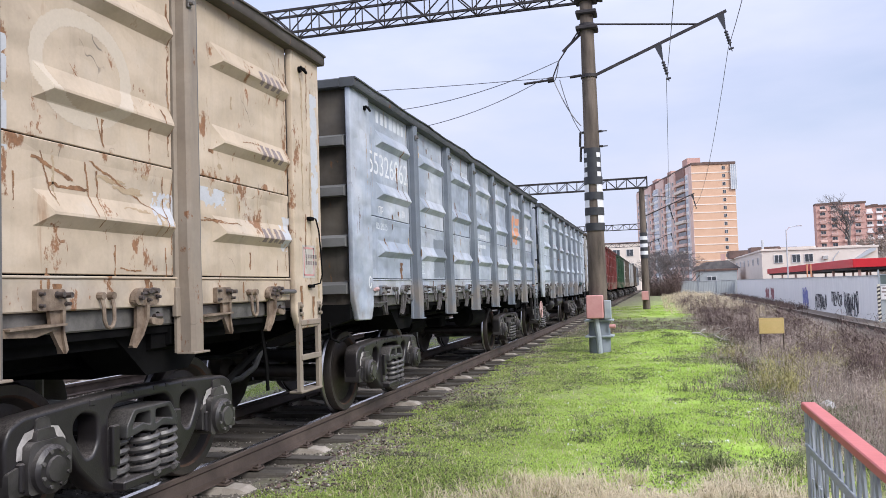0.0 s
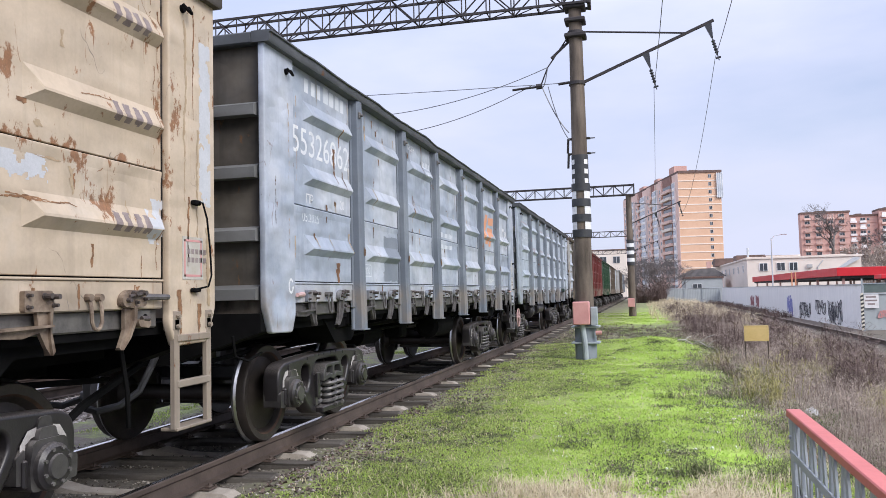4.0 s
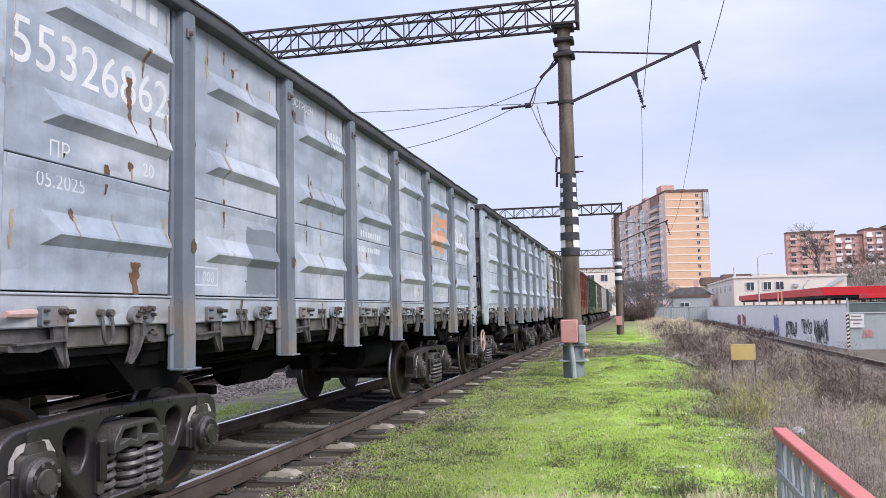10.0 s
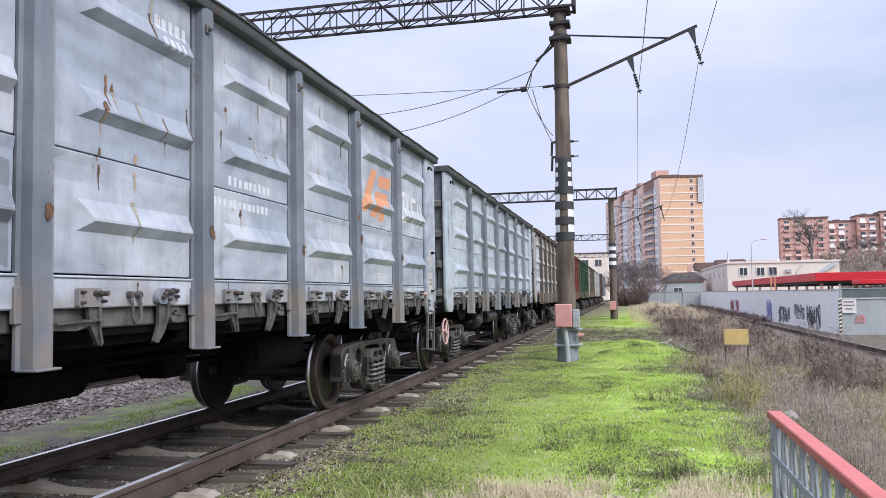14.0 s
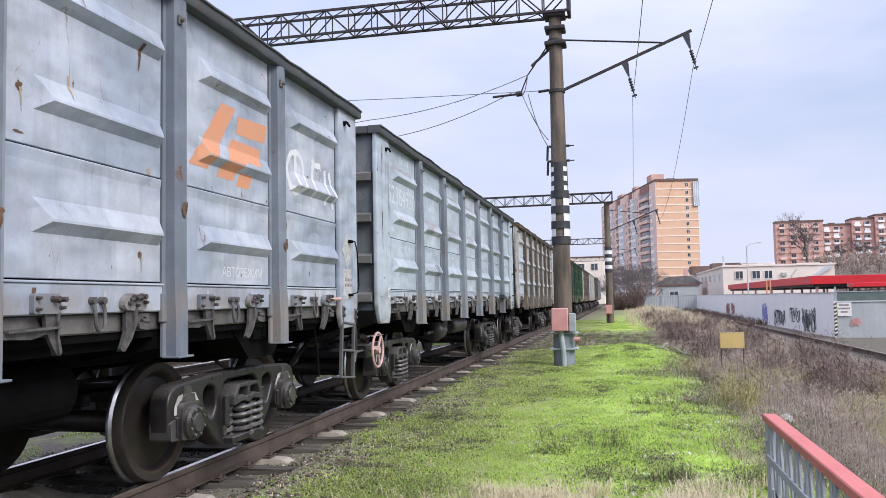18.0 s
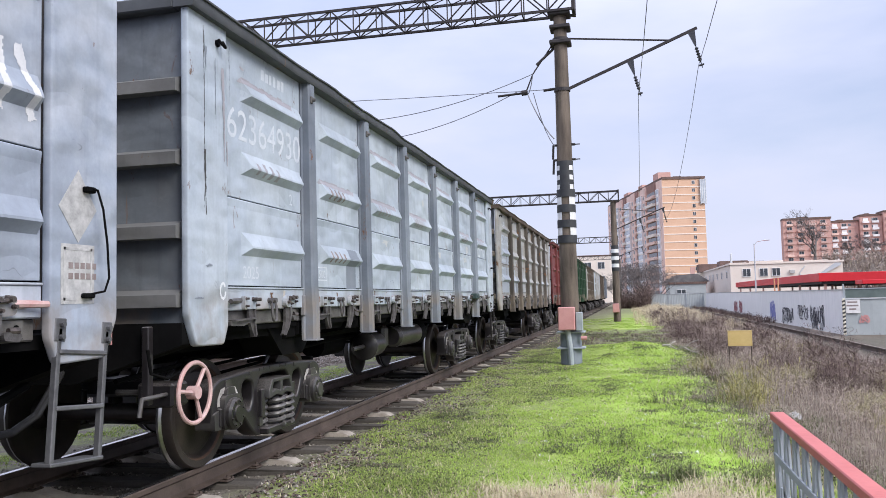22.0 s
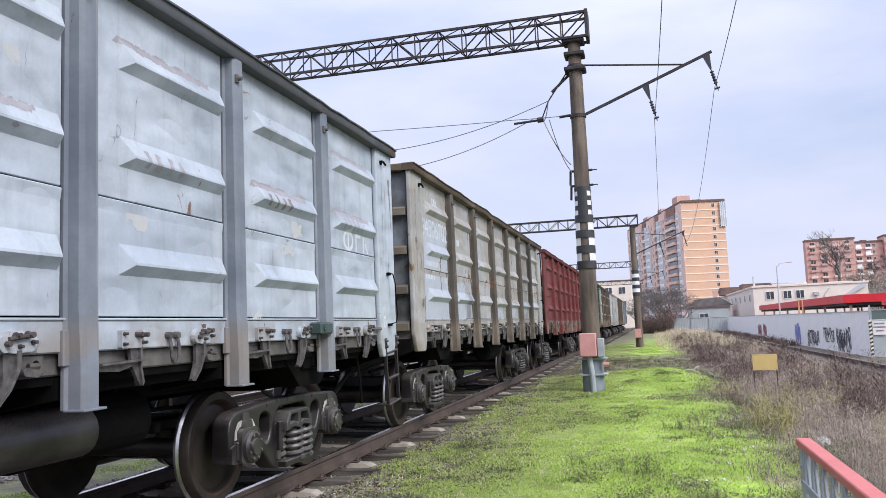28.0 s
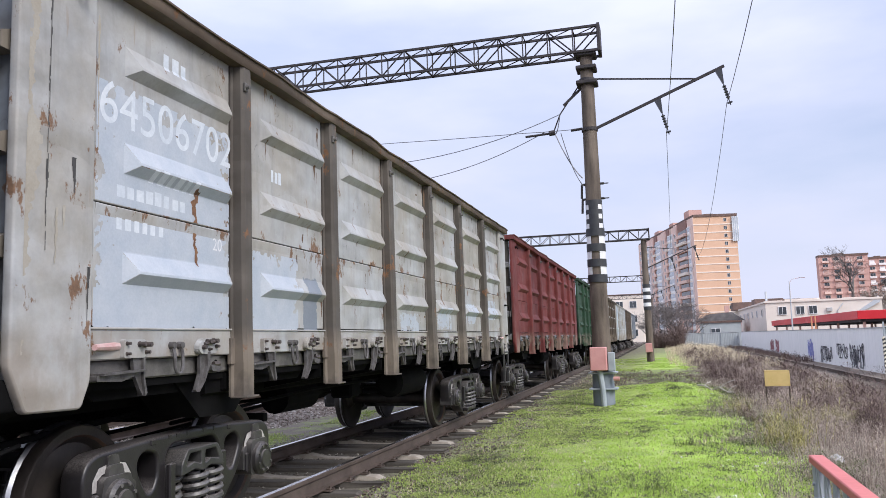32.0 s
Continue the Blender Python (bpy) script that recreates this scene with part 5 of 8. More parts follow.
def make_wagon(index, body, post, label, fittings, chord=None, full=True, end=None, beams=None):
    wagon = thing("gondola_wagon", label, "freight wagon", pose(0, train_at(0) + 7.005 + PITCH * index, 0), "wagons of the train")
    WAGONS.append((wagon, index))
    end = end or body
    latch_paint = M["creamfit"] if index < 0 else M["postgrey"] if index in (0, 3) else body
    for i in range(7):
        y = (-3 + i) * BAY + SHIFT
        part("upper_panel", P["panel_up"], body, wagon, "", pose(1.45, y, 0))
        part("lower_panel", P["panel_low"], body, wagon, "", pose(1.45, y, 0))
        if full:
            part("latch_tooth", P["latch"], [fittings, latch_paint, M["nut"]], wagon, "", pose(1.452, y - 0.36, 0.09))
            part("tie_loop", P["loop"], fittings, wagon, "", pose(1.452, y + 0.05, 0.075))
            part("hatch_hook", P["hook"], [fittings, latch_paint, M["nut"]], wagon, "", pose(1.452, y + 0.42, 0.07))
    for y in POSTS:
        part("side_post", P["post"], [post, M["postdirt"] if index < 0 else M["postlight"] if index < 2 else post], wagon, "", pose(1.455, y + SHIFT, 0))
        if full:
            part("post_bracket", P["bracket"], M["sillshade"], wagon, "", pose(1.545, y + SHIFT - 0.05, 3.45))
    for e in (-1, 1):
        part("corner_plate", P["corner"], body, wagon, "", pose(1.475, e * (END - 0.29), 0) if e < 0 else pose(1.475, e * (END - 0.29), 0) @ Matrix.Diagonal((1, -1, 1, 1)))
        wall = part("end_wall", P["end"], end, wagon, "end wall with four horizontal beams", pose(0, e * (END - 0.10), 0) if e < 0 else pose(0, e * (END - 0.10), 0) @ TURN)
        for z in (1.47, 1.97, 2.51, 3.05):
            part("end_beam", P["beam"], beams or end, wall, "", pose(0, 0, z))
        turn = pose(0, e * (END - 0.1), 0) if e < 0 else pose(0, e * (END - 0.1), 0) @ TURN
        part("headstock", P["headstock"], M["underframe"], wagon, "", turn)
        part("coupler", P["coupler"], M["bogie"], wagon, "", turn)
        part("air_hose", P["hose"], M["rubber"], wagon, "", turn)
        if full:
            for y in (e * (END - 0.42),):
                part("lashing_eye", P["eye"], M["underframe"], wagon, "", pose(1.505, y, 3.47))
    part("top_chord", P["chord"], chord or post, wagon)
    part("top_chord", P["far_chord"], chord or post, wagon)
    for e in (-1, 1):
        part("end_chord", P["end_chord"], chord or post, wagon, "", pose(0, e * (END - 0.07), 0))
    part("far_side_wall", P["far"], body, wagon)
    # black backing added so that the panel gaps read as shade
    part("inner_lining", P["gap_shade"], M["underframe"], wagon, "dark sheet added behind the side panels for the shade in their gaps")
    part("side_sill", P["sill"], body, wagon)
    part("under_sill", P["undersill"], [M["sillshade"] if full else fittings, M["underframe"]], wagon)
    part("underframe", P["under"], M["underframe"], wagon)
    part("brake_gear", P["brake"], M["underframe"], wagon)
    for e in (-1, 1):
        make_bogie(wagon, e * 4.325, full)
    return wagon


def rear_fittings(wagon, ladder, handle=True, thin=False, inset=0.30, bent=0.0):
    w = 0.016 if thin else 0.03
    steps = part("step_ladder", P["tread"], ladder, wagon, "steel step ladder under the corner plate", pose(1.49, END - inset, 1.3) @ pose(0, 0, 0, bent) @ pose(0, 0, -1.3))
    stile, rung = stile_mesh(w), rung_mesh(w)
    for y in (-0.2, 0.2):
        part("stile", stile, ladder, steps, "", pose(0, y, 0))
    for z in (0.86, 1.17):
        part("rung", rung, ladder, steps, "", pose(0, 0, z))
    if handle:
        part("grab_handle", P["handle"], M["underframe"], wagon, "bent black grab handle", pose(1.505, END - 0.28, 0))


LINE = [
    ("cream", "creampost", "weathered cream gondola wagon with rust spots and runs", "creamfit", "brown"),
    ("bluegrey", "postgrey", "blue-grey gondola wagon with white numbers and grey posts", "fitting", "chordgrey"),
    ("palegrey", "postgrey", "pale grey gondola wagon with white numbers", "fitting", "chordgrey"),
    ("beige", "brown", "shabby beige-grey gondola wagon with dark brown posts", "fitting", "chordrust"),
    ("red", "red", "faded red gondola wagon", "darkbrown", "red"),
    ("green", "green", "dark green gondola wagon", "green", "green"),
    ("beige", "darkbrown", "grey-brown gondola wagon far down the train", "darkbrown", "darkbrown"),
    ("palegrey", "beige", "whitish gondola wagon far down the train", "beige", "beige"),
    ("darkbrown", "darkbrown", "dark brown gondola wagon far down the train", "darkbrown", "darkbrown"),
    ("beige", "postgrey", "grey gondola wagon at the end in sight", "postgrey", "postgrey"),
]
built = []
for i, (body, post, label, fit_mat, chord) in enumerate(LINE):
    built.append(make_wagon(i - 1, M[body], M[post], label, M[fit_mat], M[chord], i < 6, M[{2: "endblue", 3: "endshabby"}.get(i, "soot_shade")], M["ochre" if i == 3 else "postdirt"]))
rear_fittings(built[0], M["creampost"])
rear_fittings(built[1], M["laddergrey"], thin=True, bent=-5.0)
rear_fittings(built[2], M["bogie"], thin=True, inset=0.22, bent=5.0)
rear_fittings(built[3], M["casting"], thin=True)


def on_side(y, z, proud=0.0012):
    """The pose of something flat on the side sheet, facing out, with its first letter at y."""
    return pose(1.45 + proud, y, z, 90, 0, 90)


def relief(u, z):
    """How far the pressed ribs stand out at a point of a panel."""
    h = 0.0
    for z0 in RIB_Z:
        d, v = z - z0, u - RIB_MID
        if 0 < d < RIB_H and abs(v) < RIB_HALF:
            out = d / RIB_LO if d < RIB_LO else 1 - 0.03 * (d - RIB_LO) / (RIB_HI - RIB_LO) if d < RIB_HI else 0.97 * (RIB_H - d) / (RIB_H - RIB_HI)
            h = max(h, RIB_D * max(0.0, min(out, (RIB_HALF + v) / RIB_LEFT, (RIB_HALF - v) / RIB_RIGHT)))
    return h


def inside(poly, u, z):
    hit = False
    for (a, b), (c, d) in zip(poly, poly[1:] + poly[:1]):
        if (b > z) != (d > z) and u < (c - a) * (z - b) / (d - b) + a:
            hit = not hit
    return hit


def painted(name, wagon, panel, polys, material, label="", step=0.014, ragged=0.0, seed=0, proud=None, limit=0.755):
    """Paint on a side panel that follows its ribs: outlines in metres from the panel's middle and above the rails."""
    s = Shape()
    if name in ("rust_run", "paint_run", "rust_spot"):
        step = 0.004
    elif "patch" in name or "ring" in name or "mark" in name or "stripe" in name:
        step = min(step, 0.008)
    if proud is None:
        proud = 0.0005 if "patch" in name else 0.0008 if name in ("dull_stripe", "faint_ring") else 0.0014
    if proud < 0.05 and name != "grey_patch":
        proud += 0.0001 * (seed % 7)
    lo_u, hi_u = min(p[0] for q in polys for p in q), max(p[0] for q in polys for p in q)
    lo_z, hi_z = min(p[1] for q in polys for p in q), max(p[1] for q in polys for p in q)
    nu, nz = max(2, int((hi_u - lo_u) / step)), max(2, int((hi_z - lo_z) / step))
    index = {}

    def corner(i, k):
        if (i, k) not in index:
            u, z = lo_u + (hi_u - lo_u) * i / nu, lo_z + (hi_z - lo_z) * k / nz
            index[i, k] = len(s.v)
            s.v.append((1.45 + relief(u, z) + proud, (-3 + panel) * BAY + SHIFT + u, z))
        return index[i, k]
    for i in range(nu):
        for k in range(nz):
            u, z = lo_u + (hi_u - lo_u) * (i + 0.5) / nu, lo_z + (hi_z - lo_z) * (k + 0.5) / nz
            w = [ragged * (noise.noise((9 * u + k, 9 * z + seed, seed + k)) + 0.5 * noise.noise((31 * u + k, 31 * z, seed + k))) for k in (0, 3)]
            if proud > 0.05 and limit == 9 and not (0.765 < abs(u) < 1.32 and z > (1.38 if abs(u) > 1.2 else 1.15)):
                continue
            if abs(u) < limit and (proud > 0.05 or not 2.288 < z < 2.309) and any(inside(q, u + w[0], z + w[1]) for q in polys):
                s.f.append((corner(i, k), corner(i + 1, k), corner(i + 1, k + 1), corner(i, k + 1)))
                s.m.append(0)
    if s.f:
        tagged(part(name, s, material, wagon, label), kind="stuff" if len(polys) > 2 else "")


def rect(u0, z0, u1, z1):
    return [(u0, z0), (u1, z0), (u1, z1), (u0, z1)]


def streak(u, z, w, h, seed):
    """A ragged run that thins downwards, hung from its top at height z + h / 2."""
    rng = random.Random(seed)
    n = max(5, int(h / 0.03))
    left, right, drift = [], [], 0.0
    for i in range(n + 1):
        k = i / n
        drift += rng.uniform(-0.12, 0.12) * w
        half = 0.5 * w * (1 - 0.75 * k) * rng.uniform(0.45, 1.25)
        zz = z + h / 2 - h * k
        left.append((u + drift - half, zz))
        right.append((u + drift + half, zz))
    return left + right[::-1]


def blotch(u, z, w, h, seed):
    """A ragged spot."""
    rng = random.Random(seed)
    return [(u + 0.5 * w * rng.uniform(0.5, 1.2) * math.cos(6.283 * i / 11), z + 0.5 * h * rng.uniform(0.5, 1.2) * math.sin(6.283 * i / 11)) for i in range(11)]


CORNER = 0.0565


def ring(cu, cz, ru, rz, t):
    """An oval band as a list of quads."""
    out = []
    for i in range(20):
        a, b = 2 * math.pi * i / 20, 2 * math.pi * (i + 1) / 20
        out.append([(cu + ru * math.cos(a), cz + rz * math.sin(a)), (cu + ru * math.cos(b), cz + rz * math.sin(b)),
                    (cu + (ru - t) * math.cos(b), cz + (rz - t) * math.sin(b)), (cu + (ru - t) * math.cos(a), cz + (rz - t) * math.sin(a))])
    return out


def bars(wagon, panel, u, z, width, height, count, mat="faintwhite", seed=1):
    rng = random.Random(seed)
    w = width / count
    painted("faded_marking", wagon, panel, [rect(u + i * w, z, u + i * w + w * rng.uniform(0.5, 0.8), z + height * rng.uniform(0.8, 1.0)) for i in range(count)], M[mat], "faded stencilled marking", 0.009)


cream, blue, pale, shabby = built[0], built[1], built[2], built[3]


def load_mark(wagon, y, z, text):
    """A stencilled weight in a thin painted frame low on a panel."""
    s = Shape()
    w, h, t = 0.40, 0.145, 0.012
    for a, b, c, d in ((0, 0, w, t), (0, h - t, w, h), (0, t, t, h - t), (w - t, t, w, h - t)):
        s.box((1.4505, y - 0.03 + a, z - 0.03 + b), (1.4512, y - 0.03 + c, z - 0.03 + d))
    mark = part("load_mark", s, M["faintchalk"], wagon, "white stencilled load mark in a thin frame")
    lettering("stencil", text, 0.115, M["faintchalk"], mark, on_side(y, z, 0.0015))


# the blue-grey wagon
lettering("wagon_number", "55326862", 0.37, M["wornchalk"], blue, on_side(-5.88, 2.80), "white painted number with a tan stain")
lettering("inspection_mark", "\u041f\u0420", 0.13, M["chalk"], blue, on_side(-5.57, 2.335))
lettering("inspection_date", "05.2025", 0.125, M["faintchalk"], blue, on_side(-5.66, 2.155))
lettering("inspection_mark", "20", 0.13, M["chalk"], blue, on_side(-4.70, 2.36))
lettering("stencil", "\u0410\u0412\u0422\u041e\u0420\u0415\u0416\u0418\u041c", 0.11, M["chalk"], blue, on_side(3.36, 1.64))
lettering("stencil", "\u041f\u041e\u0421\u0422\u0420\u041e\u0415\u041d", 0.11, M["wornchalk"], blue, on_side(-2.42, 3.45))
bars(blue, 0, -0.45, 3.42, 1.1, 0.17, 7, seed=4)
painted("orange_emblem", blue, 5, [[(-0.12, 3.05), (0.11, 3.05), (-0.34, 2.47), (-0.62, 2.47)], [(0.17, 3.0), (0.72, 3.03), (0.66, 2.86), (0.12, 2.84)],
                                   [(0.04, 2.78), (0.58, 2.78), (0.52, 2.62), (0.24, 2.62), (0.06, 2.44), (-0.20, 2.44)], [(0.19, 2.52), (0.42, 2.52), (0.34, 2.40), (0.13, 2.40)]],
        M["orange"], "faded orange emblem of slanted blocks", 0.012)
painted("white_mark", blue, 6, ring(-0.36, 2.71, 0.23, 0.23, 0.055) + [rect(-0.39, 2.50, -0.33, 2.92), [(0.02, 2.50), (0.07, 2.50), (0.12, 2.90), (0.06, 2.90)], [(0.08, 2.85), (0.30, 2.83), (0.30, 2.89), (0.08, 2.91)],
                                                                [(0.40, 2.46), (0.46, 2.46), (0.46, 2.84), (0.40, 2.84)], [(0.64, 2.44), (0.70, 2.46), (0.58, 2.86), (0.53, 2.84)]], M["chalk"], "rough white painted ring and strokes", 0.012, 0.02, 5)
painted("grey_patch", blue, 1, [rect(0.16, 1.60, 0.71, 2.17)], M["greypatch"], "dark grey painted-over patch", 0.02, 0.03, 2)
painted("grey_patch", blue, 2, [rect(-0.72, 3.28, -0.35, 3.52)], M["greypatch"], "", 0.02, 0.03, 3)
bars(blue, 2, 0.28, 3.30, 0.42, 0.10, 5, seed=6)
bars(blue, 2, 0.32, 3.18, 0.32, 0.09, 4, seed=7)
bars(blue, 3, -0.4, 2.34, 0.8, 0.08, 9, seed=8)
bars(blue, 3, -0.65, 2.16, 1.0, 0.07, 12, seed=9)
load_mark(blue, -4.09, 1.68, "21 000")
painted("paint_run", blue, 0, [streak(0.375, 1.610, 0.126, 0.340, 3)], M["rust"], "brown rust run", 0.012, 0.02, 4)
painted("paint_run", blue, 0, [streak(0.285, 2.790, 0.070, 0.380, 3)], M["rust"], "brown rust run", 0.012, 0.02, 5)
for k in range(44):
    rng = random.Random(1200 + k)
    panel, edge = rng.choice((0, 1, 1, 2, 2, 3, 4)), rng.random() < 0.35
    u, z = rng.choice((-0.69, 0.69)) if edge else rng.uniform(-0.6, 0.65), rng.choice((1.95, 2.25, 2.62, 2.72, 3.1, 3.35, 3.45)) + rng.uniform(-0.07, 0.07)
    painted("rust_run", blue, panel, [streak(u, z, rng.uniform(0.02, 0.06), rng.uniform(0.06, 0.3), 1200 + k)], M[("dustwash", "brightrust", "darkrust", "dustwash", "tan")[k % 5]], "", 0.004, 0.012, k, 0.0032)
for k, (u, z, w, h, mat) in enumerate([(-0.93, 2.85, 0.018, 0.7, "tan"), (-1.2, 2.2, 0.012, 0.6, "darkrust"), (-0.93, 2.0, 0.012, 0.3, "tan"), (-0.77, 2.9, 0.018, 0.8, "tan")]):
    painted("rust_run", blue, 0, [streak(u, z, w, h, 90 + k)], M[mat], "", 0.01, 0.02, 6 + k, CORNER + 0.0005 * k, 9)
for k, (panel, u, z, r) in enumerate([(0, -0.25, 2.02, 0.05), (1, 0.18, 3.36, 0.05), (1, -0.66, 2.70, 0.06), (2, -0.18, 2.74, 0.045), (2, -0.30, 2.60, 0.06), (3, -0.45, 2.95, 0.04), (4, -0.6, 2.62, 0.05),
                                      (2, 0.4, 2.5, 0.03), (6, -0.62, 2.15, 0.1), (3, -0.2, 2.12, 0.05), (0, 0.3, 2.4, 0.05), (4, 0.5, 1.75, 0.04), (5, -0.5, 1.5, 0.03)]):
    painted("rust_spot", blue, panel, [blotch(u, z, 1.1 * r, 1.5 * r, 320 + k)], M["darkrust"], "", 0.009, 0.02, 20 + k)
    painted("rust_run", blue, panel, [streak(u + 0.01, z - 1.6 * r, 0.5 * r, 2.6 * r, 340 + k)], M["tan"], "", 0.004, 0.01, 40 + k, 0.0035)
for k, (post, z) in enumerate([(0, 1.93), (1, 1.90), (1, 3.3), (2, 1.92), (3, 1.88), (4, 2.1), (5, 1.95)]):
    painted("rust_spot", blue, 0, [blotch(BAY * post + 0.5 * BAY + 0.015, z, 0.085, 0.12, 300 + k)], M["darkrust"], "", 0.009, 0.03, 300 + k, 0.1165, 99)
# the pale grey wagon
lettering("wagon_number", "62364930", 0.37, M["faintchalk"], pale, on_side(-5.86, 2.80), "white painted number")
load_mark(pale, -4.09, 1.68, "24 500")
lettering("inspection_date", "2025", 0.15, M["faintchalk"], pale, on_side(-5.60, 1.64))
lettering("inspection_mark", "21", 0.15, M["faintchalk"], pale, on_side(-4.66, 2.36))
bars(pale, 0, -0.1, 3.42, 0.5, 0.10, 6, "faintchalk", seed=12)
for panel in range(7):
    for n, z in enumerate(RIB_Z):
        if (panel * 3 + n) % 4 != 1 and n > 0:
            painted("dull_stripe", pale, panel, [[(-0.55, z + 0.16), (0.5, z + 0.14), (0.55, z + 0.20), (-0.5, z + 0.215)]], M["mauve"], "", 0.014, 0.025, 30 + 3 * panel + n)
        if n == 1 or (panel == 1 and n == 0):
            painted("rust_stripes", pale, panel, [rect(-0.28 + 0.13 * i, z + 0.02, -0.23 + 0.13 * i, z + 0.14) for i in range(4)], M["stripe" if panel % 2 else "mauve"], "", 0.012, 0.03, panel)
for k, (panel, u, z, w, h) in enumerate([(5, 0.35, 2.38, 0.34, 0.16), (5, 0.1, 2.2, 0.5, 0.12), (4, -0.3, 2.2, 0.3, 0.14), (3, 0.4, 2.95, 0.2, 0.12), (5, -0.45, 1.6, 0.2, 0.1), (2, 0.1, 2.2, 0.35, 0.1)]):
    painted("tan_patch", pale, panel, [blotch(u, z, w, h, 1500 + k)], M["creamwash"], "", 0.008, 0.09, 1500 + k)
painted("grey_patch", pale, 1, [rect(0.28, 1.45, 0.6, 2.02)], M["greypatch"], "grey painted-over patch", 0.02, 0.04, 7)
painted("white_mark", pale, 6, ring(-0.08, 2.42, 0.15, 0.12, 0.045) + [rect(-0.10, 2.32, -0.06, 2.54), rect(0.13, 2.32, 0.175, 2.52), rect(0.175, 2.475, 0.30, 2.52), rect(0.36, 2.32, 0.40, 2.50), [(0.42, 2.42), (0.50, 2.32), (0.54, 2.32), (0.46, 2.44)]], M["faintchalk"], "faint white painted mark", 0.014)
for k, (u, z, w, h, m) in enumerate([(-1.17, 2.85, 0.012, 1.4, "hatch"), (-1.16, 2.35, 0.03, 0.5, "hatch"), (-1.0, 3.05, 0.014, 0.6, "greypatch"), (-0.89, 2.92, 0.04, 0.75, "mauve"), (-0.82, 2.62, 0.035, 0.2, "mauve"), (-1.14, 3.3, 0.03, 0.2, "greypatch"),
                                   (-1.1, 1.72, 0.10, 0.03, "greypatch"), (-1.25, 1.48, 0.12, 0.02, "greypatch"), (-0.79, 3.3, 0.02, 0.5, "greypatch")]):
    painted("paint_run", pale, 0, [streak(u, z, w, h, 400 + k) if h > w else blotch(u, z, w, h, 400 + k)], M[m], "", 0.004, 0.01, 80 + k, CORNER + 0.0005 * k, 9)
for k, (panel, u, z, w, h) in enumerate([(6, 1.05, 2.9, 0.04, 0.5), (6, 0.93, 2.7, 0.012, 1.2), (6, 1.1, 2.0, 0.012, 0.8), (6, 1.2, 3.0, 0.06, 0.6)]):
    painted("paint_run", pale, panel, [streak(u, z, w, h, 420 + k)], M["greypatch" if k else "mauve"], "", 0.004, 0.01, 90 + k, CORNER + 0.0005 * k, 9)
for k in range(26):
    rng = random.Random(500 + k)
    u, z, w = rng.uniform(-0.7, 0.7), rng.uniform(1.65, 3.5), rng.uniform(0.02, 0.09)
    painted("rust_spot", (pale, blue, shabby)[k % 3], rng.randrange(7), [blotch(u, z, w, rng.uniform(0.012, 0.03), k)], M[("mauve", "darkrust", "darkrust")[k % 3]], "", 0.004, 0.01, k)
for k in range(42):
    rng = random.Random(800 + k)
    wagon, panel = (cream, blue, pale)[k % 3], (k // 3) % 7 if k % 3 else 4 + (k // 3) % 3
    u = rng.choice((-0.36, 0.05, 0.42)) + rng.uniform(-0.12, 0.12)
    painted("rust_run", wagon, panel, [streak(u, 1.46 + rng.uniform(-0.02, 0.05), rng.uniform(0.015, 0.07), rng.uniform(0.05, 0.16), 800 + k)], M["brightrust" if k % 3 == 0 else "darkrust" if k % 2 else "ochrewash"], "", 0.004, 0.012, k, 0.0035)
# the shabby wagon
lettering("wagon_number", "64506702", 0.38, M["faintchalk"], shabby, on_side(-5.86, 2.80), "white painted number")
lettering("inspection_mark", "20", 0.13, M["chalk"], shabby, on_side(-4.62, 2.14))
bars(shabby, 0, -0.1, 3.3, 0.3, 0.12, 3, "faintchalk", seed=13)
bars(shabby, 0, -0.25, 2.5, 0.55, 0.09, 6, "faintchalk", seed=14)
bars(shabby, 0, -0.55, 2.36, 0.75, 0.09, 8, "faintchalk", seed=15)
bars(shabby, 0, -0.55, 2.16, 0.5, 0.08, 6, "faintchalk", seed=16)
bars(shabby, 1, -0.3, 2.82, 0.2, 0.11, 3, "faintchalk", seed=17)
painted("tan_wash", shabby, 0, [streak(-1.30, 2.5, 0.14, 2.5, 771), streak(-1.27, 1.9, 0.12, 1.5, 772), streak(-1.29, 3.2, 0.11, 1.1, 773)], M["dustwash"], "dusty tan edge of the corner plate", 0.006, 0.03, 5, 0.056, 9)
for k, (u, z, w, h) in enumerate([(-1.17, 2.85, 0.013, 1.05), (-1.05, 2.15, 0.03, 0.14), (-0.98, 2.4, 0.03, 0.2), (-1.1, 2.05, 0.03, 0.3), (-1.18, 2.2, 0.012, 0.5), (-0.80, 3.0, 0.02, 0.8), (-0.85, 1.75, 0.02, 0.3)]):
    painted("rust_run", shabby, 0, [streak(u, z, w, h, 700 + k)], M["dustwash" if k % 2 else "hatch"], "", 0.004, 0.006, k, CORNER + 0.0005 * k, 9)
for k in range(60):
    rng = random.Random(720 + k)
    w, h = rng.uniform(0.01, 0.05), rng.uniform(0.03, 0.2)
    painted("rust_run", shabby, rng.randrange(1, 7), [streak(rng.uniform(-0.7, 0.7), rng.choice((1.78, 2.2, 2.45, 3.05, 3.5)) + rng.uniform(-0.08, 0.08), w, h, 720 + k)], M["darkrust" if k % 3 else "stripe"], "", 0.004, 0.012, k)
painted("blue_patch", shabby, 0, [rect(-0.74, 1.42, 0.74, 3.05)], M["oldblue"], "washed-out blue paint", 0.03, 0.25, 8)
painted("blue_patch", shabby, 1, [rect(-0.74, 1.42, 0.2, 2.2)], M["oldblue"], "", 0.03, 0.2, 9)
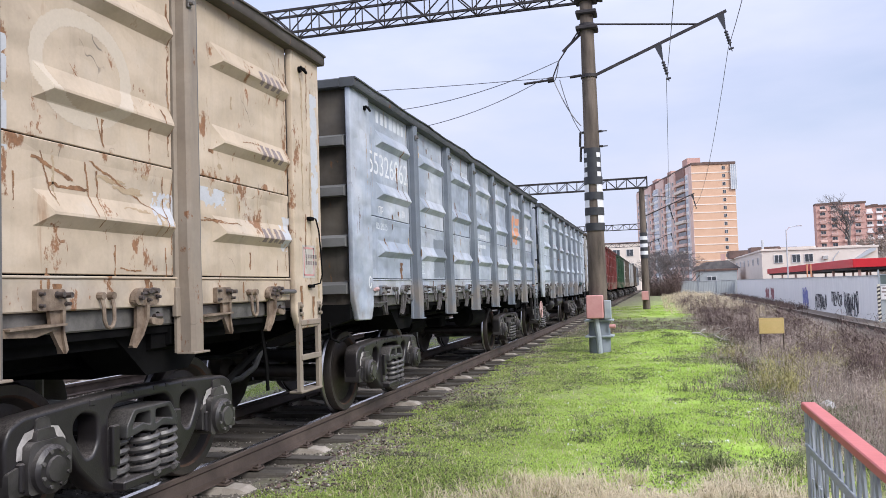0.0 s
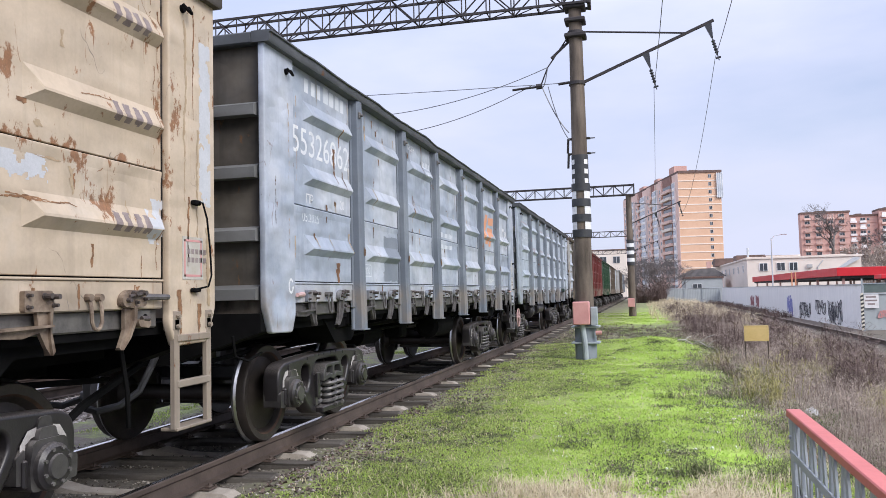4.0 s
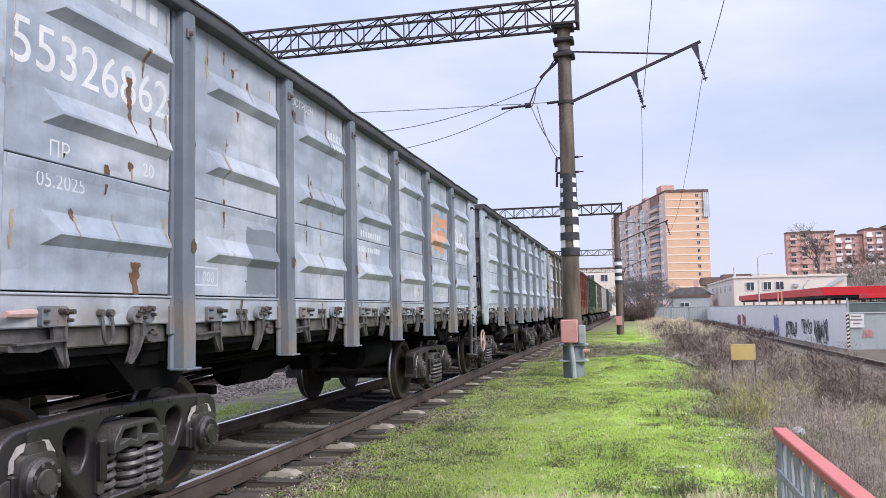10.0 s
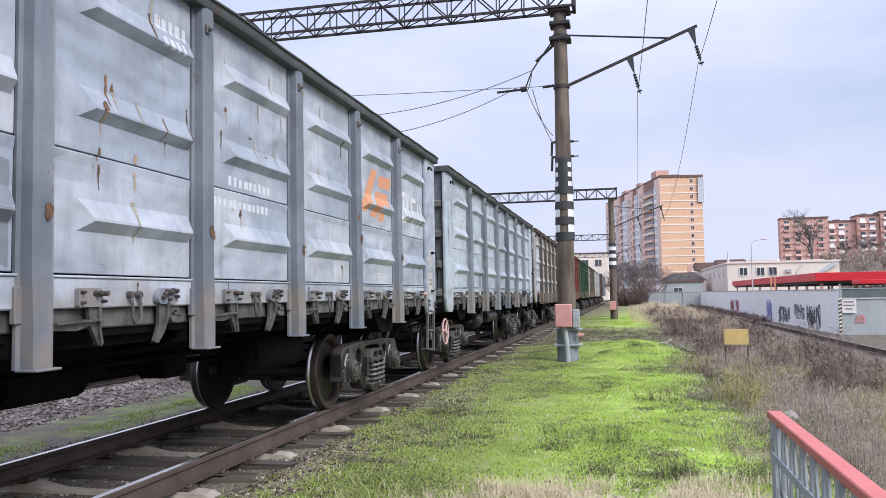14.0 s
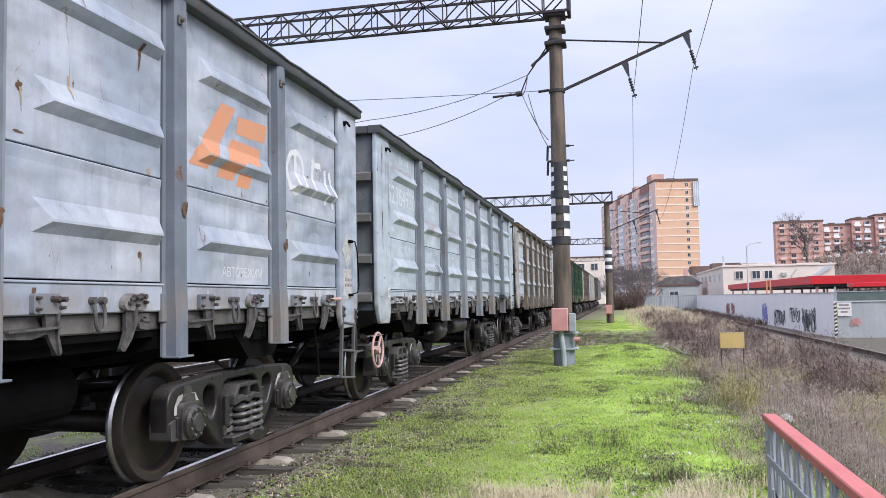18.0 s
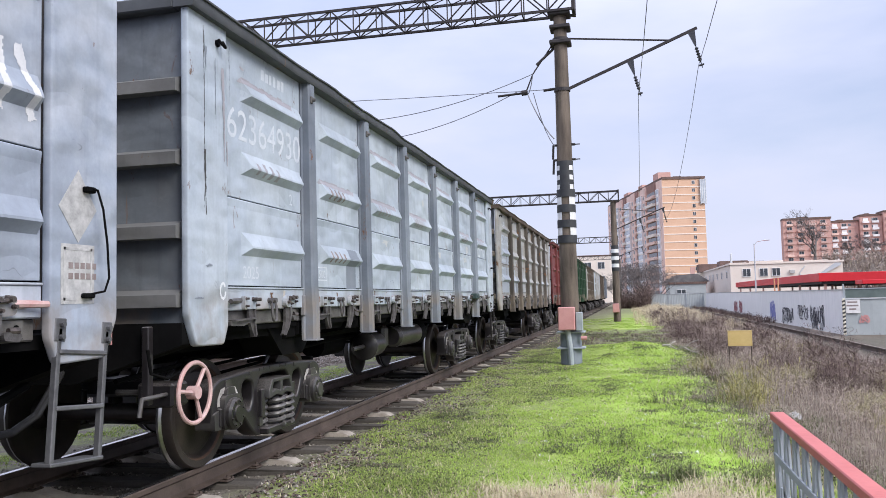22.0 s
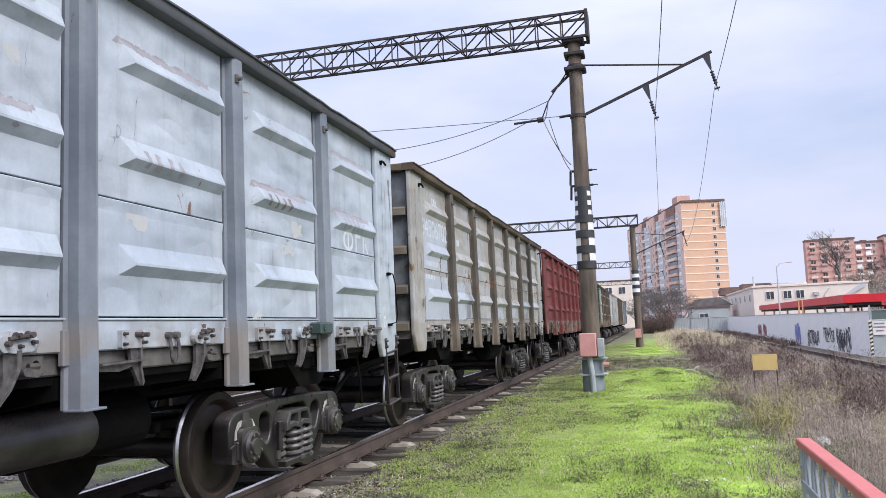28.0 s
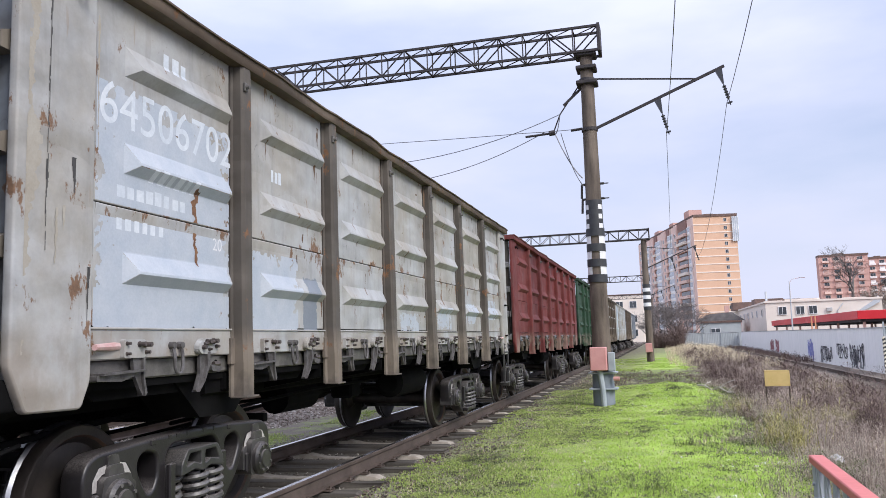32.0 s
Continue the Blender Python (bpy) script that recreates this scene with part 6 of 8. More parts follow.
painted("grey_patch", shabby, 1, [rect(0.3, 1.45, 0.6, 2.05)], M["greypatch"], "", 0.02, 0.04, 10)
painted("paint_run", shabby, 0, [streak(0.280, 2.275, 0.084, 0.550, 3)], M["rust"], "brown rust run", 0.012, 0.03, 11)
for k, panel in enumerate((3, 4, 5, 6)):
    painted("grey_patch", shabby, panel, [rect(-0.4, 1.5 + 0.1 * k, 0.4, 1.8 + 0.12 * k)], M["oldblue"], "", 0.03, 0.3, 12 + k)
# the cream wagon
for k, (panel, u, z, w, h) in enumerate([(5, -0.35, 2.08, 0.05, 0.28), (5, 0.0, 2.02, 0.04, 0.34), (5, 0.05, 2.42, 0.05, 0.16), (5, 0.3, 2.1, 0.3, 0.05), (5, -0.4, 1.52, 0.08, 0.18), (5, -0.62, 2.0, 0.04, 0.2),
                                         (5, 0.7, 2.6, 0.03, 0.5), (5, -0.25, 1.47, 0.04, 0.16), (6, 0.66, 2.7, 0.03, 0.6), (6, 0.5, 3.3, 0.04, 0.12), (6, -0.1, 2.12, 0.05, 0.1), (6, 0.1, 1.52, 0.07, 0.1),
                                         (5, 0.55, 1.9, 0.08, 0.16), (6, -0.5, 2.5, 0.09, 0.05), (5, -0.66, 3.2, 0.04, 0.25), (4, 0.3, 2.05, 0.06, 0.3), (4, -0.3, 2.6, 0.05, 0.2), (6, 0.68, 1.7, 0.03, 0.4)]):
    painted("rust_run", cream, panel, [streak(u, z, 0.45 * w, h, k) if h > w else blotch(u, z, w, h, k)], M["brightrust" if k % 3 else "tan"], "", 0.008, 0.02, 50 + k)
for k, (panel, u, z, w, h, mat) in enumerate([
        (5, 0.71, 2.75, 0.05, 0.75, "brightrust"), (5, 0.70, 3.25, 0.06, 0.35, "brightrust"), (5, 0.60, 2.62, 0.07, 0.10, "brightrust"), (5, 0.50, 2.42, 0.035, 0.22, "brightrust"), (5, 0.62, 2.02, 0.05, 0.42, "brightrust"), (5, 0.72, 1.95, 0.05, 0.5, "brightrust"),
        (5, 0.1, 2.14, 0.5, 0.07, "tan"), (5, -0.25, 2.06, 0.5, 0.06, "brightrust"), (5, 0.35, 1.98, 0.4, 0.05, "tan"), (5, 0.45, 2.2, 0.12, 0.06, "tan"), (6, -0.2, 2.92, 0.09, 0.10, "tan"), (6, -0.38, 2.40, 0.12, 0.07, "tan"),
        (6, -0.12, 2.12, 0.09, 0.16, "tan"), (6, 0.36, 2.0, 0.05, 0.12, "tan"), (6, 0.25, 2.30, 0.025, 0.22, "brightrust"), (6, 0.62, 3.35, 0.03, 0.3, "brightrust"), (6, 0.70, 3.0, 0.035, 0.8, "brightrust"), (6, -0.70, 2.05, 0.04, 0.35, "brightrust"),
        (6, -0.5, 1.98, 0.5, 0.035, "brightrust"), (6, -0.3, 2.22, 0.3, 0.03, "tan"), (6, 0.05, 1.70, 0.10, 0.14, "brightrust"), (6, 0.52, 1.62, 0.03, 0.2, "brightrust"), (5, 0.66, 1.66, 0.05, 0.2, "brightrust"), (5, 0.15, 1.66, 0.05, 0.2, "brightrust"), (6, 0.1, 3.28, 0.10, 0.03, "brightrust")]):
    painted("rust_run", cream, panel, [streak(u, z, 0.5 * w, h, 200 + k) if h > w else blotch(u, z, 0.75 * w, 0.6 * h, 200 + k)], M[mat], "", 0.008, 0.025, 120 + k)
for k, (u, z, w, h, mat) in enumerate([(0.93, 2.75, 0.035, 1.3, "tan"), (1.05, 3.1, 0.02, 0.8, "brightrust"), (1.10, 2.2, 0.03, 0.9, "tan"), (0.98, 1.9, 0.03, 0.5, "brightrust"), (1.22, 1.6, 0.06, 0.7, "tan"), (0.86, 1.35, 0.05, 0.3, "brightrust"), (1.1, 1.3, 0.06, 0.2, "brightrust")]):
    painted("rust_run", cream, 6, [streak(u, z, w, h, 240 + k)], M[mat], "", 0.01, 0.02, 60 + k, CORNER + 0.0005 * k, 9)
painted("blue_patch", cream, 6, [rect(1.12, 2.1, 1.27, 3.3)], M["washedblue"], "", 0.018, 0.08, 73, 0.056, 9)
painted("blue_patch", cream, 5, [rect(0.5, 1.9, 0.74, 2.12)], M["washedblue"], "old blue paint showing through", 0.018, 0.22, 70)
painted("blue_patch", cream, 6, [rect(-0.76, 2.08, -0.3, 2.29)], M["washedblue"], "", 0.018, 0.2, 71)
painted("blue_patch", cream, 6, [rect(0.55, 1.8, 0.76, 2.1)], M["washedblue"], "", 0.018, 0.2, 74)
painted("blue_patch", cream, 5, [rect(-0.77, 2.2, -0.66, 2.8)], M["washedblue"], "", 0.018, 0.06, 72)
for k, (panel, u0, z0, u1, z1, w) in enumerate([(5, -0.15, 2.27, 0.62, 1.95, 0.03), (5, -0.45, 2.26, -0.35, 1.98, 0.025), (5, -0.1, 2.22, -0.05, 1.9, 0.03), (5, 0.0, 2.5, 0.06, 2.33, 0.025), (5, -0.5, 2.2, -0.2, 2.1, 0.05),
                                               (5, 0.2, 1.62, 0.4, 1.6, 0.03), (6, 0.1, 2.2, 0.3, 2.34, 0.012), (6, -0.6, 2.0, -0.1, 1.97, 0.02), (6, 0.15, 1.98, 0.22, 2.14, 0.012), (6, 0.42, 3.5, 0.66, 3.25, 0.012), (6, -0.1, 2.63, 0.2, 2.66, 0.016)]):
    n = Vector((z0 - z1, u1 - u0)).normalized() * w * 0.22
    rng = random.Random(600 + k)
    near = [(u0 + (u1 - u0) * i / 9, z0 + (z1 - z0) * i / 9, rng.uniform(0.3, 1.3), rng.uniform(0.3, 1.3)) for i in range(10)]
    line = [(u + n.x * a, z + n.y * a) for u, z, a, b in near] + [(u - n.x * b, z - n.y * b) for u, z, a, b in near[::-1]]
    painted("rust_run", cream, panel, [line], M["brightrust"], "", 0.004, 0.012, 150 + k)
painted("faint_ring", cream, 5, ring(-0.1, 2.75, 0.42, 0.34, 0.1), M["lightcream"], "faint pale painted ring", 0.016)
bars(cream, 5, -0.15, 1.45, 0.6, 0.09, 6, "lightcream", 18)
for panel, n in ((6, 1), (6, 0), (6, 2)):
    painted("grey_stripes", cream, panel, [rect(0.2 + 0.1 * i, RIB_Z[n] + 0.03, 0.26 + 0.1 * i, RIB_Z[n] + 0.15) for i in range(4)], M["stripe"], "", 0.012, 0.02, n)


def placard(wagon, y, z, w, h, border, paint_name="paper"):
    s = Shape()
    s.box((1.504, y - w / 2, z - h / 2), (1.508, y + w / 2, z + h / 2))
    board = part("placard", s, M[paint_name], wagon, "worn painted notice on the corner plate")
    s = Shape()
    for a, c in (((-w / 2 + 0.02, -h / 2 + 0.02), (w / 2 - 0.02, -h / 2 + 0.035)), ((-w / 2 + 0.02, h / 2 - 0.035), (w / 2 - 0.02, h / 2 - 0.02)), ((-w / 2 + 0.02, -h / 2 + 0.02), (-w / 2 + 0.035, h / 2 - 0.02)),
                 ((w / 2 - 0.035, -h / 2 + 0.02), (w / 2 - 0.02, h / 2 - 0.02))):
        s.box((1.508, y + a[0], z + a[1]), (1.5095, y + c[0], z + c[1]))
    part("border", s, M[border], board)
    s = Shape()
    for i in range(2):
        for k in range(5):
            s.box((1.508, y - w / 2 + 0.06 + k * 0.05, z + 0.03 - 0.06 * i), (1.5095, y - w / 2 + 0.095 + k * 0.05, z + 0.065 - 0.06 * i))
    tagged(part("worn_text", s, M["stripe"], board), kind="stuff")


placard(cream, END - 0.30, 1.72, 0.26, 0.30, "pink", "ochrewash")
placard(blue, END - 0.36, 1.62, 0.28, 0.34, "paper")
s = Shape()
s.prism([(END - 0.36 - 0.16, 2.0), (END - 0.36, 1.80), (END - 0.36 + 0.16, 2.0), (END - 0.36, 2.22)], 0, 1.504, 1.508)
part("diamond_plate", s, M["paper"], blue, "worn white diamond notice")
for wagon, panel, u in ((blue, 0, -0.91), (pale, 0, -0.90), (pale, 6, 0.90)):
    painted("round_mark", wagon, panel, ring(u, 1.53, 0.05, 0.07, 0.02)[2:], M["wornchalk"], "white painted ring mark", 0.006, 0.004, 3, CORNER, 9)
s = Shape()
s.cyl((0.85, -0.86, 0.78), (0.85, -0.80, 0.78), 0.12, 0.2, n=18)
s.cyl((0.85, -0.80, 0.78), (0.85, -0.72, 0.78), 0.2, n=18)
s.cyl((0.85, -0.72, 0.78), (0.85, -0.28, 0.79), 0.17, n=18)
s.cyl((0.85, -1.3, 0.77), (0.85, -0.86, 0.78), 0.03, n=8)
s.box((0.72, -0.28, 0.72), (0.98, -0.02, 1.05), 0.04)
part("brake_cylinder", s.data("brake_cylinder", True), M["bogie"], pale, "dusty black brake cylinder under the floor")
s = Shape()
for a, b, r, q in ((0.3, 0.36, 0.13, 0.17), (0.36, 1.55, 0.17, 0.17), (1.55, 1.6, 0.17, 0.12)):
    s.cyl((0.92, a, 0.86), (0.92, b, 0.86), r, q, n=18)
part("air_reservoir", s.data("air_reservoir", True), M["bogie"], pale, "dusty black air reservoir under the floor")
part("handwheel", P["handwheel"], M["pinkwheel"], pale, "faded red spoked handbrake wheel", pose(1.42, -END + 0.22, 0.78))
part("brake_spindle", P["crank"], M["bogie"], pale, "", pose(1.36, -END + 0.22, 0.78))
for wagon, y, z, text in ((shabby, -END + 0.065, 1.62, "\u0422\u0420 0562"), (shabby, -END + 0.065, 1.44, "3 09 23")):
    lettering("end_stencil", text, 0.13, M["railgrey"], wagon, pose(0.72, y, z, 90, 0, 0))
for wagon in (cream, blue, pale, shabby):
    for e in (-1, 1):
        s = Shape()
        s.cyl((1.44, e * (SEAM - 0.02) - 0.28 * (1 if e > 0 else -1), 1.455), (1.51, e * (SEAM - 0.02), 1.45), 0.026, 0.018, 8)
        part("lock_lever", s, M["pinkwheel" if wagon in (blue, shabby) else "fitting"], wagon)
s = Shape()
s.box((1.47, 3.99, 1.415), (1.60, 4.27, 1.53), 0.015)
s.cyl((1.595, 4.06, 1.472), (1.612, 4.06, 1.472), 0.026, n=10)
part("tag_box", s, M["tealbox"], pale, "grey-green metal box on the sill")
for wagon in (cream, blue, pale, shabby):
    s = Shape()
    s.box((0.78, -END - 0.005, 1.15), (0.88, -END + 0.01, 1.25), 0.004)
    part("end_plate", s, M["pink"], wagon, "small red plate on the headstock")
    s = Shape()
    for i in range(4):
        s.box((0.2 + i * 0.09, -END - 0.004, 1.17), (0.26 + i * 0.09, -END + 0.005, 1.24))
        s.box((0.2 + i * 0.09, -END - 0.004, 1.06), (0.26 + i * 0.09, -END + 0.005, 1.13))
    part("end_marking", s, M["greypatch"], wagon)
    s = Shape()
    s.tube([(1.30, -END + 0.3, 0.95), (1.30, -END + 0.05, 0.9), (1.28, -END - 0.12, 0.95), (1.28, -END - 0.16, 1.12)], 0.012, 6)
    part("release_lever", s, M["underframe"], wagon)
    s = Shape()
    s.tube([(0.9, END - 0.05, 0.95), (1.0, END - 0.8, 0.75), (1.02, END - 1.2, 0.55)], 0.03, 6)
    s.tube([(1.25, END - 0.75, 1.15), (1.28, END - 0.72, 0.85), (1.28, END - 0.70, 0.6)], 0.016, 6)
    part("brake_rod", s, M["underframe"], wagon)


# ---- line equipment ----
def ring_band(r0, r1, z0, z1, n=20, a0=0.0, a1=2 * math.pi):
    s = Shape()
    full = abs(a1 - a0 - 2 * math.pi) < 1e-6
    k = n if full else n + 1
    for z in (z0, z1):
        for i in range(k):
            a = a0 + (a1 - a0) * i / n
            r = r0 if z == z0 else r1
            s.v.append((r * math.cos(a), r * math.sin(a), z))
    for i in range(n):
        j = (i + 1) % k
        s.f.append((i, j, k + j, k + i))
        s.m.append(0)
    return s.data("painted_band", True)


def insulator_mesh():
    s = Shape()
    s.prism([(-0.09, 0.0), (0.09, 0.0), (0.02, -0.38), (-0.02, -0.38)], 1, -0.03, 0.03)
    prof = [(0.0, -0.4)]
    for i in range(5):
        z = -0.44 - 0.07 * i
        prof += [(0.03, z), (0.05, z - 0.02), (0.05, z - 0.03), (0.03, z - 0.045)]
    prof.append((0.0, -0.84))
    s.lathe(prof, 2, 12)
    s.cyl((0, 0, -0.38), (0, 0, -0.95), 0.012, n=6)
    s.box((-0.06, -0.03, -0.90), (0.06, 0.03, -0.86), 0.01)
    return s.data("insulator")


INSULATOR = insulator_mesh()


def truss_mesh(length, h=0.62, w=0.5, step=0.62, c=0.029):
    s = Shape()
    for y in (-w / 2, w / 2):
        for z in (0, h):
            s.box((-length, y - c, z - c), (0, y + c, z + c))
    n = int(length / step)
    for i in range(n + 1):
        x = -i * length / n
        for y in (-w / 2, w / 2):
            s.cyl((x, y, 0), (x, y, h), 0.018, n=5)
            if i < n:
                x2 = -(i + 1) * length / n
                s.cyl((x if i % 2 else x2, y, 0), (x2 if i % 2 else x, y, h), 0.02, n=5)
        for z in (0, h):
            s.cyl((x, -w / 2, z), (x, w / 2, z), 0.016, n=5)
            if i < n:
                s.cyl((x, -w / 2, z), (-(i + 1) * length / n, w / 2, z), 0.014, n=5)
    s.box((-0.04, -w / 2 - 0.04, -0.04), (0.04, w / 2 + 0.04, h + 0.06), 0.01)
    return s.data("lattice_beam")


def make_pole(x, y, z0, top, r0, r1, label, beam_z, beam_len, arm, bands, box_z, detailed):
    pole = thing("catenary_pole", label, "railway pole", pose(x, y, z0), "poles along the line")
    h = top - z0
    s = Shape()
    prof = [(r0 + (r1 - r0) * i / 12, -0.3 + (h + 0.3) * i / 12) for i in range(13)] + [(0.0, h)]
    s.lathe(prof, 2, 24)
    part("shaft", s.data("shaft", True), M["poleconcrete"], pole, "tapered stained concrete shaft")
    beam = part("lattice_beam", truss_mesh(beam_len), M["lattice"], pole, "dark steel lattice beam over the tracks", pose(0.35, 0, beam_z - z0))
    if detailed:
        for z, rr in ((h - 0.08, 0.26), (h - 0.42, 0.25), (h - 0.80, 0.26)):
            c = Shape()
            c.box((-rr, -0.24, z - 0.05), (rr, 0.24, z + 0.05), 0.02)
            part("collar", c, M["lattice"], pole)
    ax, az, tip_x, tip_z = arm
    d = Vector((tip_x - ax, 0, tip_z - az))
    a = Shape()
    a.tube([(ax - x, 0, az - z0), (tip_x - x, 0, tip_z - z0)], 0.045, 4)
    part("bracket_arm", a, M["lattice"], pole, "slanting steel bracket arm")
    t = Shape()
    p = Vector((ax, 0, az)) + d * 0.80
    t.tube([(0.1, 0, p.z + 0.30 - z0), (p.x - x, 0, p.z - z0)], 0.022, 6)
    part("tie_rod", t, M["lattice"], pole)
    for k in (0.487, 0.955):
        q = Vector((ax, 0, az)) + d * k
        part("insulator", INSULATOR, M["porcelain"], pole, "", pose(q.x - x, 0, q.z - z0, 0, -14, 0))
    z, n = bands[0] - z0, bands[2]
    step = (bands[1] - bands[0]) / n
    for i in range(n):
        wide = 0.03 if i < 7 else 0.012
        st = step * (1.2 if i < 7 else 0.75)
        ra, rb = (r0 + (r1 - r0) * (z + 0.3) / (h + 0.3) + wide, r0 + (r1 - r0) * (z + st + 0.3) / (h + 0.3) + wide)
        if i % 2 == 0 or (detailed and i >= 7):
            part("painted_band", ring_band(ra, rb, z, z + st), M["black"], pole, "black painted band")
        if i % 2 and detailed:
            for a0, a1 in ((2.5, 4.25), (5.15, 6.9)) if i < 7 else ((3.5, 4.1), (5.3, 5.9)):
                part("painted_band", ring_band(ra - 0.01 if i < 7 else ra + 0.003, rb - 0.01 if i < 7 else rb + 0.003, z, z + st, 8, a0, a1), M["white"], pole, "white painted band")
        elif i % 2:
            part("painted_band", ring_band(ra, rb, z, z + st), M["white"], pole, "white painted band")
        z += st
    b = Shape()
    w = r0 + 0.02
    b.box((-w, -w - 0.22, box_z - z0), (w * 0.55, -w + 0.02, box_z + 0.55 - z0), 0.02)
    part("relay_box", b, M["pink"], pole, "faded red steel box")
    if detailed:
        g = Shape()
        g.box((w * 0.6, -w - 0.12, box_z - z0 - 0.02), (w + 0.06, -w + 0.06, box_z + 0.42 - z0), 0.015)
        part("grey_box", g, M["railgrey"], pole)
        c = Shape()
        c.tube([(0.02, -w - 0.06, 0.0 - 0.1), (0.0, -w - 0.05, 0.4), (-0.05, -w - 0.02, box_z - z0)], 0.065, 10)
        part("cable_guard", c, M["railgrey"], pole, "pale steel cable guard at the foot")
        k = Shape()
        k.lathe([(r0 + 0.02, -0.1), (r0 + 0.025, 0.35), (r0 + 0.015, 0.78), (r0 - 0.01, 0.8)], 2, 20)
        part("foot_casing", k.data("foot_casing", True), M["postgrey"], pole, "grey metal-bound casing round the foot")
        for zz in (0.36, 0.74):
            e = Shape()
            e.box((-w - 0.07, -w - 0.03, zz), (w + 0.09, w + 0.05, zz + 0.04), 0.008)
            part("foot_clamp", e, M["railgrey"], pole)
        e = Shape()
        e.cyl((w, -w + 0.02, 0.62), (w + 0.14, -w + 0.02, 0.62), 0.05, n=12)
        part("red_cap", e, M["pink"], pole)
        for zz, dy in ((5.35, -0.05), (4.98, 0.0)):
            e = Shape()
            e.box((-0.27, -0.06, zz - 0.02), (0.27, 0.06, zz + 0.02), 0.006)
            e.cyl((0.2, 0, zz), (0.38, 0, zz), 0.014, n=6)
            e.tube([(-0.26, -0.03, zz), (-0.28, -0.03, zz - 0.35)], 0.03, 6)
            part("cable_bracket", e, M["lattice"], pole)
        for z in (6.72, 7.98):
            e = Shape()
            e.lathe([(0.19, -0.04), (0.20, -0.04), (0.20, 0.04), (0.19, 0.04)], 2, 20)
            part("steel_band", e.data("steel_band"), M["lattice"], pole, "", pose(0, 0, z))
    return pole


make_pole(3.16, 19.4, -0.2, 8.5, 0.235, 0.155, "tall concrete pole with black and white bands and a red box", 8.47, 12.0, (3.31, 6.54, 6.40, 7.76), (2.72, 4.75, 13), 0.62, True)
make_pole(3.80, 51.0, -0.25, 7.45, 0.24, 0.17, "concrete pole with banded paint farther along the line", 7.42, 12.5, (3.95, 5.6, 6.96, 6.86), (2.95, 4.3, 7), 0.35, False)
make_pole(3.2, 92.0, -0.25, 7.6, 0.24, 0.17, "distant concrete pole of the line", 7.5, 12.0, (3.3, 5.7, 6.3, 6.9), (2.95, 4.3, 7), 0.4, False)
make_pole(3.2, 136.0, -0.25, 7.6, 0.24, 0.17, "distant concrete pole of the line", 7.5, 12.0, (3.3, 5.7, 6.3, 6.9), (2.95, 4.3, 7), 0.4, False)


def make_wire(label, pts, r=0.009, sag=0.25):
    s = Shape()
    line = []
    for a, b in zip(pts, pts[1:]):
        a, b = Vector(a), Vector(b)
        for i in range(12):
            u = i / 12
            p = a.lerp(b, u)
            p.z -= 4 * sag * u * (1 - u)
            line.append(p)
    line.append(Vector(pts[-1]))
    s.tube(line, r, 4)
    ob = new("overhead_wire", s.data("overhead_wire"))
    dressed(ob, [M["wire"]])
    tagged(ob, label, "wire", "wires of the line")


make_wire("thin wire strung between the bracket arms", [(5.02, -14, 6.3), (4.98, 19.4, 6.24), (5.36, 51, 5.9), (5.0, 92, 6.0)], 0.008, 0.9)
make_wire("thin wire strung between the outer ends of the arms", [(5.3, -14, 6.9), (6.40, 19.4, 6.84), (6.9, 51, 6.1), (6.2, 92, 6.2)], 0.008, 0.9)
make_wire("taut wire from the pole across the train", [(2.98, 19.4, 6.57), (1.55, 19.4, 6.60), (-1.95, 19.4, 6.69), (-9, 19.4, 6.86)], 0.010, 0.01)
make_wire("slack wire from the pole across the train", [(2.45, 19.35, 6.98), (-1.72, 19.4, 6.14), (-9, 19.4, 6.0)], 0.011, 0.17)
make_wire("slack wire from the pole across the train", [(2.05, 19.4, 6.58), (-0.92, 19.4, 5.67), (-8.5, 19.4, 5.0)], 0.011, 0.12)
make_wire("slack cable loop beside the pole", [(2.45, 19.35, 6.98), (2.3, 19.4, 6.5), (2.93, 19.3, 5.3)], 0.014, 0.12)
make_wire("slack cable loop beside the pole", [(2.45, 19.35, 6.5), (2.95, 19.3, 5.1)], 0.014, 0.2)


def make_stay():
    s = Shape()
    s.tube([(3.0, 19.4, 7.75), (2.45, 19.36, 6.98), (2.25, 19.4, 6.52)], 0.018, 5)
    s.tube([(3.0, 19.4, 7.6), (2.55, 19.36, 7.2)], 0.035, 5)
    s.cyl((1.55, 19.4, 6.50), (2.2, 19.4, 6.53), 0.03, n=8)
    s.cyl((2.15, 19.4, 6.53), (2.3, 19.4, 6.54), 0.07, n=8)
    s.cyl((2.7, 19.4, 6.55), (2.98, 19.4, 6.57), 0.035, n=8)
    ob = new("wire_stay", s.data("wire_stay"))
    dressed(ob, [M["lattice"]])
    tagged(ob, "dark steel stay and strain insulator tied to the pole", "insulator")


make_stay()


# ---- the yellow board and the railing ----
def make_sign():
    sign = thing("ground_sign", "faded yellow metal board on two short legs in dry weeds", "sign", pose(6.98, 19.0, ground_height(6.98, 19)))
    s = Shape()
    s.box((-0.26, -0.012, 0.47), (0.26, 0.012, 0.82), 0.004)
    part("board", s, M["yellow"], sign)
    for x in (-0.24, 0.24):
        s = Shape()
        s.box((x - 0.012, 0.012, -0.1), (x + 0.012, 0.036, 0.82), 0.003)
        part("leg", s, M["darkbrown"], sign)


make_sign()


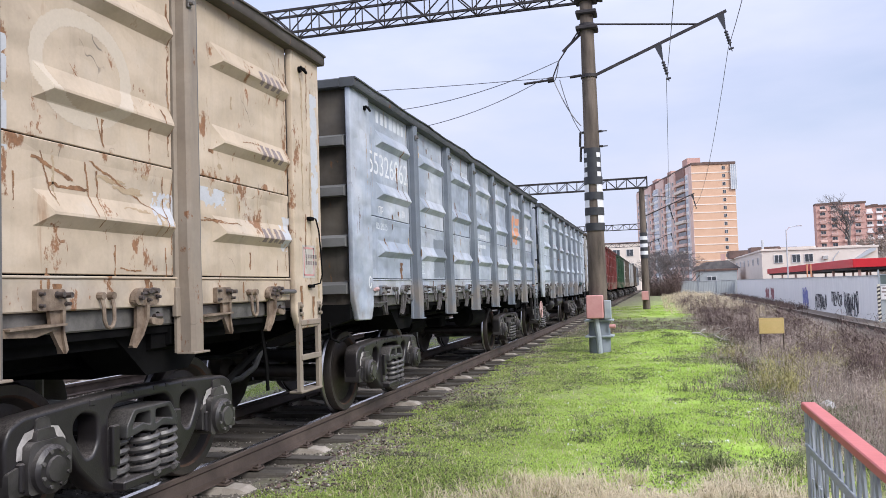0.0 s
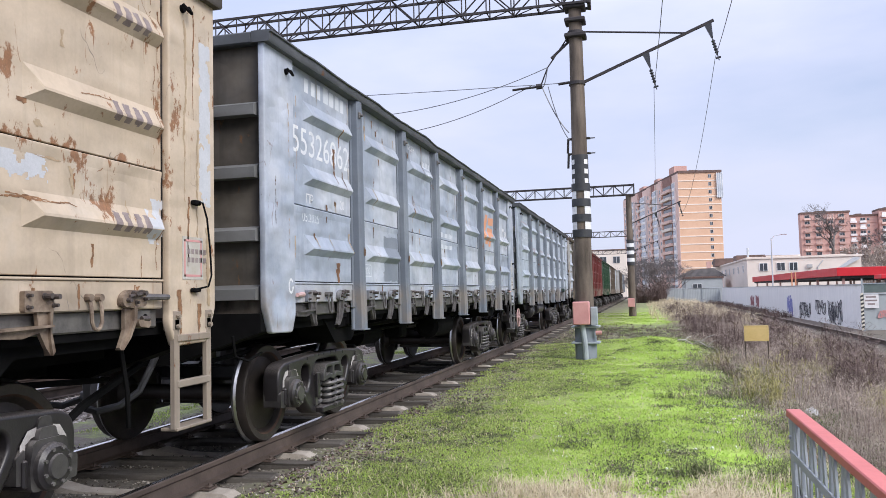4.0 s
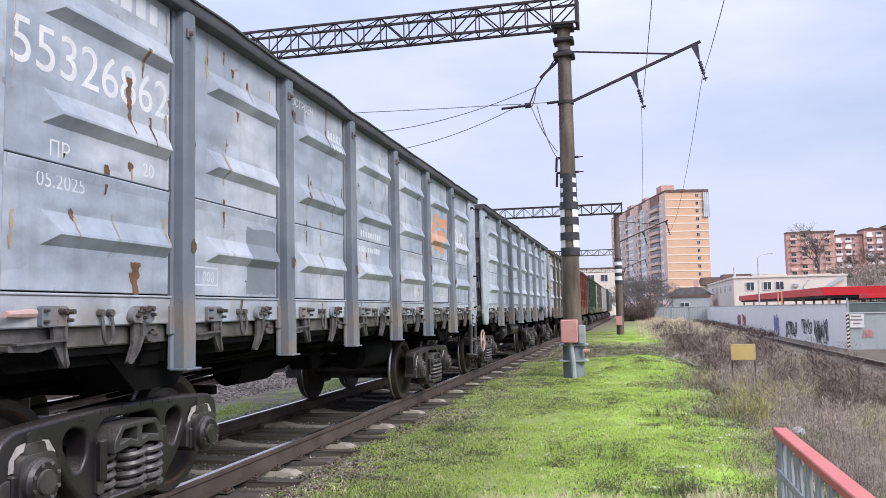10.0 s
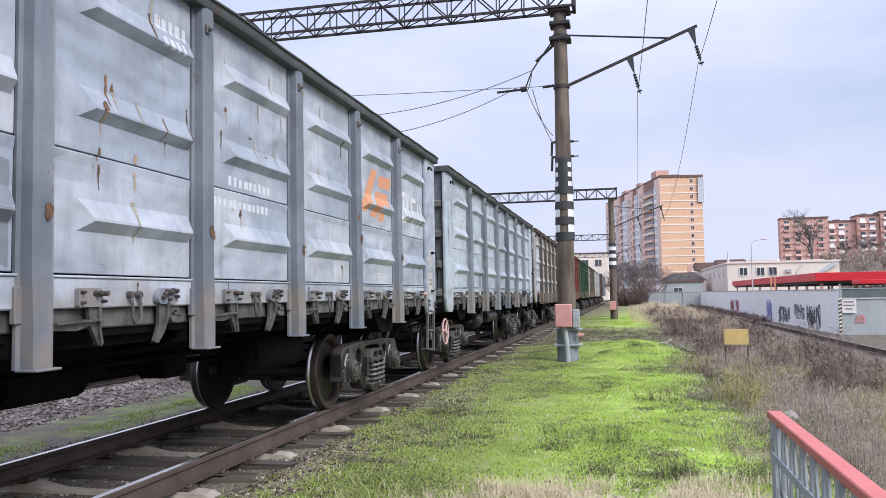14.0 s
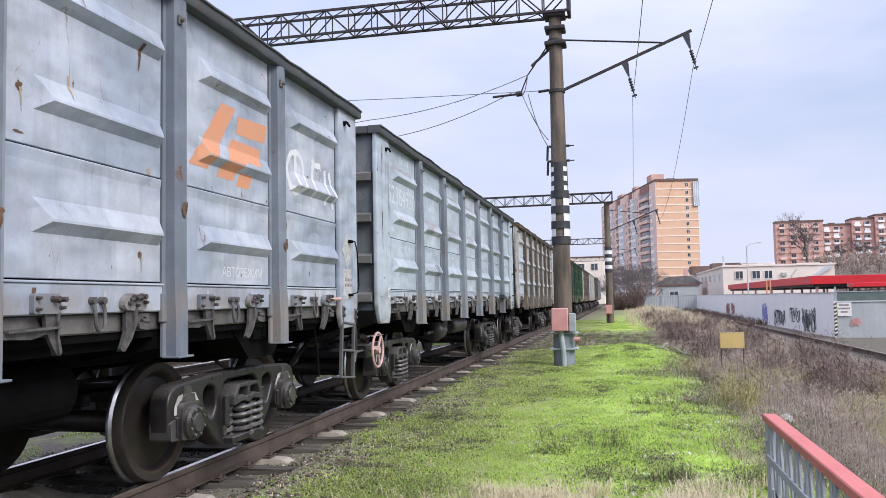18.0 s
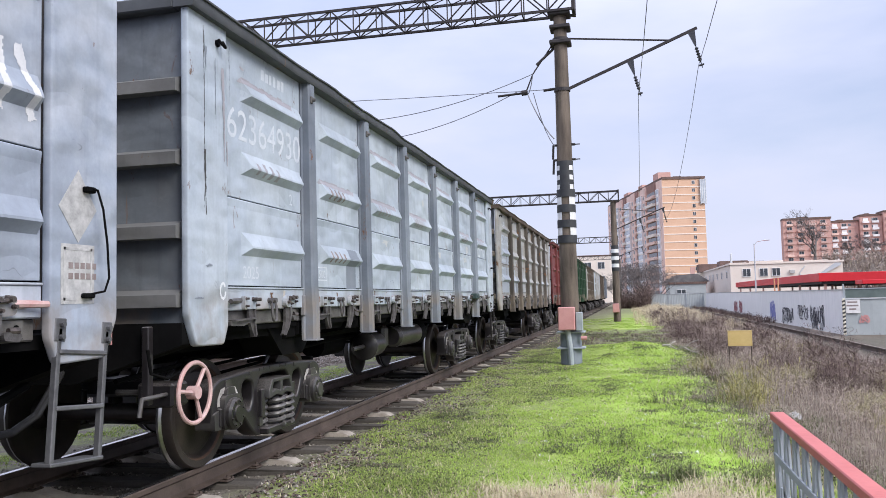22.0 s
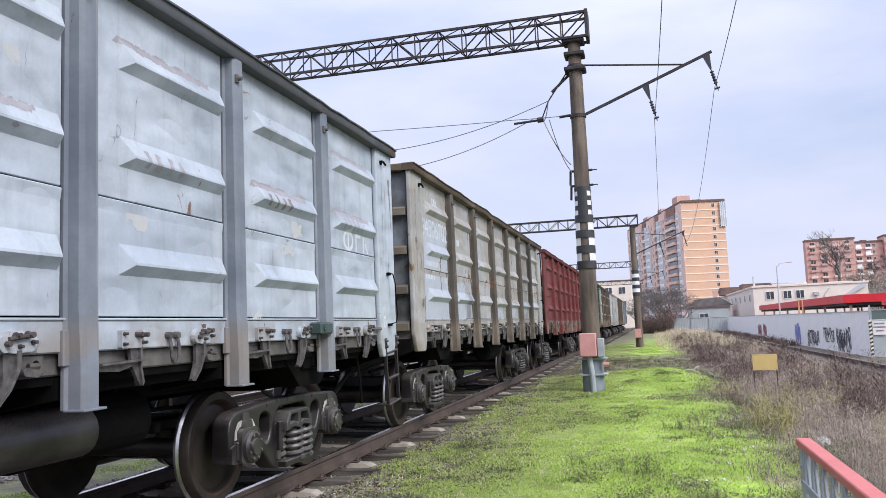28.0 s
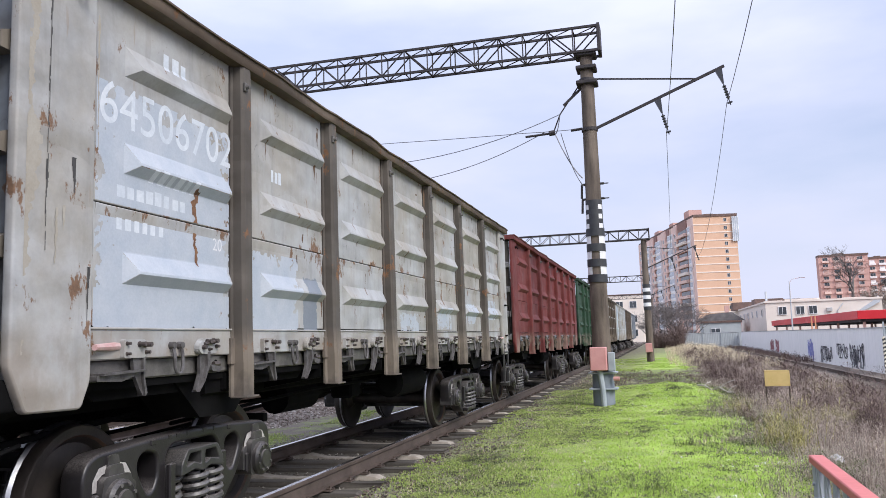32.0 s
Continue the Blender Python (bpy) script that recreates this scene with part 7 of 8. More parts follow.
def make_railing():
    rail = thing("railing", "grey steel railing with a red handrail beside the crossing", "railing", pose(5.17, 0, 0))
    s = Shape()
    s.box((-0.029, -4.0, 0.875), (0.029, 3.62, 0.908), 0.004)
    part("handrail", s, M["railred"], rail, "red painted handrail")
    for y in (3.585, 1.4, -0.8, -3.0):
        s = Shape()
        s.box((-0.022, y - 0.055, -0.45), (0.022, y + 0.02, 0.875), 0.003)
        s.cyl((-0.03, y - 0.02, 0.80), (-0.02, y - 0.02, 0.80), 0.008, n=8)
        s.cyl((-0.03, y - 0.02, 0.74), (-0.02, y - 0.02, 0.74), 0.008, n=8)
        part("post", s, M["railgrey"], rail)
    for z in (0.735, 0.02):
        s = Shape()
        s.box((-0.03, -3.9, z - 0.016), (-0.022, 3.54, z + 0.016), 0.002)
        part("rail_bar", s, M["railgrey"], rail)
    y = 3.49
    while y > -2.9:
        for e in (-1, 1):
            s = Shape()
            a, c = Vector((0, y + e * 0.016, 0.875)), Vector((0, y + e * 0.072, 0.60))
            n = Vector((0, 0.017, 0))
            s.add([(x, *(q + k * n).yz) for x in (-0.021, -0.013) for q in (a, c) for k in (-1, 1)], [(0, 1, 3, 2), (4, 6, 7, 5), (0, 2, 6, 4), (1, 5, 7, 3), (0, 4, 5, 1), (2, 3, 7, 6)])
            part("brace", s, M["railgrey"], rail)
        for k in (-0.072, 0.0, 0.055):
            s = Shape()
            s.box((-0.021, y + k - 0.011, 0.0), (-0.013, y + k + 0.011, 0.62), 0.001)
            part("picket", s, M["railgrey"], rail)
        y -= 0.165


make_railing()


def make_litter():
    """A crumpled pale bag caught in the weeds."""
    rng = random.Random(31)
    s = Shape()
    rings, n = 5, 9
    for k in range(rings):
        r = (0.05, 0.13, 0.15, 0.10, 0.03)[k]
        s.v += [(r * rng.uniform(0.7, 1.3) * math.cos(6.283 * i / n), r * rng.uniform(0.7, 1.3) * math.sin(6.283 * i / n), 0.055 * k + rng.uniform(-0.02, 0.02)) for i in range(n)]
    for k in range(rings - 1):
        s.f += [(k * n + i, k * n + (i + 1) % n, (k + 1) * n + (i + 1) % n, (k + 1) * n + i) for i in range(n)]
    s.f += [tuple(range(n))[::-1], tuple(range((rings - 1) * n, rings * n))]
    s.m = [0] * len(s.f)
    ob = new("plastic_bag", s.data("plastic_bag"))
    ob.matrix_basis = pose(6.6, 11.0, ground_height(6.6, 11.0)) @ Matrix.Diagonal((0.6, 0.6, 0.6, 1))
    dressed(ob, [M["paper"]])
    tagged(ob, "crumpled pale plastic bag caught in dead weeds", "bag")


make_litter()


# ---- fences and buildings ----
def sheet_mesh(width, height, step=0.12, depth=0.009):
    """A trapezoid-corrugated sheet that faces -x, along y."""
    s = Shape()
    n = int(width / step)
    prof = []
    for i in range(n):
        y = i * width / n
        w = width / n
        prof += [(0, y), (0, y + 0.4 * w), (-depth, y + 0.5 * w), (-depth, y + 0.9 * w)]
    prof.append((0, width))
    k = len(prof)
    s.v = [(x, y, z) for z in (0, height) for x, y in prof]
    s.f = [(i, k + i, k + i + 1, i + 1) for i in range(k - 1)]
    s.m = [0] * len(s.f)
    return s.data("fence_sheet")


def make_fence(name, label, m, n, width, height, mats, step=0.2, netting=0.0):
    f = thing(name, label, "fence", m)
    me = sheet_mesh(width, height, step)
    for i in range(n):
        part("fence_sheet", me, mats[i % len(mats)], f, "", pose(0, i * width, 0))
        s = Shape()
        s.box((0.02, -0.03, -0.2), (0.08, 0.03, height + (netting + 0.25 if netting else 0)), 0)
        part("fence_post", s, M["railgrey"], f, "", pose(0, i * width, 0))
        if netting:
            s = Shape()
            s.box((0.0, 0.08, height + 0.06), (0.02, width - 0.06, height + netting))
            part("netting", s, M["greenglass"], f, "grey-green netting above the gate", pose(0, i * width, 0))
            s = Shape()
            s.box((-0.02, 0, height + netting), (0.05, width, height + netting + 0.04))
            part("netting_rail", s, M["railgrey"], f, "", pose(0, i * width, 0))
    s = Shape()
    s.box((-0.035, 0, height), (0.05, n * width, height + 0.05))
    part("top_rail", s, M["zinc"], f)
    return f


FENCE_X = 14.2
make_fence("sheet_fence", "whitewashed corrugated sheet fence with graffiti", pose(FENCE_X, 39.7, -0.68), 28, 2.4, 2.07, [M["whitesheet"]])
make_fence("sheet_fence", "dull grey sheet gate and fence with a warning board", pose(FENCE_X, 39.7, -0.68, 0, 0, -90), 9, 2.4, 1.65, [M["greysheet"], M["zinc"]], 1.2, 0.46)
make_fence("sheet_fence", "long weathered grey fence", pose(7.3, 106, -0.5, 0, 0, -90), 3, 2.2, 1.9, [M["greysheet"]])


def graffiti():
    """Sprayed tags on the sheets, as loose strokes without letters."""
    rng = random.Random(21)
    fx = FENCE_X - 0.016

    def tag(y0, y1, z0, z1, mat, label, strokes, r=0.03):
        """Curly sprayed strokes packed side by side."""
        t = Shape()
        for k in range(strokes):
            cy, cz = y0 + (y1 - y0) * (k + rng.uniform(0.1, 0.9)) / strokes, rng.uniform(z0 + 0.3 * (z1 - z0), z1 - 0.3 * (z1 - z0))
            ry, rz = rng.uniform(0.08, 0.30), rng.uniform(0.25, 0.5) * (z1 - z0)
            a0, span, tilt = rng.uniform(0, 6.3), rng.uniform(2.2, 5.2), rng.uniform(-0.5, 0.5)
            pts = []
            for i in range(10):
                a = a0 + span * i / 9
                dz = rz * math.sin(a)
                pts.append(Vector((fx - 0.0006 * k - 0.00004 * i, min(y1, max(y0, cy + ry * math.cos(a) + tilt * dz)), min(z1, max(z0, cz + dz)))))
            for p, q in zip(pts, pts[1:]):
                if (q - p).length < 0.01:
                    continue
                d = (q - p).normalized()
                n = Vector((0, -d.z, d.y)) * r * rng.uniform(0.8, 1.2)
                t.add([p - n, q - n, q + n, p + n], [(0, 1, 2, 3)])
        ob = new("graffiti_tag", t.data("graffiti_tag"))
        dressed(ob, [M[mat]])
        tagged(ob, label, "graffiti", "graffiti on the fence")
    tag(73.5, 75.3, -0.3, 0.6, "tagred", "faded dark red sprayed tag on the fence", 16, 0.10)
    tag(76.6, 79, -0.3, 0.6, "tagred", "faded dark red sprayed tag on the fence", 18, 0.10)
    tag(57.3, 59.2, -0.55, 0.72, "purple", "blue and purple sprayed tag on the fence", 22, 0.07)
    tag(51.4, 54.8, -0.6, 0.35, "graffiti", "black sprayed tag on the fence", 26, 0.04)
    tag(47.2, 49.9, -0.2, 0.55, "graffiti", "thin black sprayed tag on the fence", 20, 0.032)
    tag(43.6, 46.6, -0.6, 0.62, "graffiti", "tall black sprayed tag on the fence", 26, 0.042)


graffiti()


def gate_board():
    b = thing("warning_board", "white notice board with worn lettering on the grey gate", "sign", pose(14.26, 39.62, 0.33))
    s = Shape()
    s.box((0, 0, 0), (0.60, 0.02, 0.62))
    part("board", s, M["board"], b)
    s = Shape()
    for k, w in enumerate((0.42, 0.50, 0.3)):
        s.box((0.28 - w / 2, -0.004, 0.47 - 0.16 * k), (0.28 + w / 2, 0, 0.54 - 0.16 * k))
    part("worn_text", s, M["stripe"], b)
    p = thing("hazard_post", "black and white striped post at the fence corner", "post", pose(14.16, 39.6, -0.68))
    for k in range(19):
        s = Shape()
        a, c = 0.088 * k, 0.088 * (k + 1)
        s.add([(x, y, z + (0.05 if x > 0 else 0)) for z in (a, c) for x, y in ((-0.06, -0.03), (0.06, -0.03), (0.06, 0.03), (-0.06, 0.03))],
              [(0, 1, 5, 4), (1, 2, 6, 5), (2, 3, 7, 6), (3, 0, 4, 7), (3, 2, 1, 0), (4, 5, 6, 7)])
        part("stripe", s, M["hatch" if k % 2 else "yellowish"], p)


gate_board()


def gate_scribble():
    t = Shape()
    rng = random.Random(4)
    last = None
    for i in range(26):
        a = 0.9 * i
        q = Vector((14.95 + 0.17 * math.cos(a) + 0.006 * i, 39.675 - 0.0008 * i, 0.05 + 0.16 * math.sin(1.3 * a) + rng.uniform(-0.03, 0.03)))
        if last is not None:
            d = (q - last).normalized()
            n = Vector((-d.z, 0, d.x)) * 0.022
            n.y = 0.0002
            t.add([last - n, q - n, q + n, last + n], [(0, 1, 2, 3)])
        last = q
    ob = new("graffiti_tag", t.data("graffiti_tag"))
    dressed(ob, [M["pink"]])
    tagged(ob, "pale red sprayed scribble on the grey gate", "graffiti", "graffiti on the fence")


gate_scribble()


def window_mesh(w, h):
    s = Shape()
    s.box((-w / 2, -0.03, 0), (w / 2, 0.03, h))
    return s


def make_building(name, label, x0, y0, x1, y1, z0, z1, wall, roof):
    b = thing(name, label, "building", pose(x0, y0, z0))
    s = Shape()
    s.box((0, 0, 0), (x1 - x0, y1 - y0, z1 - z0))
    part("wall", s, M[wall], b)
    s = Shape()
    s.box((-0.15, -0.15, z1 - z0), (x1 - x0 + 0.15, y1 - y0 + 0.15, z1 - z0 + 0.25))
    part("roof", s, M[roof], b)
    return b


def add_window(b, x, y, z, w, h, face, mat="glass", frame_mat="white"):
    """face 0 looks towards -y, face 1 towards -x."""
    m = pose(x, y, z) if face == 0 else pose(x, y, z, 0, 0, -90)
    s = Shape()
    for a, c in (((-w / 2 - 0.06, -0.05, -0.06), (-w / 2, 0.05, h + 0.06)), ((w / 2, -0.05, -0.06), (w / 2 + 0.06, 0.05, h + 0.06)),
                 ((-w / 2, -0.05, -0.06), (w / 2, 0.05, 0)), ((-w / 2, -0.05, h), (w / 2, 0.05, h + 0.06)), ((-0.03, -0.045, 0), (0.03, 0.05, h))):
        s.box(a, c)
    win = part("window", s, M[frame_mat], b, "", m)
    part("pane", window_mesh(w, h), M[mat], win)
    return win


office = make_building("office_building", "low pale building with a flat roof behind the fence", 18.9, 120, 33.8, 181, -0.7, 5.35, "plaster", "plaster")
for x in (2.2, 4.5, 6.15):
    add_window(office, x, -0.06, 4.35, 1.0, 1.05, 0)
for i in range(8):
    add_window(office, -0.06, 4 + 6.5 * i, 4.3, 0.9, 0.9, 1)
for x0, x1, z in ((0.0, 2.2, 0.3), (2.6, 6.8, 0.45), (10, 13, 0.35)):
    s = Shape()
    s.box((x0, -0.1, 6.05), (x1, 0.25, 6.05 + z))
    part("parapet", s, M["plaster"], office)
for x, y, w, z, mat in ((-3.0, 40, 6, 1.5, "roof"), (-1.0, 22, 4.5, 1.3, "roof"), (2.5, 18, 3.0, 1.0, "roof"), (6, 16, 2.0, 0.9, "plaster")):
    s = Shape()
    s.box((x + 2, y, 6.2), (x + 2 + w, y + 5, 6.2 + z))
    part("roof_house", s, M[mat], office)
s = Shape()
s.cyl((2.6, 20, 6.2), (2.6, 20, 8.6), 0.18, n=8)
part("chimney_pipe", s, M["zinc"], office)
s = Shape()
s.box((7.9, -0.3, 4.6), (8.6, 0, 5.1), 0.03)
part("air_conditioner", s, M["paper"], office)
s = Shape()
s.prism([(11.0, 3.9), (11.4, 3.9), (14.6, 5.6), (14.6, 5.9), (13.9, 5.9)], 1, -0.35, -0.02)
part("stair_roof", s, M["zinc"], office)
s = Shape()
s.tube([(9.3, -0.08, 3.4), (9.3, -0.08, 4.7), (10.0, -0.08, 5.6)], 0.06, 6)
part("drain_pipe", s, M["zinc"], office)


def make_street_lamp():
    lamp = thing("street_lamp", "slender grey street lamp with one arm behind the fence", "street lamp", pose(15.6, 75, -0.6))
    s = Shape()
    s.cyl((0, 0, 0), (0.05, 0, 6.3), 0.07, 0.05, n=8)
    part("mast", s, M["zinc"], lamp)
    s = Shape()
    s.tube([(0.05, 0, 6.2), (0.3, 0, 6.5), (1.0, 0, 6.62)], 0.035, 6)
    part("arm", s, M["zinc"], lamp)
    s = Shape()
    s.box((0.9, -0.08, 6.56), (1.35, 0.08, 6.66), 0.02)
    part("lamp_head", s, M["zinc"], lamp)


make_street_lamp()


def make_gas_pipe():
    s = Shape()
    s.tube([(15.0, 62, 0.5), (15.0, 62, 2.4), (15.25, 62, 2.4), (15.25, 62, 0.5)], 0.05, 6)
    s.box((14.8, 61.9, 0.9), (15.4, 62.1, 1.3), 0.02)
    ob = new("gas_pipe", s.data("gas_pipe"))
    dressed(ob, [M["orange"]])
    tagged(ob, "yellow-orange gas riser pipe behind the fence", "pipe")


make_gas_pipe()


def make_tower(name, label, x, y, turn, wx, wy, floors, fh, z0, front, side, loggias, columns=(), balcony="loggia"):
    t = thing(name, label, "apartment tower", pose(x, y, z0, 0, 0, turn))
    h = floors * fh
    s = Shape()
    s.box((0, 0, 0), (wx, wy, h))
    part("wall", s, M[front], t)
    s = Shape()
    s.box((-0.02, -0.35, h), (wx + 0.35, wy + 0.3, h + 0.9))
    part("roof", s, M["roof"], t)
    s = Shape()
    s.box((wx * 0.35, 4, h + 0.9), (wx * 0.55, 9, h + 1.7))
    part("lift_house", s, M["roof"], t)
    for i in range(floors):
        z = i * fh
        s = Shape()
        s.box((-0.08, -0.12, z - 0.18), (wx + 0.1, 0.02, z + 0.18))
        part("floor_band", s, M["band" if not columns else front], t)
        add_window(t, wx - 4.2, -0.05, z + 1.05, 1.05, 1.25, 0)
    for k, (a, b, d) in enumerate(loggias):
        # three kinds of column: white glazed loggias, open balconies with deep shade in the wall colour, brick with
        # single windows
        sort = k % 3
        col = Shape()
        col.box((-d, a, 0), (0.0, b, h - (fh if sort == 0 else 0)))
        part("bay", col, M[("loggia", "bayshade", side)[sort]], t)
        for i in range(floors - 1):
            z = i * fh
            if sort == 0:
                for u in (0.04, 0.36, 0.68):
                    s = Shape()
                    s.box((-d - 0.05, a + u * (b - a), z + 1.0), (-d + 0.02, a + (u + 0.28) * (b - a), z + fh - 0.35))
                    part("loggia_glazing", s, M["paleglass"], t)
                s = Shape()
                s.box((-d - 0.12, a, z - 0.15), (-d + 0.02, b, z + 0.1))
                part("floor_edge", s, M["band"], t)
            elif sort == 1:
                s = Shape()
                s.box((-d - 1.1, a, z - 0.15), (-d + 0.02, b, z + 1.0), 0.03)
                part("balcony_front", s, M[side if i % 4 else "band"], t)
                s = Shape()
                s.box((-d - 0.04, a + 0.5, z + 1.0), (-d + 0.02, b - 0.5, z + fh - 0.4))
                part("balcony_glazing", s, M["glass"], t)
            else:
                add_window(t, -d - 0.05, (a + b) / 2, z + 1.0, min(1.6, b - a - 0.8), 1.4, 1)
    for x in columns:
        for i in range(floors):
            add_window(t, x, -0.06, i * fh + 0.9, 2.2, 1.5, 0, "glass" if (i + int(x)) % 3 else balcony)
            s = Shape()
            s.box((x - 1.5, -0.9, i * fh - 0.1), (x + 1.5, -0.05, i * fh + 0.95), 0.03)
            part("balcony_front", s, M[balcony if (i * 7 + int(x)) % 5 else "brickpink"], t)
    if columns:
        return t
    s = Shape()
    s.box((-0.1, 0.0, 0), (0.0, wy, h))
    part("side_wall", s, M[side], t)
    s = Shape()
    s.box((wx - 1.8, -0.7, h - 3.2 * fh), (wx + 0.5, 0.0, h - 0.3))
    part("corner_glazing", s, M["paleglass"], t)
    for k in range(4):
        s = Shape()
        s.box((wx - 1.82 + 0.72 * k, -0.76, h - 3.2 * fh - 0.1), (wx - 1.66 + 0.72 * k, -0.68, h - 0.2))
        part("glazing_bar", s, M["white"], t)
    for a, b, c in ((8, 15, 4.0), (32, 38, 2.6), (56, 64, 2.6)):
        s = Shape()
        s.box((1.0, a, h + 0.9), (6.0, b, h + c))
        part("roof_house", s, M["brickred"], t)
    return t


make_tower("apartment_tower", "tall pink and orange brick apartment tower with pale floor bands", 18.4, 311.2, 14, 16.25, 92, 15, 3.02, 0, "brickorange", "brickpink",
           [(3.6, 7.0, 0.6), (8.0, 20.0, 0.5), (21, 25, 0.9), (26, 33, 1.4), (34, 38, 0.5), (39, 45, 0.8), (46, 54, 1.4), (55, 60, 0.5), (61, 66, 0.8), (67, 75, 1.4), (76, 82, 0.5), (83, 90, 0.8)])
make_tower("apartment_tower", "distant brown-red brick apartment block behind the bare tree", 80.5, 420, 0, 22, 6, 12, 3.05, 0, "brickred", "brickred", [], (3.0, 8, 13.5, 18.5), "brickdull")
for x, y, wx, floors, fh in ((104, 430, 13.6, 11, 3.2), (117.8, 428, 10.0, 11, 3.42), (128.0, 426, 16.0, 12, 3.25)):
    make_tower("apartment_tower", "distant red brick apartment block with pale balconies", x, y, 0, wx, 12, floors, fh, 0, "brickred", "brickred", [], tuple(2.5 + 4.4 * k for k in range(int((wx - 1) / 4.4))), "loggia")
far_block = make_building("depot_building", "pale distant building at the end of the line", -16.0, 190, 0.6, 215, -0.4, 10.8, "plaster", "roof")
for i in range(5):
    for k in range(3):
        add_window(far_block, 2.0 + 3.1 * i, -0.06, 1.6 + 3.3 * k, 1.5, 1.5, 0)
shed = make_building("low_shed", "grey low shed with a dark roof", 10.4, 120, 15.5, 132, -0.6, 2.8, "greysheet", "roof")
add_window(shed, 1.6, -0.06, 1.4, 1.2, 1.2, 0)


def make_house():
    h = thing("old_house", "old house with a brown pitched roof", "house", pose(10.6, 142, -0.6))
    s = Shape()
    s.box((0, 0, 0), (7, 10, 4.2))
    part("wall", s, M["brickpink"], h)
    s = Shape()
    s.prism([(-0.5, 4.0), (7.5, 4.0), (5.5, 5.4), (2.0, 5.2)], 1, -0.4, 10.4)
    part("roof", s, M["greyroof"], h)
    s = Shape()
    s.box((4.6, 2, 4.8), (5.3, 2.7, 6.6))
    part("chimney", s, M["brickred"], h)


make_house()


def make_canopy():
    c = thing("canopy", "long flat canopy with a bright red fascia", "canopy", pose(17.6, 60, 0))
    s = Shape()
    s.box((0, 0, 2.02), (14, 44.5, 2.62), 0.02)
    part("fascia", s, M["redsheet"], c, "bright red fascia")
    s = Shape()
    s.box((0.2, 0.2, 1.85), (13.8, 44.3, 2.02))
    part("soffit", s, M["lattice"], c)
    for x in (0.5, 5, 9.5, 13.5):
        for y in (0.5, 9, 18, 27, 36, 44):
            s = Shape()
            s.box((x - 0.08, y - 0.08, -0.7), (x + 0.08, y + 0.08, 1.85))
            part("column", s, M["brickred"], c)


make_canopy()


def make_low_canopy():
    c = thing("canopy", "lower red canopy behind the grey gate", "canopy", pose(18.8, 54, 0))
    s = Shape()
    s.box((0, 0, 1.74), (9, 1.6, 2.0), 0.02)
    part("fascia", s, M["redsheet"], c, "bright red fascia")
    for x in (0.3, 2.2, 4.4, 6.6, 8.7):
        s = Shape()
        s.box((x - 0.05, 0.1, -0.7), (x + 0.05, 0.2, 1.74))
        part("column", s, M["zinc" if x == 2.2 else "lattice"], c)
    s = Shape()
    for z in (1.15, 1.5):
        s.box((0.2, 0.12, z), (8.8, 0.16, z + 0.05))
    part("crossbar", s, M["lattice"], c)


make_low_canopy()


# ---- plants ----
def joined(name, label, category, verts, faces, mat):
    me = bpy.data.meshes.new(name)
    verts, faces = np.asarray(verts, np.float32), np.asarray(faces, np.int32)
    me.vertices.add(len(verts))
    me.vertices.foreach_set("co", verts.ravel())
    me.loops.add(faces.size)
    me.loops.foreach_set("vertex_index", faces.ravel())
    me.polygons.add(len(faces))
    me.polygons.foreach_set("loop_start", np.arange(0, faces.size, faces.shape[1], dtype=np.int32))
    me.update(calc_edges=True)
    me.validate()
    ob = new(name, me)
    dressed(ob, [mat])
    return tagged(ob, label, category, kind="stuff")


def heights(x, y):
    return np.array([ground_height(a, b) for a, b in zip(x, y)])


def blades(x, y, length, width, lean, rng):
    """Bent grass blades of three triangles each, rooted at x, y."""
    n = len(x)
    z = heights(x, y)
    a = rng.uniform(0, 2 * math.pi, n)
    d = np.stack([np.cos(a), np.sin(a)], 1)
    p = np.stack([-d[:, 1], d[:, 0]], 1)
    l, w, k = length, width[:, None] / 2, (lean * length)[:, None]
    root = np.stack([x, y], 1)
    mid = root + 0.35 * k * d
    tip = root + k * d
    v = np.zeros((n, 5, 3))
    v[:, 0, :2], v[:, 1, :2] = root - p * w, root + p * w
    v[:, 2, :2], v[:, 3, :2] = mid - p * w * 0.8, mid + p * w * 0.8
    v[:, 4, :2] = tip
    v[:, 0, 2] = v[:, 1, 2] = z - 0.01
    v[:, 2, 2] = v[:, 3, 2] = z + 0.6 * l
    v[:, 4, 2] = z + l * np.sqrt(np.clip(1 - 0.5 * lean ** 2, 0.1, 1))
    f = np.array([(0, 1, 3), (0, 3, 2), (2, 3, 4)])
    return v.reshape(-1, 3), (f[None] + 5 * np.arange(n)[:, None, None]).reshape(-1, 3)


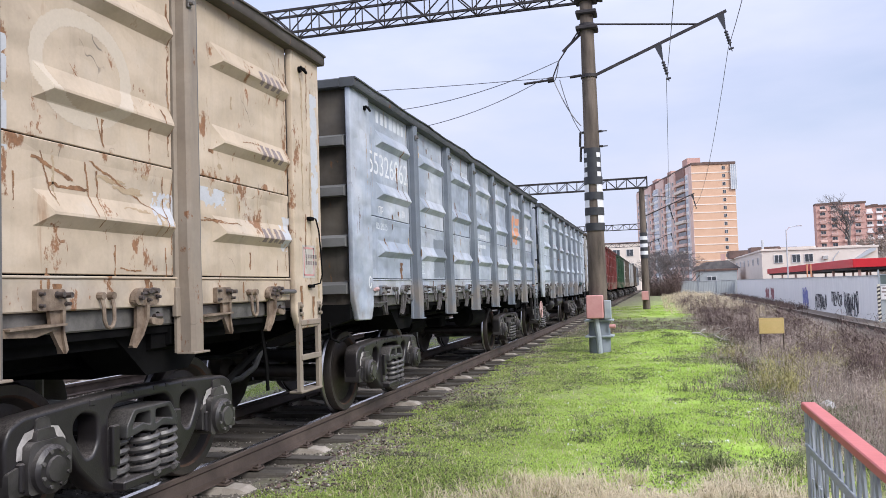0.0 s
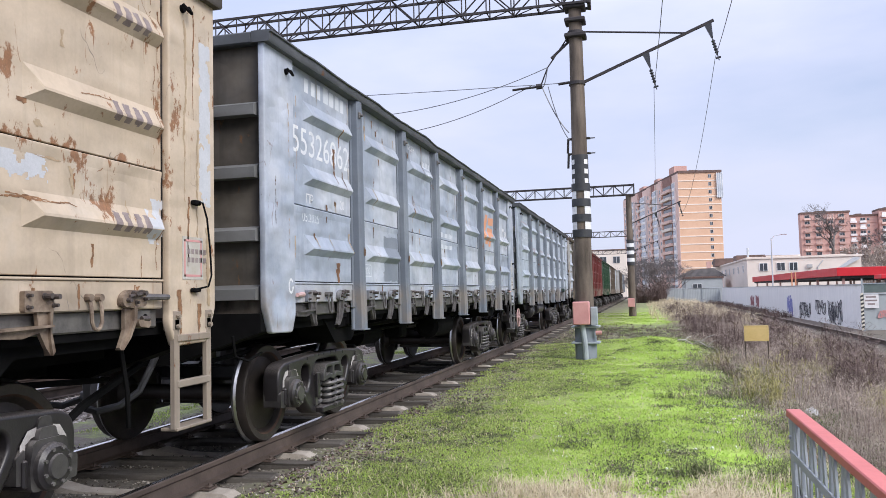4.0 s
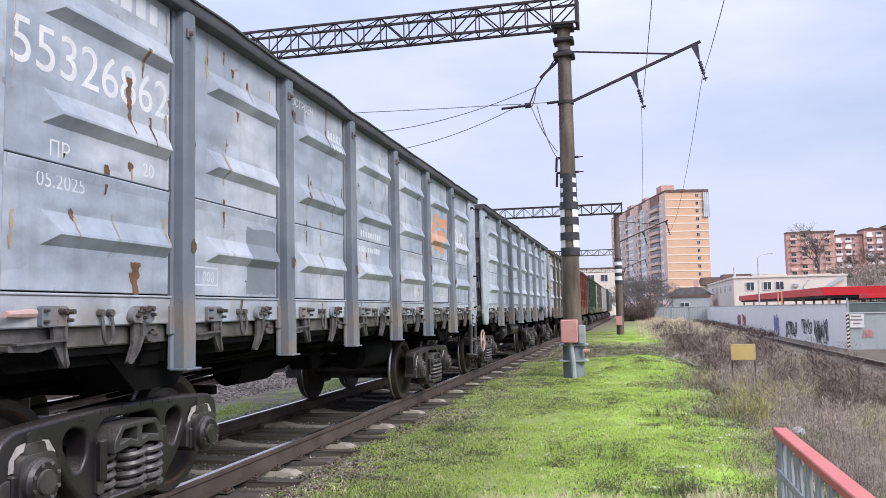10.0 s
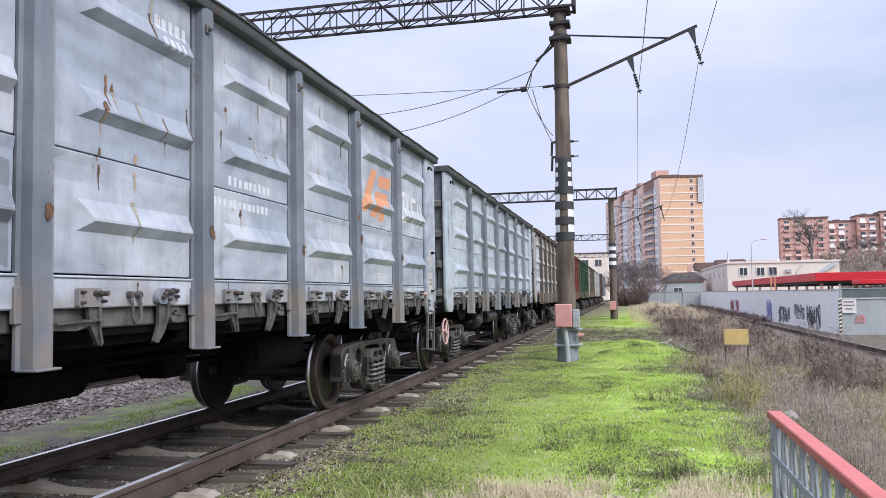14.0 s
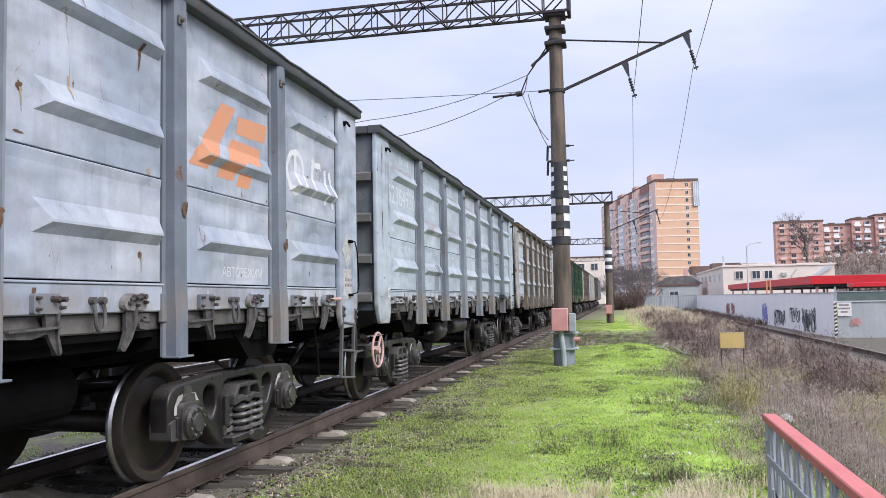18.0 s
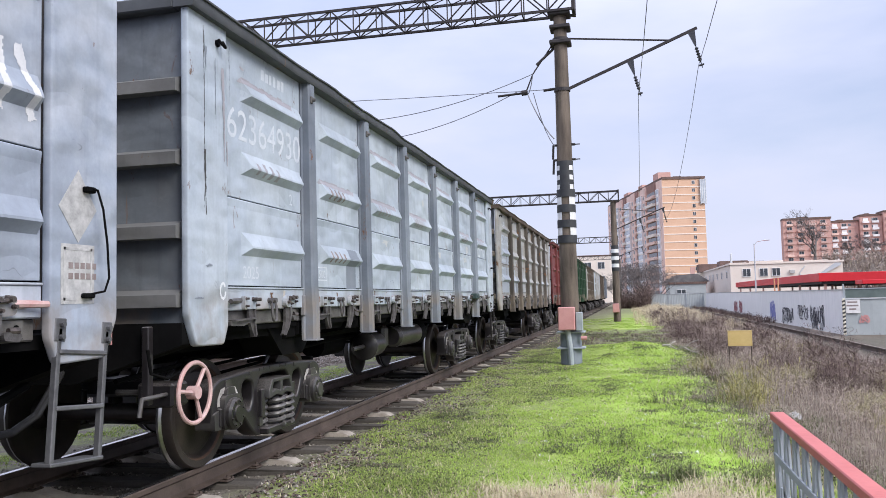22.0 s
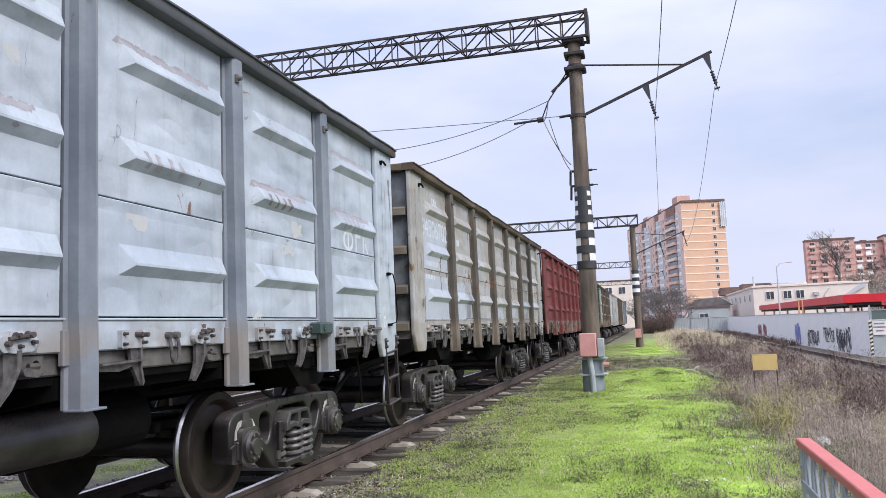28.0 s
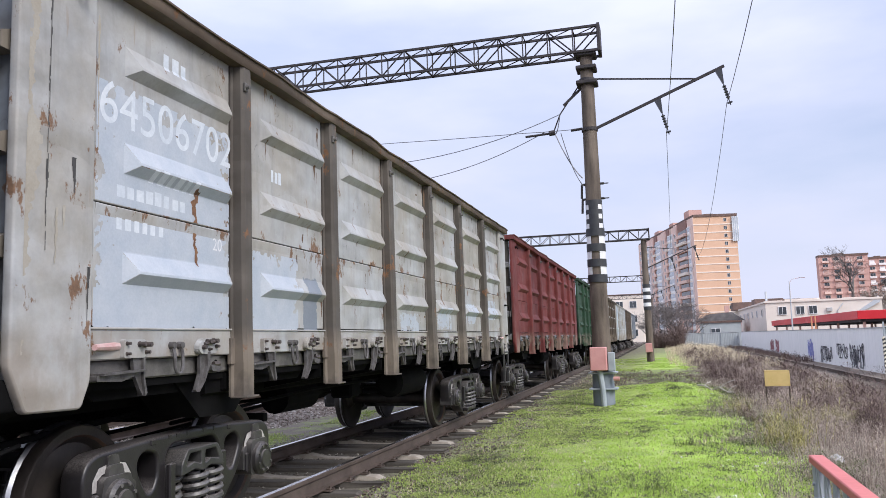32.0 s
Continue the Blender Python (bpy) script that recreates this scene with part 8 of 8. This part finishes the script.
def make_grass():
    rng = np.random.default_rng(11)
    n = 460000
    y = 5.3 + 52 * rng.random(n) ** 2.0
    x = rng.uniform(1.2, 7.0, n)
    den = np.array([0.8 * noise.noise((0.55 * a, 0.45 * b, 3.0)) + 0.7 * noise.noise((1.7 * a, 1.5 * b, 7.0)) + 0.55 * noise.noise((5.5 * a, 4.0 * b, 1.0)) for a, b in zip(x, y)])
    edge = 5.75 + 0.35 * np.sin(1.3 * y) + 0.5 * den + 0.5 * np.clip((10 - y) / 3, 0, 1)
    inner = 1.52 + 0.2 * np.sin(0.9 * y + 1) - 0.3 * den
    hollow = (y > 25.0) & (y < 38)
    keep = (den > -0.2 - 0.5 * rng.random(n) + 0.4 * np.clip((2.7 - x) / 1.0, 0, 1)) & (x < edge + rng.normal(0, 0.3, n)) & (x > inner + rng.normal(0, 0.4, n)) & (~hollow | (rng.random(n) < 0.12)) & ((y < 36) | (den > 0.15))
    x, y, den = x[keep], y[keep], den[keep]
    dull = rng.random(len(x)) < np.clip((4.25 - x + 1.1 * den - 0.3) / 1.6 + 0.5 * np.array([noise.noise((0.5 * a + 3, 0.4 * b, 6.0)) for a, b in zip(x, y)]), 0.06, 0.88)
    for pick, name, label, material in ((~dull, "grass", "short bright green grass and moss beside the line", "blade"), (dull, "olive_grass", "dull olive grass nearer to the rails", "dullblade")):
        px, py, pd = x[pick], y[pick], den[pick]
        m = len(px)
        v, f = blades(px, py, rng.uniform(0.012, 0.036, m) * (1 + 0.9 * np.clip(pd, -0.5, 0.8)), rng.uniform(0.003, 0.007, m) * (1 + py / 12), rng.uniform(0.7, 2.2, m), rng)
        joined(name, label, "grass", v, f, M[material])
    # darker herbs: low rosettes and straggling clumps gathered in uneven bands
    n = 4200
    y = 5.5 + 30 * rng.random(n) ** 1.5
    x = rng.uniform(1.7, 6.7, n)
    den = np.array([0.6 * noise.noise((0.75 * a + 5, 0.38 * b, 9.0)) + 0.5 * noise.noise((1.9 * a, 1.2 * b, 2.0)) + 0.7 * noise.noise((4.3 * a, 3.1 * b, 5.0)) for a, b in zip(x, y)])
    keep = den > 0.0 + 0.4 * rng.random(n) - 0.16 * np.exp(-((x - 2.4) / 0.6) ** 2) - 0.22 * np.exp(-((x - 6.0) / 0.5) ** 2)
    x, y = x[keep], y[keep]
    size = rng.uniform(0.05, 0.20, len(x))
    for name, label, mat, count, lo, hi, lean0, lean1 in (
            ("herbs", "dark broad-leaved herbs in low clumps among the grass", "herb", 60, 0.012, 0.04, 0.9, 2.2),
            ("dead_herbs", "brown withered stems in the dark clumps of herbs", "darkweed", 5, 0.03, 0.08, 0.6, 1.9)):
        k = np.repeat(np.arange(len(x)), count)
        m = len(k)
        px, py = x[k] + rng.normal(0, 1, m) * size[k] * 0.9, y[k] + rng.normal(0, 1, m) * size[k]
        wide = rng.uniform(0.005, 0.014, m) if mat == "herb" else rng.uniform(0.002, 0.005, m)
        v, f = blades(px, py, rng.uniform(lo, hi, m) * (0.6 + 2.5 * size[k]), wide * (1 + py / 40), rng.uniform(lean0, lean1, m), rng)
        joined(name, label, "weeds", v, f, M[mat])
    n = 260
    y, x = 6 + 22 * rng.random(n) ** 1.2, rng.uniform(3.0, 6.4, n)
    keep = np.array([noise.noise((0.8 * a, 0.5 * b, 12.0)) > 0.02 for a, b in zip(x, y)])
    x, y = np.append(x[keep], rng.normal(6.0, 0.28, 26)), np.append(y[keep], rng.normal(19.6, 0.7, 26))
    x, y = np.repeat(x, 5), np.repeat(y, 5)
    m = len(x)
    v, f = blades(x + rng.normal(0, 0.012, m), y + rng.normal(0, 0.012, m), rng.uniform(0.02, 0.04, m), rng.uniform(0.007, 0.012, m), rng.uniform(0.9, 1.8, m), rng)
    joined("white_flowers", "tiny white flowers dotted over the grass", "flowers", v, f, M["petal"])
    # thin grass between the two lines
    n = 26000
    y = 5 + 40 * rng.random(n) ** 1.4
    x = rng.normal(-2.3, 0.2, n)
    den = np.array([noise.noise((1.2 * a, 0.8 * b, 5.0)) + 0.6 * noise.noise((4 * a, 3 * b, 2.0)) for a, b in zip(x, y)])
    keep = den > -0.1 + 0.4 * rng.random(n)
    x, y = x[keep], y[keep]
    n = len(x)
    v, f = blades(x, y, rng.uniform(0.012, 0.04, n), rng.uniform(0.005, 0.011, n) * (1 + y / 18), rng.uniform(0.6, 1.6, n), rng)
    joined("grass_strip", "thin patchy grass between the two lines", "grass", v, f, M["dullblade"])
    # dry straw
    n = 42000
    y = rng.uniform(5.0, 8.4, n)
    x = rng.normal(4.55, 0.75, n)
    den = np.array([noise.noise((1.6 * a, 1.6 * b, 4.0)) + 0.5 * noise.noise((5 * a, 5 * b, 4.0)) for a, b in zip(x, y)])
    keep = rng.random(n) < np.exp(-np.clip((y - 6.2 - 1.0 * den) / 0.45, 0, 9) ** 2) * (den > -0.3)
    x, y = x[keep], y[keep]
    m = len(x)
    v, f = blades(x, y, rng.uniform(0.05, 0.19, m), rng.uniform(0.003, 0.007, m), rng.uniform(0.7, 1.5, m), rng)
    joined("dry_grass", "mat of pale dry grass in the foreground", "grass", v, f, M["straw"])
    n = 3600
    x, y = rng.normal(4.3, 0.75, n), 5.3 + np.abs(rng.normal(0, 0.7, n))
    v, f = blades(x, y, rng.uniform(0.02, 0.05, n), rng.uniform(0.015, 0.04, n), rng.uniform(0.9, 2.2, n), rng)
    joined("leaf_litter", "pale and brown dead leaves lying in the dry grass", "leaves", v, f, M["weed"])
    n = 6000
    y = 5.3 + 30 * rng.random(n) ** 1.5
    x = rng.uniform(1.5, 6.3, n)
    v, f = blades(x, y, rng.uniform(0.02, 0.09, n), rng.uniform(0.003, 0.006, n) * (1 + y / 20), rng.uniform(0.8, 1.7, n), rng)
    joined("dry_stalks", "single pale dry stalks in the grass", "grass", v, f, M["straw"])
    # dead leaves and litter beside the rails
    n = 5000
    y = 4.5 + 30 * rng.random(n) ** 1.5
    x = 1.2 + np.abs(rng.normal(0, 0.75, n))
    v, f = blades(x, y, rng.uniform(0.012, 0.03, n), rng.uniform(0.02, 0.045, n), rng.uniform(1.2, 2.4, n), rng)
    joined("dead_leaves", "brown dead leaves and litter beside the rails", "leaves", v, f, M["darkweed"])


def make_weeds():
    rng = np.random.default_rng(12)

    def field(name, label, mat, count, place, tall, stems, twig=5, wide0=0.004, upright=0.45):
        vs, fs, base = [], [], 0
        for _ in range(count):
            x, y = place()
            z = ground_height(x, y)
            h = tall * rng.uniform(0.5, 1.15) * (0.45 + 0.55 * smooth_step(5.7, 7.4, x))
            wide = wide0 * (1 + y / 20)
            for _k in range(stems):
                a, lean = rng.uniform(0, 6.3), rng.uniform(0.05, upright)
                hh = h * rng.uniform(0.55, 1.0)
                root = np.array([x + rng.normal(0, 0.07), y + rng.normal(0, 0.07), z - 0.02])
                tip = root + hh * np.array([lean * math.cos(a), lean * math.sin(a), 1.0])
                side = np.array([math.cos(a + 1.57), math.sin(a + 1.57), 0]) * wide
                vs += [root - side, root + side, tip]
                fs.append((base, base + 1, base + 2))
                base += 3
                for _j in range(twig):
                    u = rng.uniform(0.3, 1.0)
                    p = root + (tip - root) * u
                    b, ln = rng.uniform(0, 6.3), hh * rng.uniform(0.1, 0.3)
                    q = p + ln * np.array([math.cos(b), math.sin(b), rng.uniform(0.0, 0.9)])
                    sd = np.array([math.cos(b + 1.57), math.sin(b + 1.57), 0.3]) * wide * rng.uniform(0.4, 1.15)
                    vs += [p - sd * 0.5, q + sd, q - sd]
                    fs.append((base, base + 1, base + 2))
                    base += 3
        joined(name, label, "weeds", vs, fs, mat)

    def right_field():
        while True:
            y = 5 + 80 * rng.random() ** 1.7
            x = rng.uniform(5.5, 10.6)
            if x > 6.0 + 0.4 * math.sin(1.3 * y) + 0.5 * (1 - smooth_step(7, 11, y)) + rng.normal(0, 0.25) and noise.noise((0.7 * x, 0.5 * y, 1.0)) > -0.45:
                return x, y

    def dark_spots():
        while True:
            y = 14 + 55 * rng.random() ** 1.4
            x = rng.uniform(6.0, 10.5)
            if noise.noise((0.8 * x, 0.35 * y, 6.0)) > 0.12:
                return x, y

    def far_field():
        return rng.uniform(4.8, 10.5), rng.uniform(42, 110)

    def low_field():
        y = 5 + 60 * rng.random() ** 1.5
        return rng.uniform(7.8, 10.2) if y < 12 else rng.uniform(8.4, 10.3), y

    def bank():
        return rng.uniform(12.4, 14.0), rng.uniform(56, 112)

    field("dead_weeds", "tangle of brown dead weeds on the slope", M["weed"], 7600, right_field, 0.42, 7, 5, 0.0027)

    def near_slope():
        y = 5 + 13 * rng.random() ** 1.1
        while True:
            x = rng.uniform(7.4, 12.0)
            if noise.noise((0.5 * x, 0.6 * y, 8.0)) > -0.15:
                return x, y
    field("olive_straw", "olive and straw-coloured dry grass over the near slope", M["olivestraw"], 2600, near_slope, 0.30, 9, 3, 0.0028, 0.8)
    field("dark_weeds", "clumps of dark seed heads among the dead weeds", M["darkweed"], 2600, dark_spots, 0.48, 6, 8, 0.0028)
    field("tall_dry_weeds", "tall dry straw-coloured weeds down the line", M["straw"], 1000, far_field, 0.75, 5)
    field("seed_stalks", "tall dark seed stalks standing in the weeds", M["darkweed"], 240, dark_spots, 1.0, 3, 16, 0.004, 0.25)
    field("yellow_weeds", "low yellow-green weeds among the dead stems", M["sprig"], 2600, low_field, 0.28, 6, 5, 0.003)
    field("bank_weeds", "dark weeds along the foot of the fence", M["darkweed"], 800, bank, 0.5, 6)

    def thicket():
        return rng.uniform(3.6, 7.0), rng.uniform(97, 112)

    field("thicket", "dense brown leafless bushes under the bare trees", M["darkweed"], 300, thicket, 4.6, 6, 11, 0.003, 0.5)

    def hillside():
        return rng.uniform(38, 90), rng.uniform(158, 200)

    field("hillside_bushes", "grey-brown bare bushes over the far hillside", M["weed"], 500, hillside, 3.2, 6, 9, 0.008, 0.8)

    def seam_band():
        y = 5.5 + 26 * rng.random() ** 1.2
        return rng.normal(6.0 + 0.35 * math.sin(1.3 * y) + 0.55 * (1 - smooth_step(7, 11, y)), 0.35), y

    field("edge_weeds", "low olive and brown weeds where the grass ends", M["weed"], 480, seam_band, 0.34, 6, 7, 0.0028, 0.9)
    field("edge_herbs", "low olive herbs where the grass ends", M["herb"], 700, seam_band, 0.22, 6, 8, 0.004, 1.1)

    def path_band():
        return rng.uniform(2.6, 6.2), rng.normal(31, 2.6)

    field("path_weeds", "low brown weeds across the hollow behind the mound", M["darkweed"], 420, path_band, 0.3, 6)

    def edge_bush():
        k = rng.integers(0, 5)
        cx, cy = ((6.15, 12.5), (6.3, 13.2), (6.5, 15.0), (5.9, 17.5), (6.2, 12.0))[k]
        return rng.normal(cx, 0.22), rng.normal(cy, 0.3)
    field("edge_bushes", "thin dry bushes at the edge of the grass", M["sprig"], 60, edge_bush, 0.85, 5, 8, 0.003, 0.7)

    def grass_bush():
        k = rng.integers(0, 6)
        cx, cy = ((5.0, 7.46), (5.0, 7.4), (5.5, 7.3), (4.4, 8.9), (3.6, 9.6), (4.9, 12.6))[k]
        return rng.normal(cx, 0.07), rng.normal(cy, 0.08)
    field("small_bushes", "small olive herb bushes standing in the grass", M["herb"], 46, grass_bush, 0.52, 5, 12, 0.0035, 0.9)


make_grass()
make_weeds()


def make_branch():
    """A dry forked branch lying over the edge of the mound."""
    s = Shape()
    rng = random.Random(8)
    p = Vector((5.38, 21.5, ground_height(5.38, 21.5) + 0.05))
    tip = p + Vector((0.85, -0.6, 0.0))
    tip.z = ground_height(tip.x, tip.y) + 0.06
    main = [p.lerp(tip, i / 5) + Vector((0, 0, 0.05 * math.sin(2.5 * i))) for i in range(6)]
    branch = thing("fallen_branch", "bare pale forked branch lying on the mound", "branch")
    part("limb", s.tube(main, 0.022, 6), M["ochrewash"], branch, smooth=True)
    for k in range(6):
        s = Shape()
        a = main[1 + k % 4]
        b = a + Vector((rng.uniform(0.1, 0.35), rng.uniform(-0.3, 0.25), rng.uniform(0.05, 0.28)))
        part("twig", s.tube([a, (a + b) / 2 + Vector((0, 0, 0.03)), b], 0.010, 5), M["ochrewash"], branch)


make_branch()


def make_tree(label, x, y, z, height, spread, seed, twigs=4, thick=0.014, finest=0.008):
    rng = random.Random(seed)
    tree = thing("bare_tree", label, "tree", pose(x, y, z))
    trunk, crown = Shape(), Shape()

    def grow(shape, p, d, length, r, level):
        q = p + d * length
        m = (p + q) / 2 + Vector([rng.uniform(-0.06, 0.06) * length for _ in range(3)])
        shape.cyl(p, m, r, 0.85 * r, 6 if level < 2 else 3, caps=False)
        shape.cyl(m, q, 0.85 * r, 0.62 * r, 6 if level < 2 else 3, caps=False)
        if level >= twigs:
            return
        for k in range(3 if level < 2 else rng.choice((2, 3))):
            a = rng.uniform(0, 6.3)
            side = Vector((math.cos(a), math.sin(a), rng.uniform(-0.2, 0.5))) * spread
            nd = (d + side).normalized()
            grow(crown, p.lerp(q, rng.uniform(0.55, 1.0)), nd, length * rng.uniform(0.6, 0.85), max(finest, r * 0.6), level + 1)
    grow(trunk, Vector((0, 0, -0.1)), Vector((0, 0, 1)), height * 0.26, height * thick, 0)
    part("trunk", trunk.data("trunk", True), M["bark"], tree)
    part("crown", crown.data("crown", True), M["bark"], tree, "crown of bare grey twigs")
    return tree


for k, (x, y, h) in enumerate([(4.6, 100, 7.5), (6.2, 104, 9), (7.6, 110, 9.5), (5.4, 115, 9), (9.0, 116, 8.5), (3.4, 122, 8), (7.0, 124, 10), (2.4, 130, 7)]):
    make_tree("bare grey tree among bushes below the tower", x, y, -0.4, h, 0.95, 10 + k, 8 if k < 4 else 7)
make_tree("large bare tree on the hillside behind the low building", 45.4, 190, 6.0, 18.0, 0.62, 3, 7, 0.022, 0.016)
for k, (x, y, h) in enumerate([(38, 185, 7), (54, 196, 7.5), (58, 200, 8.5), (61, 204, 8), (66, 206, 9), (42, 200, 6), (70, 204, 9)]):
    make_tree("bare bushy tree on the far hillside", x, y, ground_height(x, y) - 0.2, h, 1.0, 30 + k, 8, 0.016, 0.013)


# ---- what moves ----
def motions():
    start = train_at(0)
    steps = [0.25 * i for i in range(129)]
    for wagon, index in WAGONS:
        walk(wagon, [(t, pose(0, train_at(t) + 7.005 + PITCH * index, 0)) for t in [0.5 * i for i in range(65)]])
    for wheelset, along in WHEELSETS:
        walk(wheelset, [(t, pose(0, along, WHEEL_R) @ Matrix.Rotation((start - train_at(t)) / WHEEL_R, 4, "X")) for t in steps])


motions()
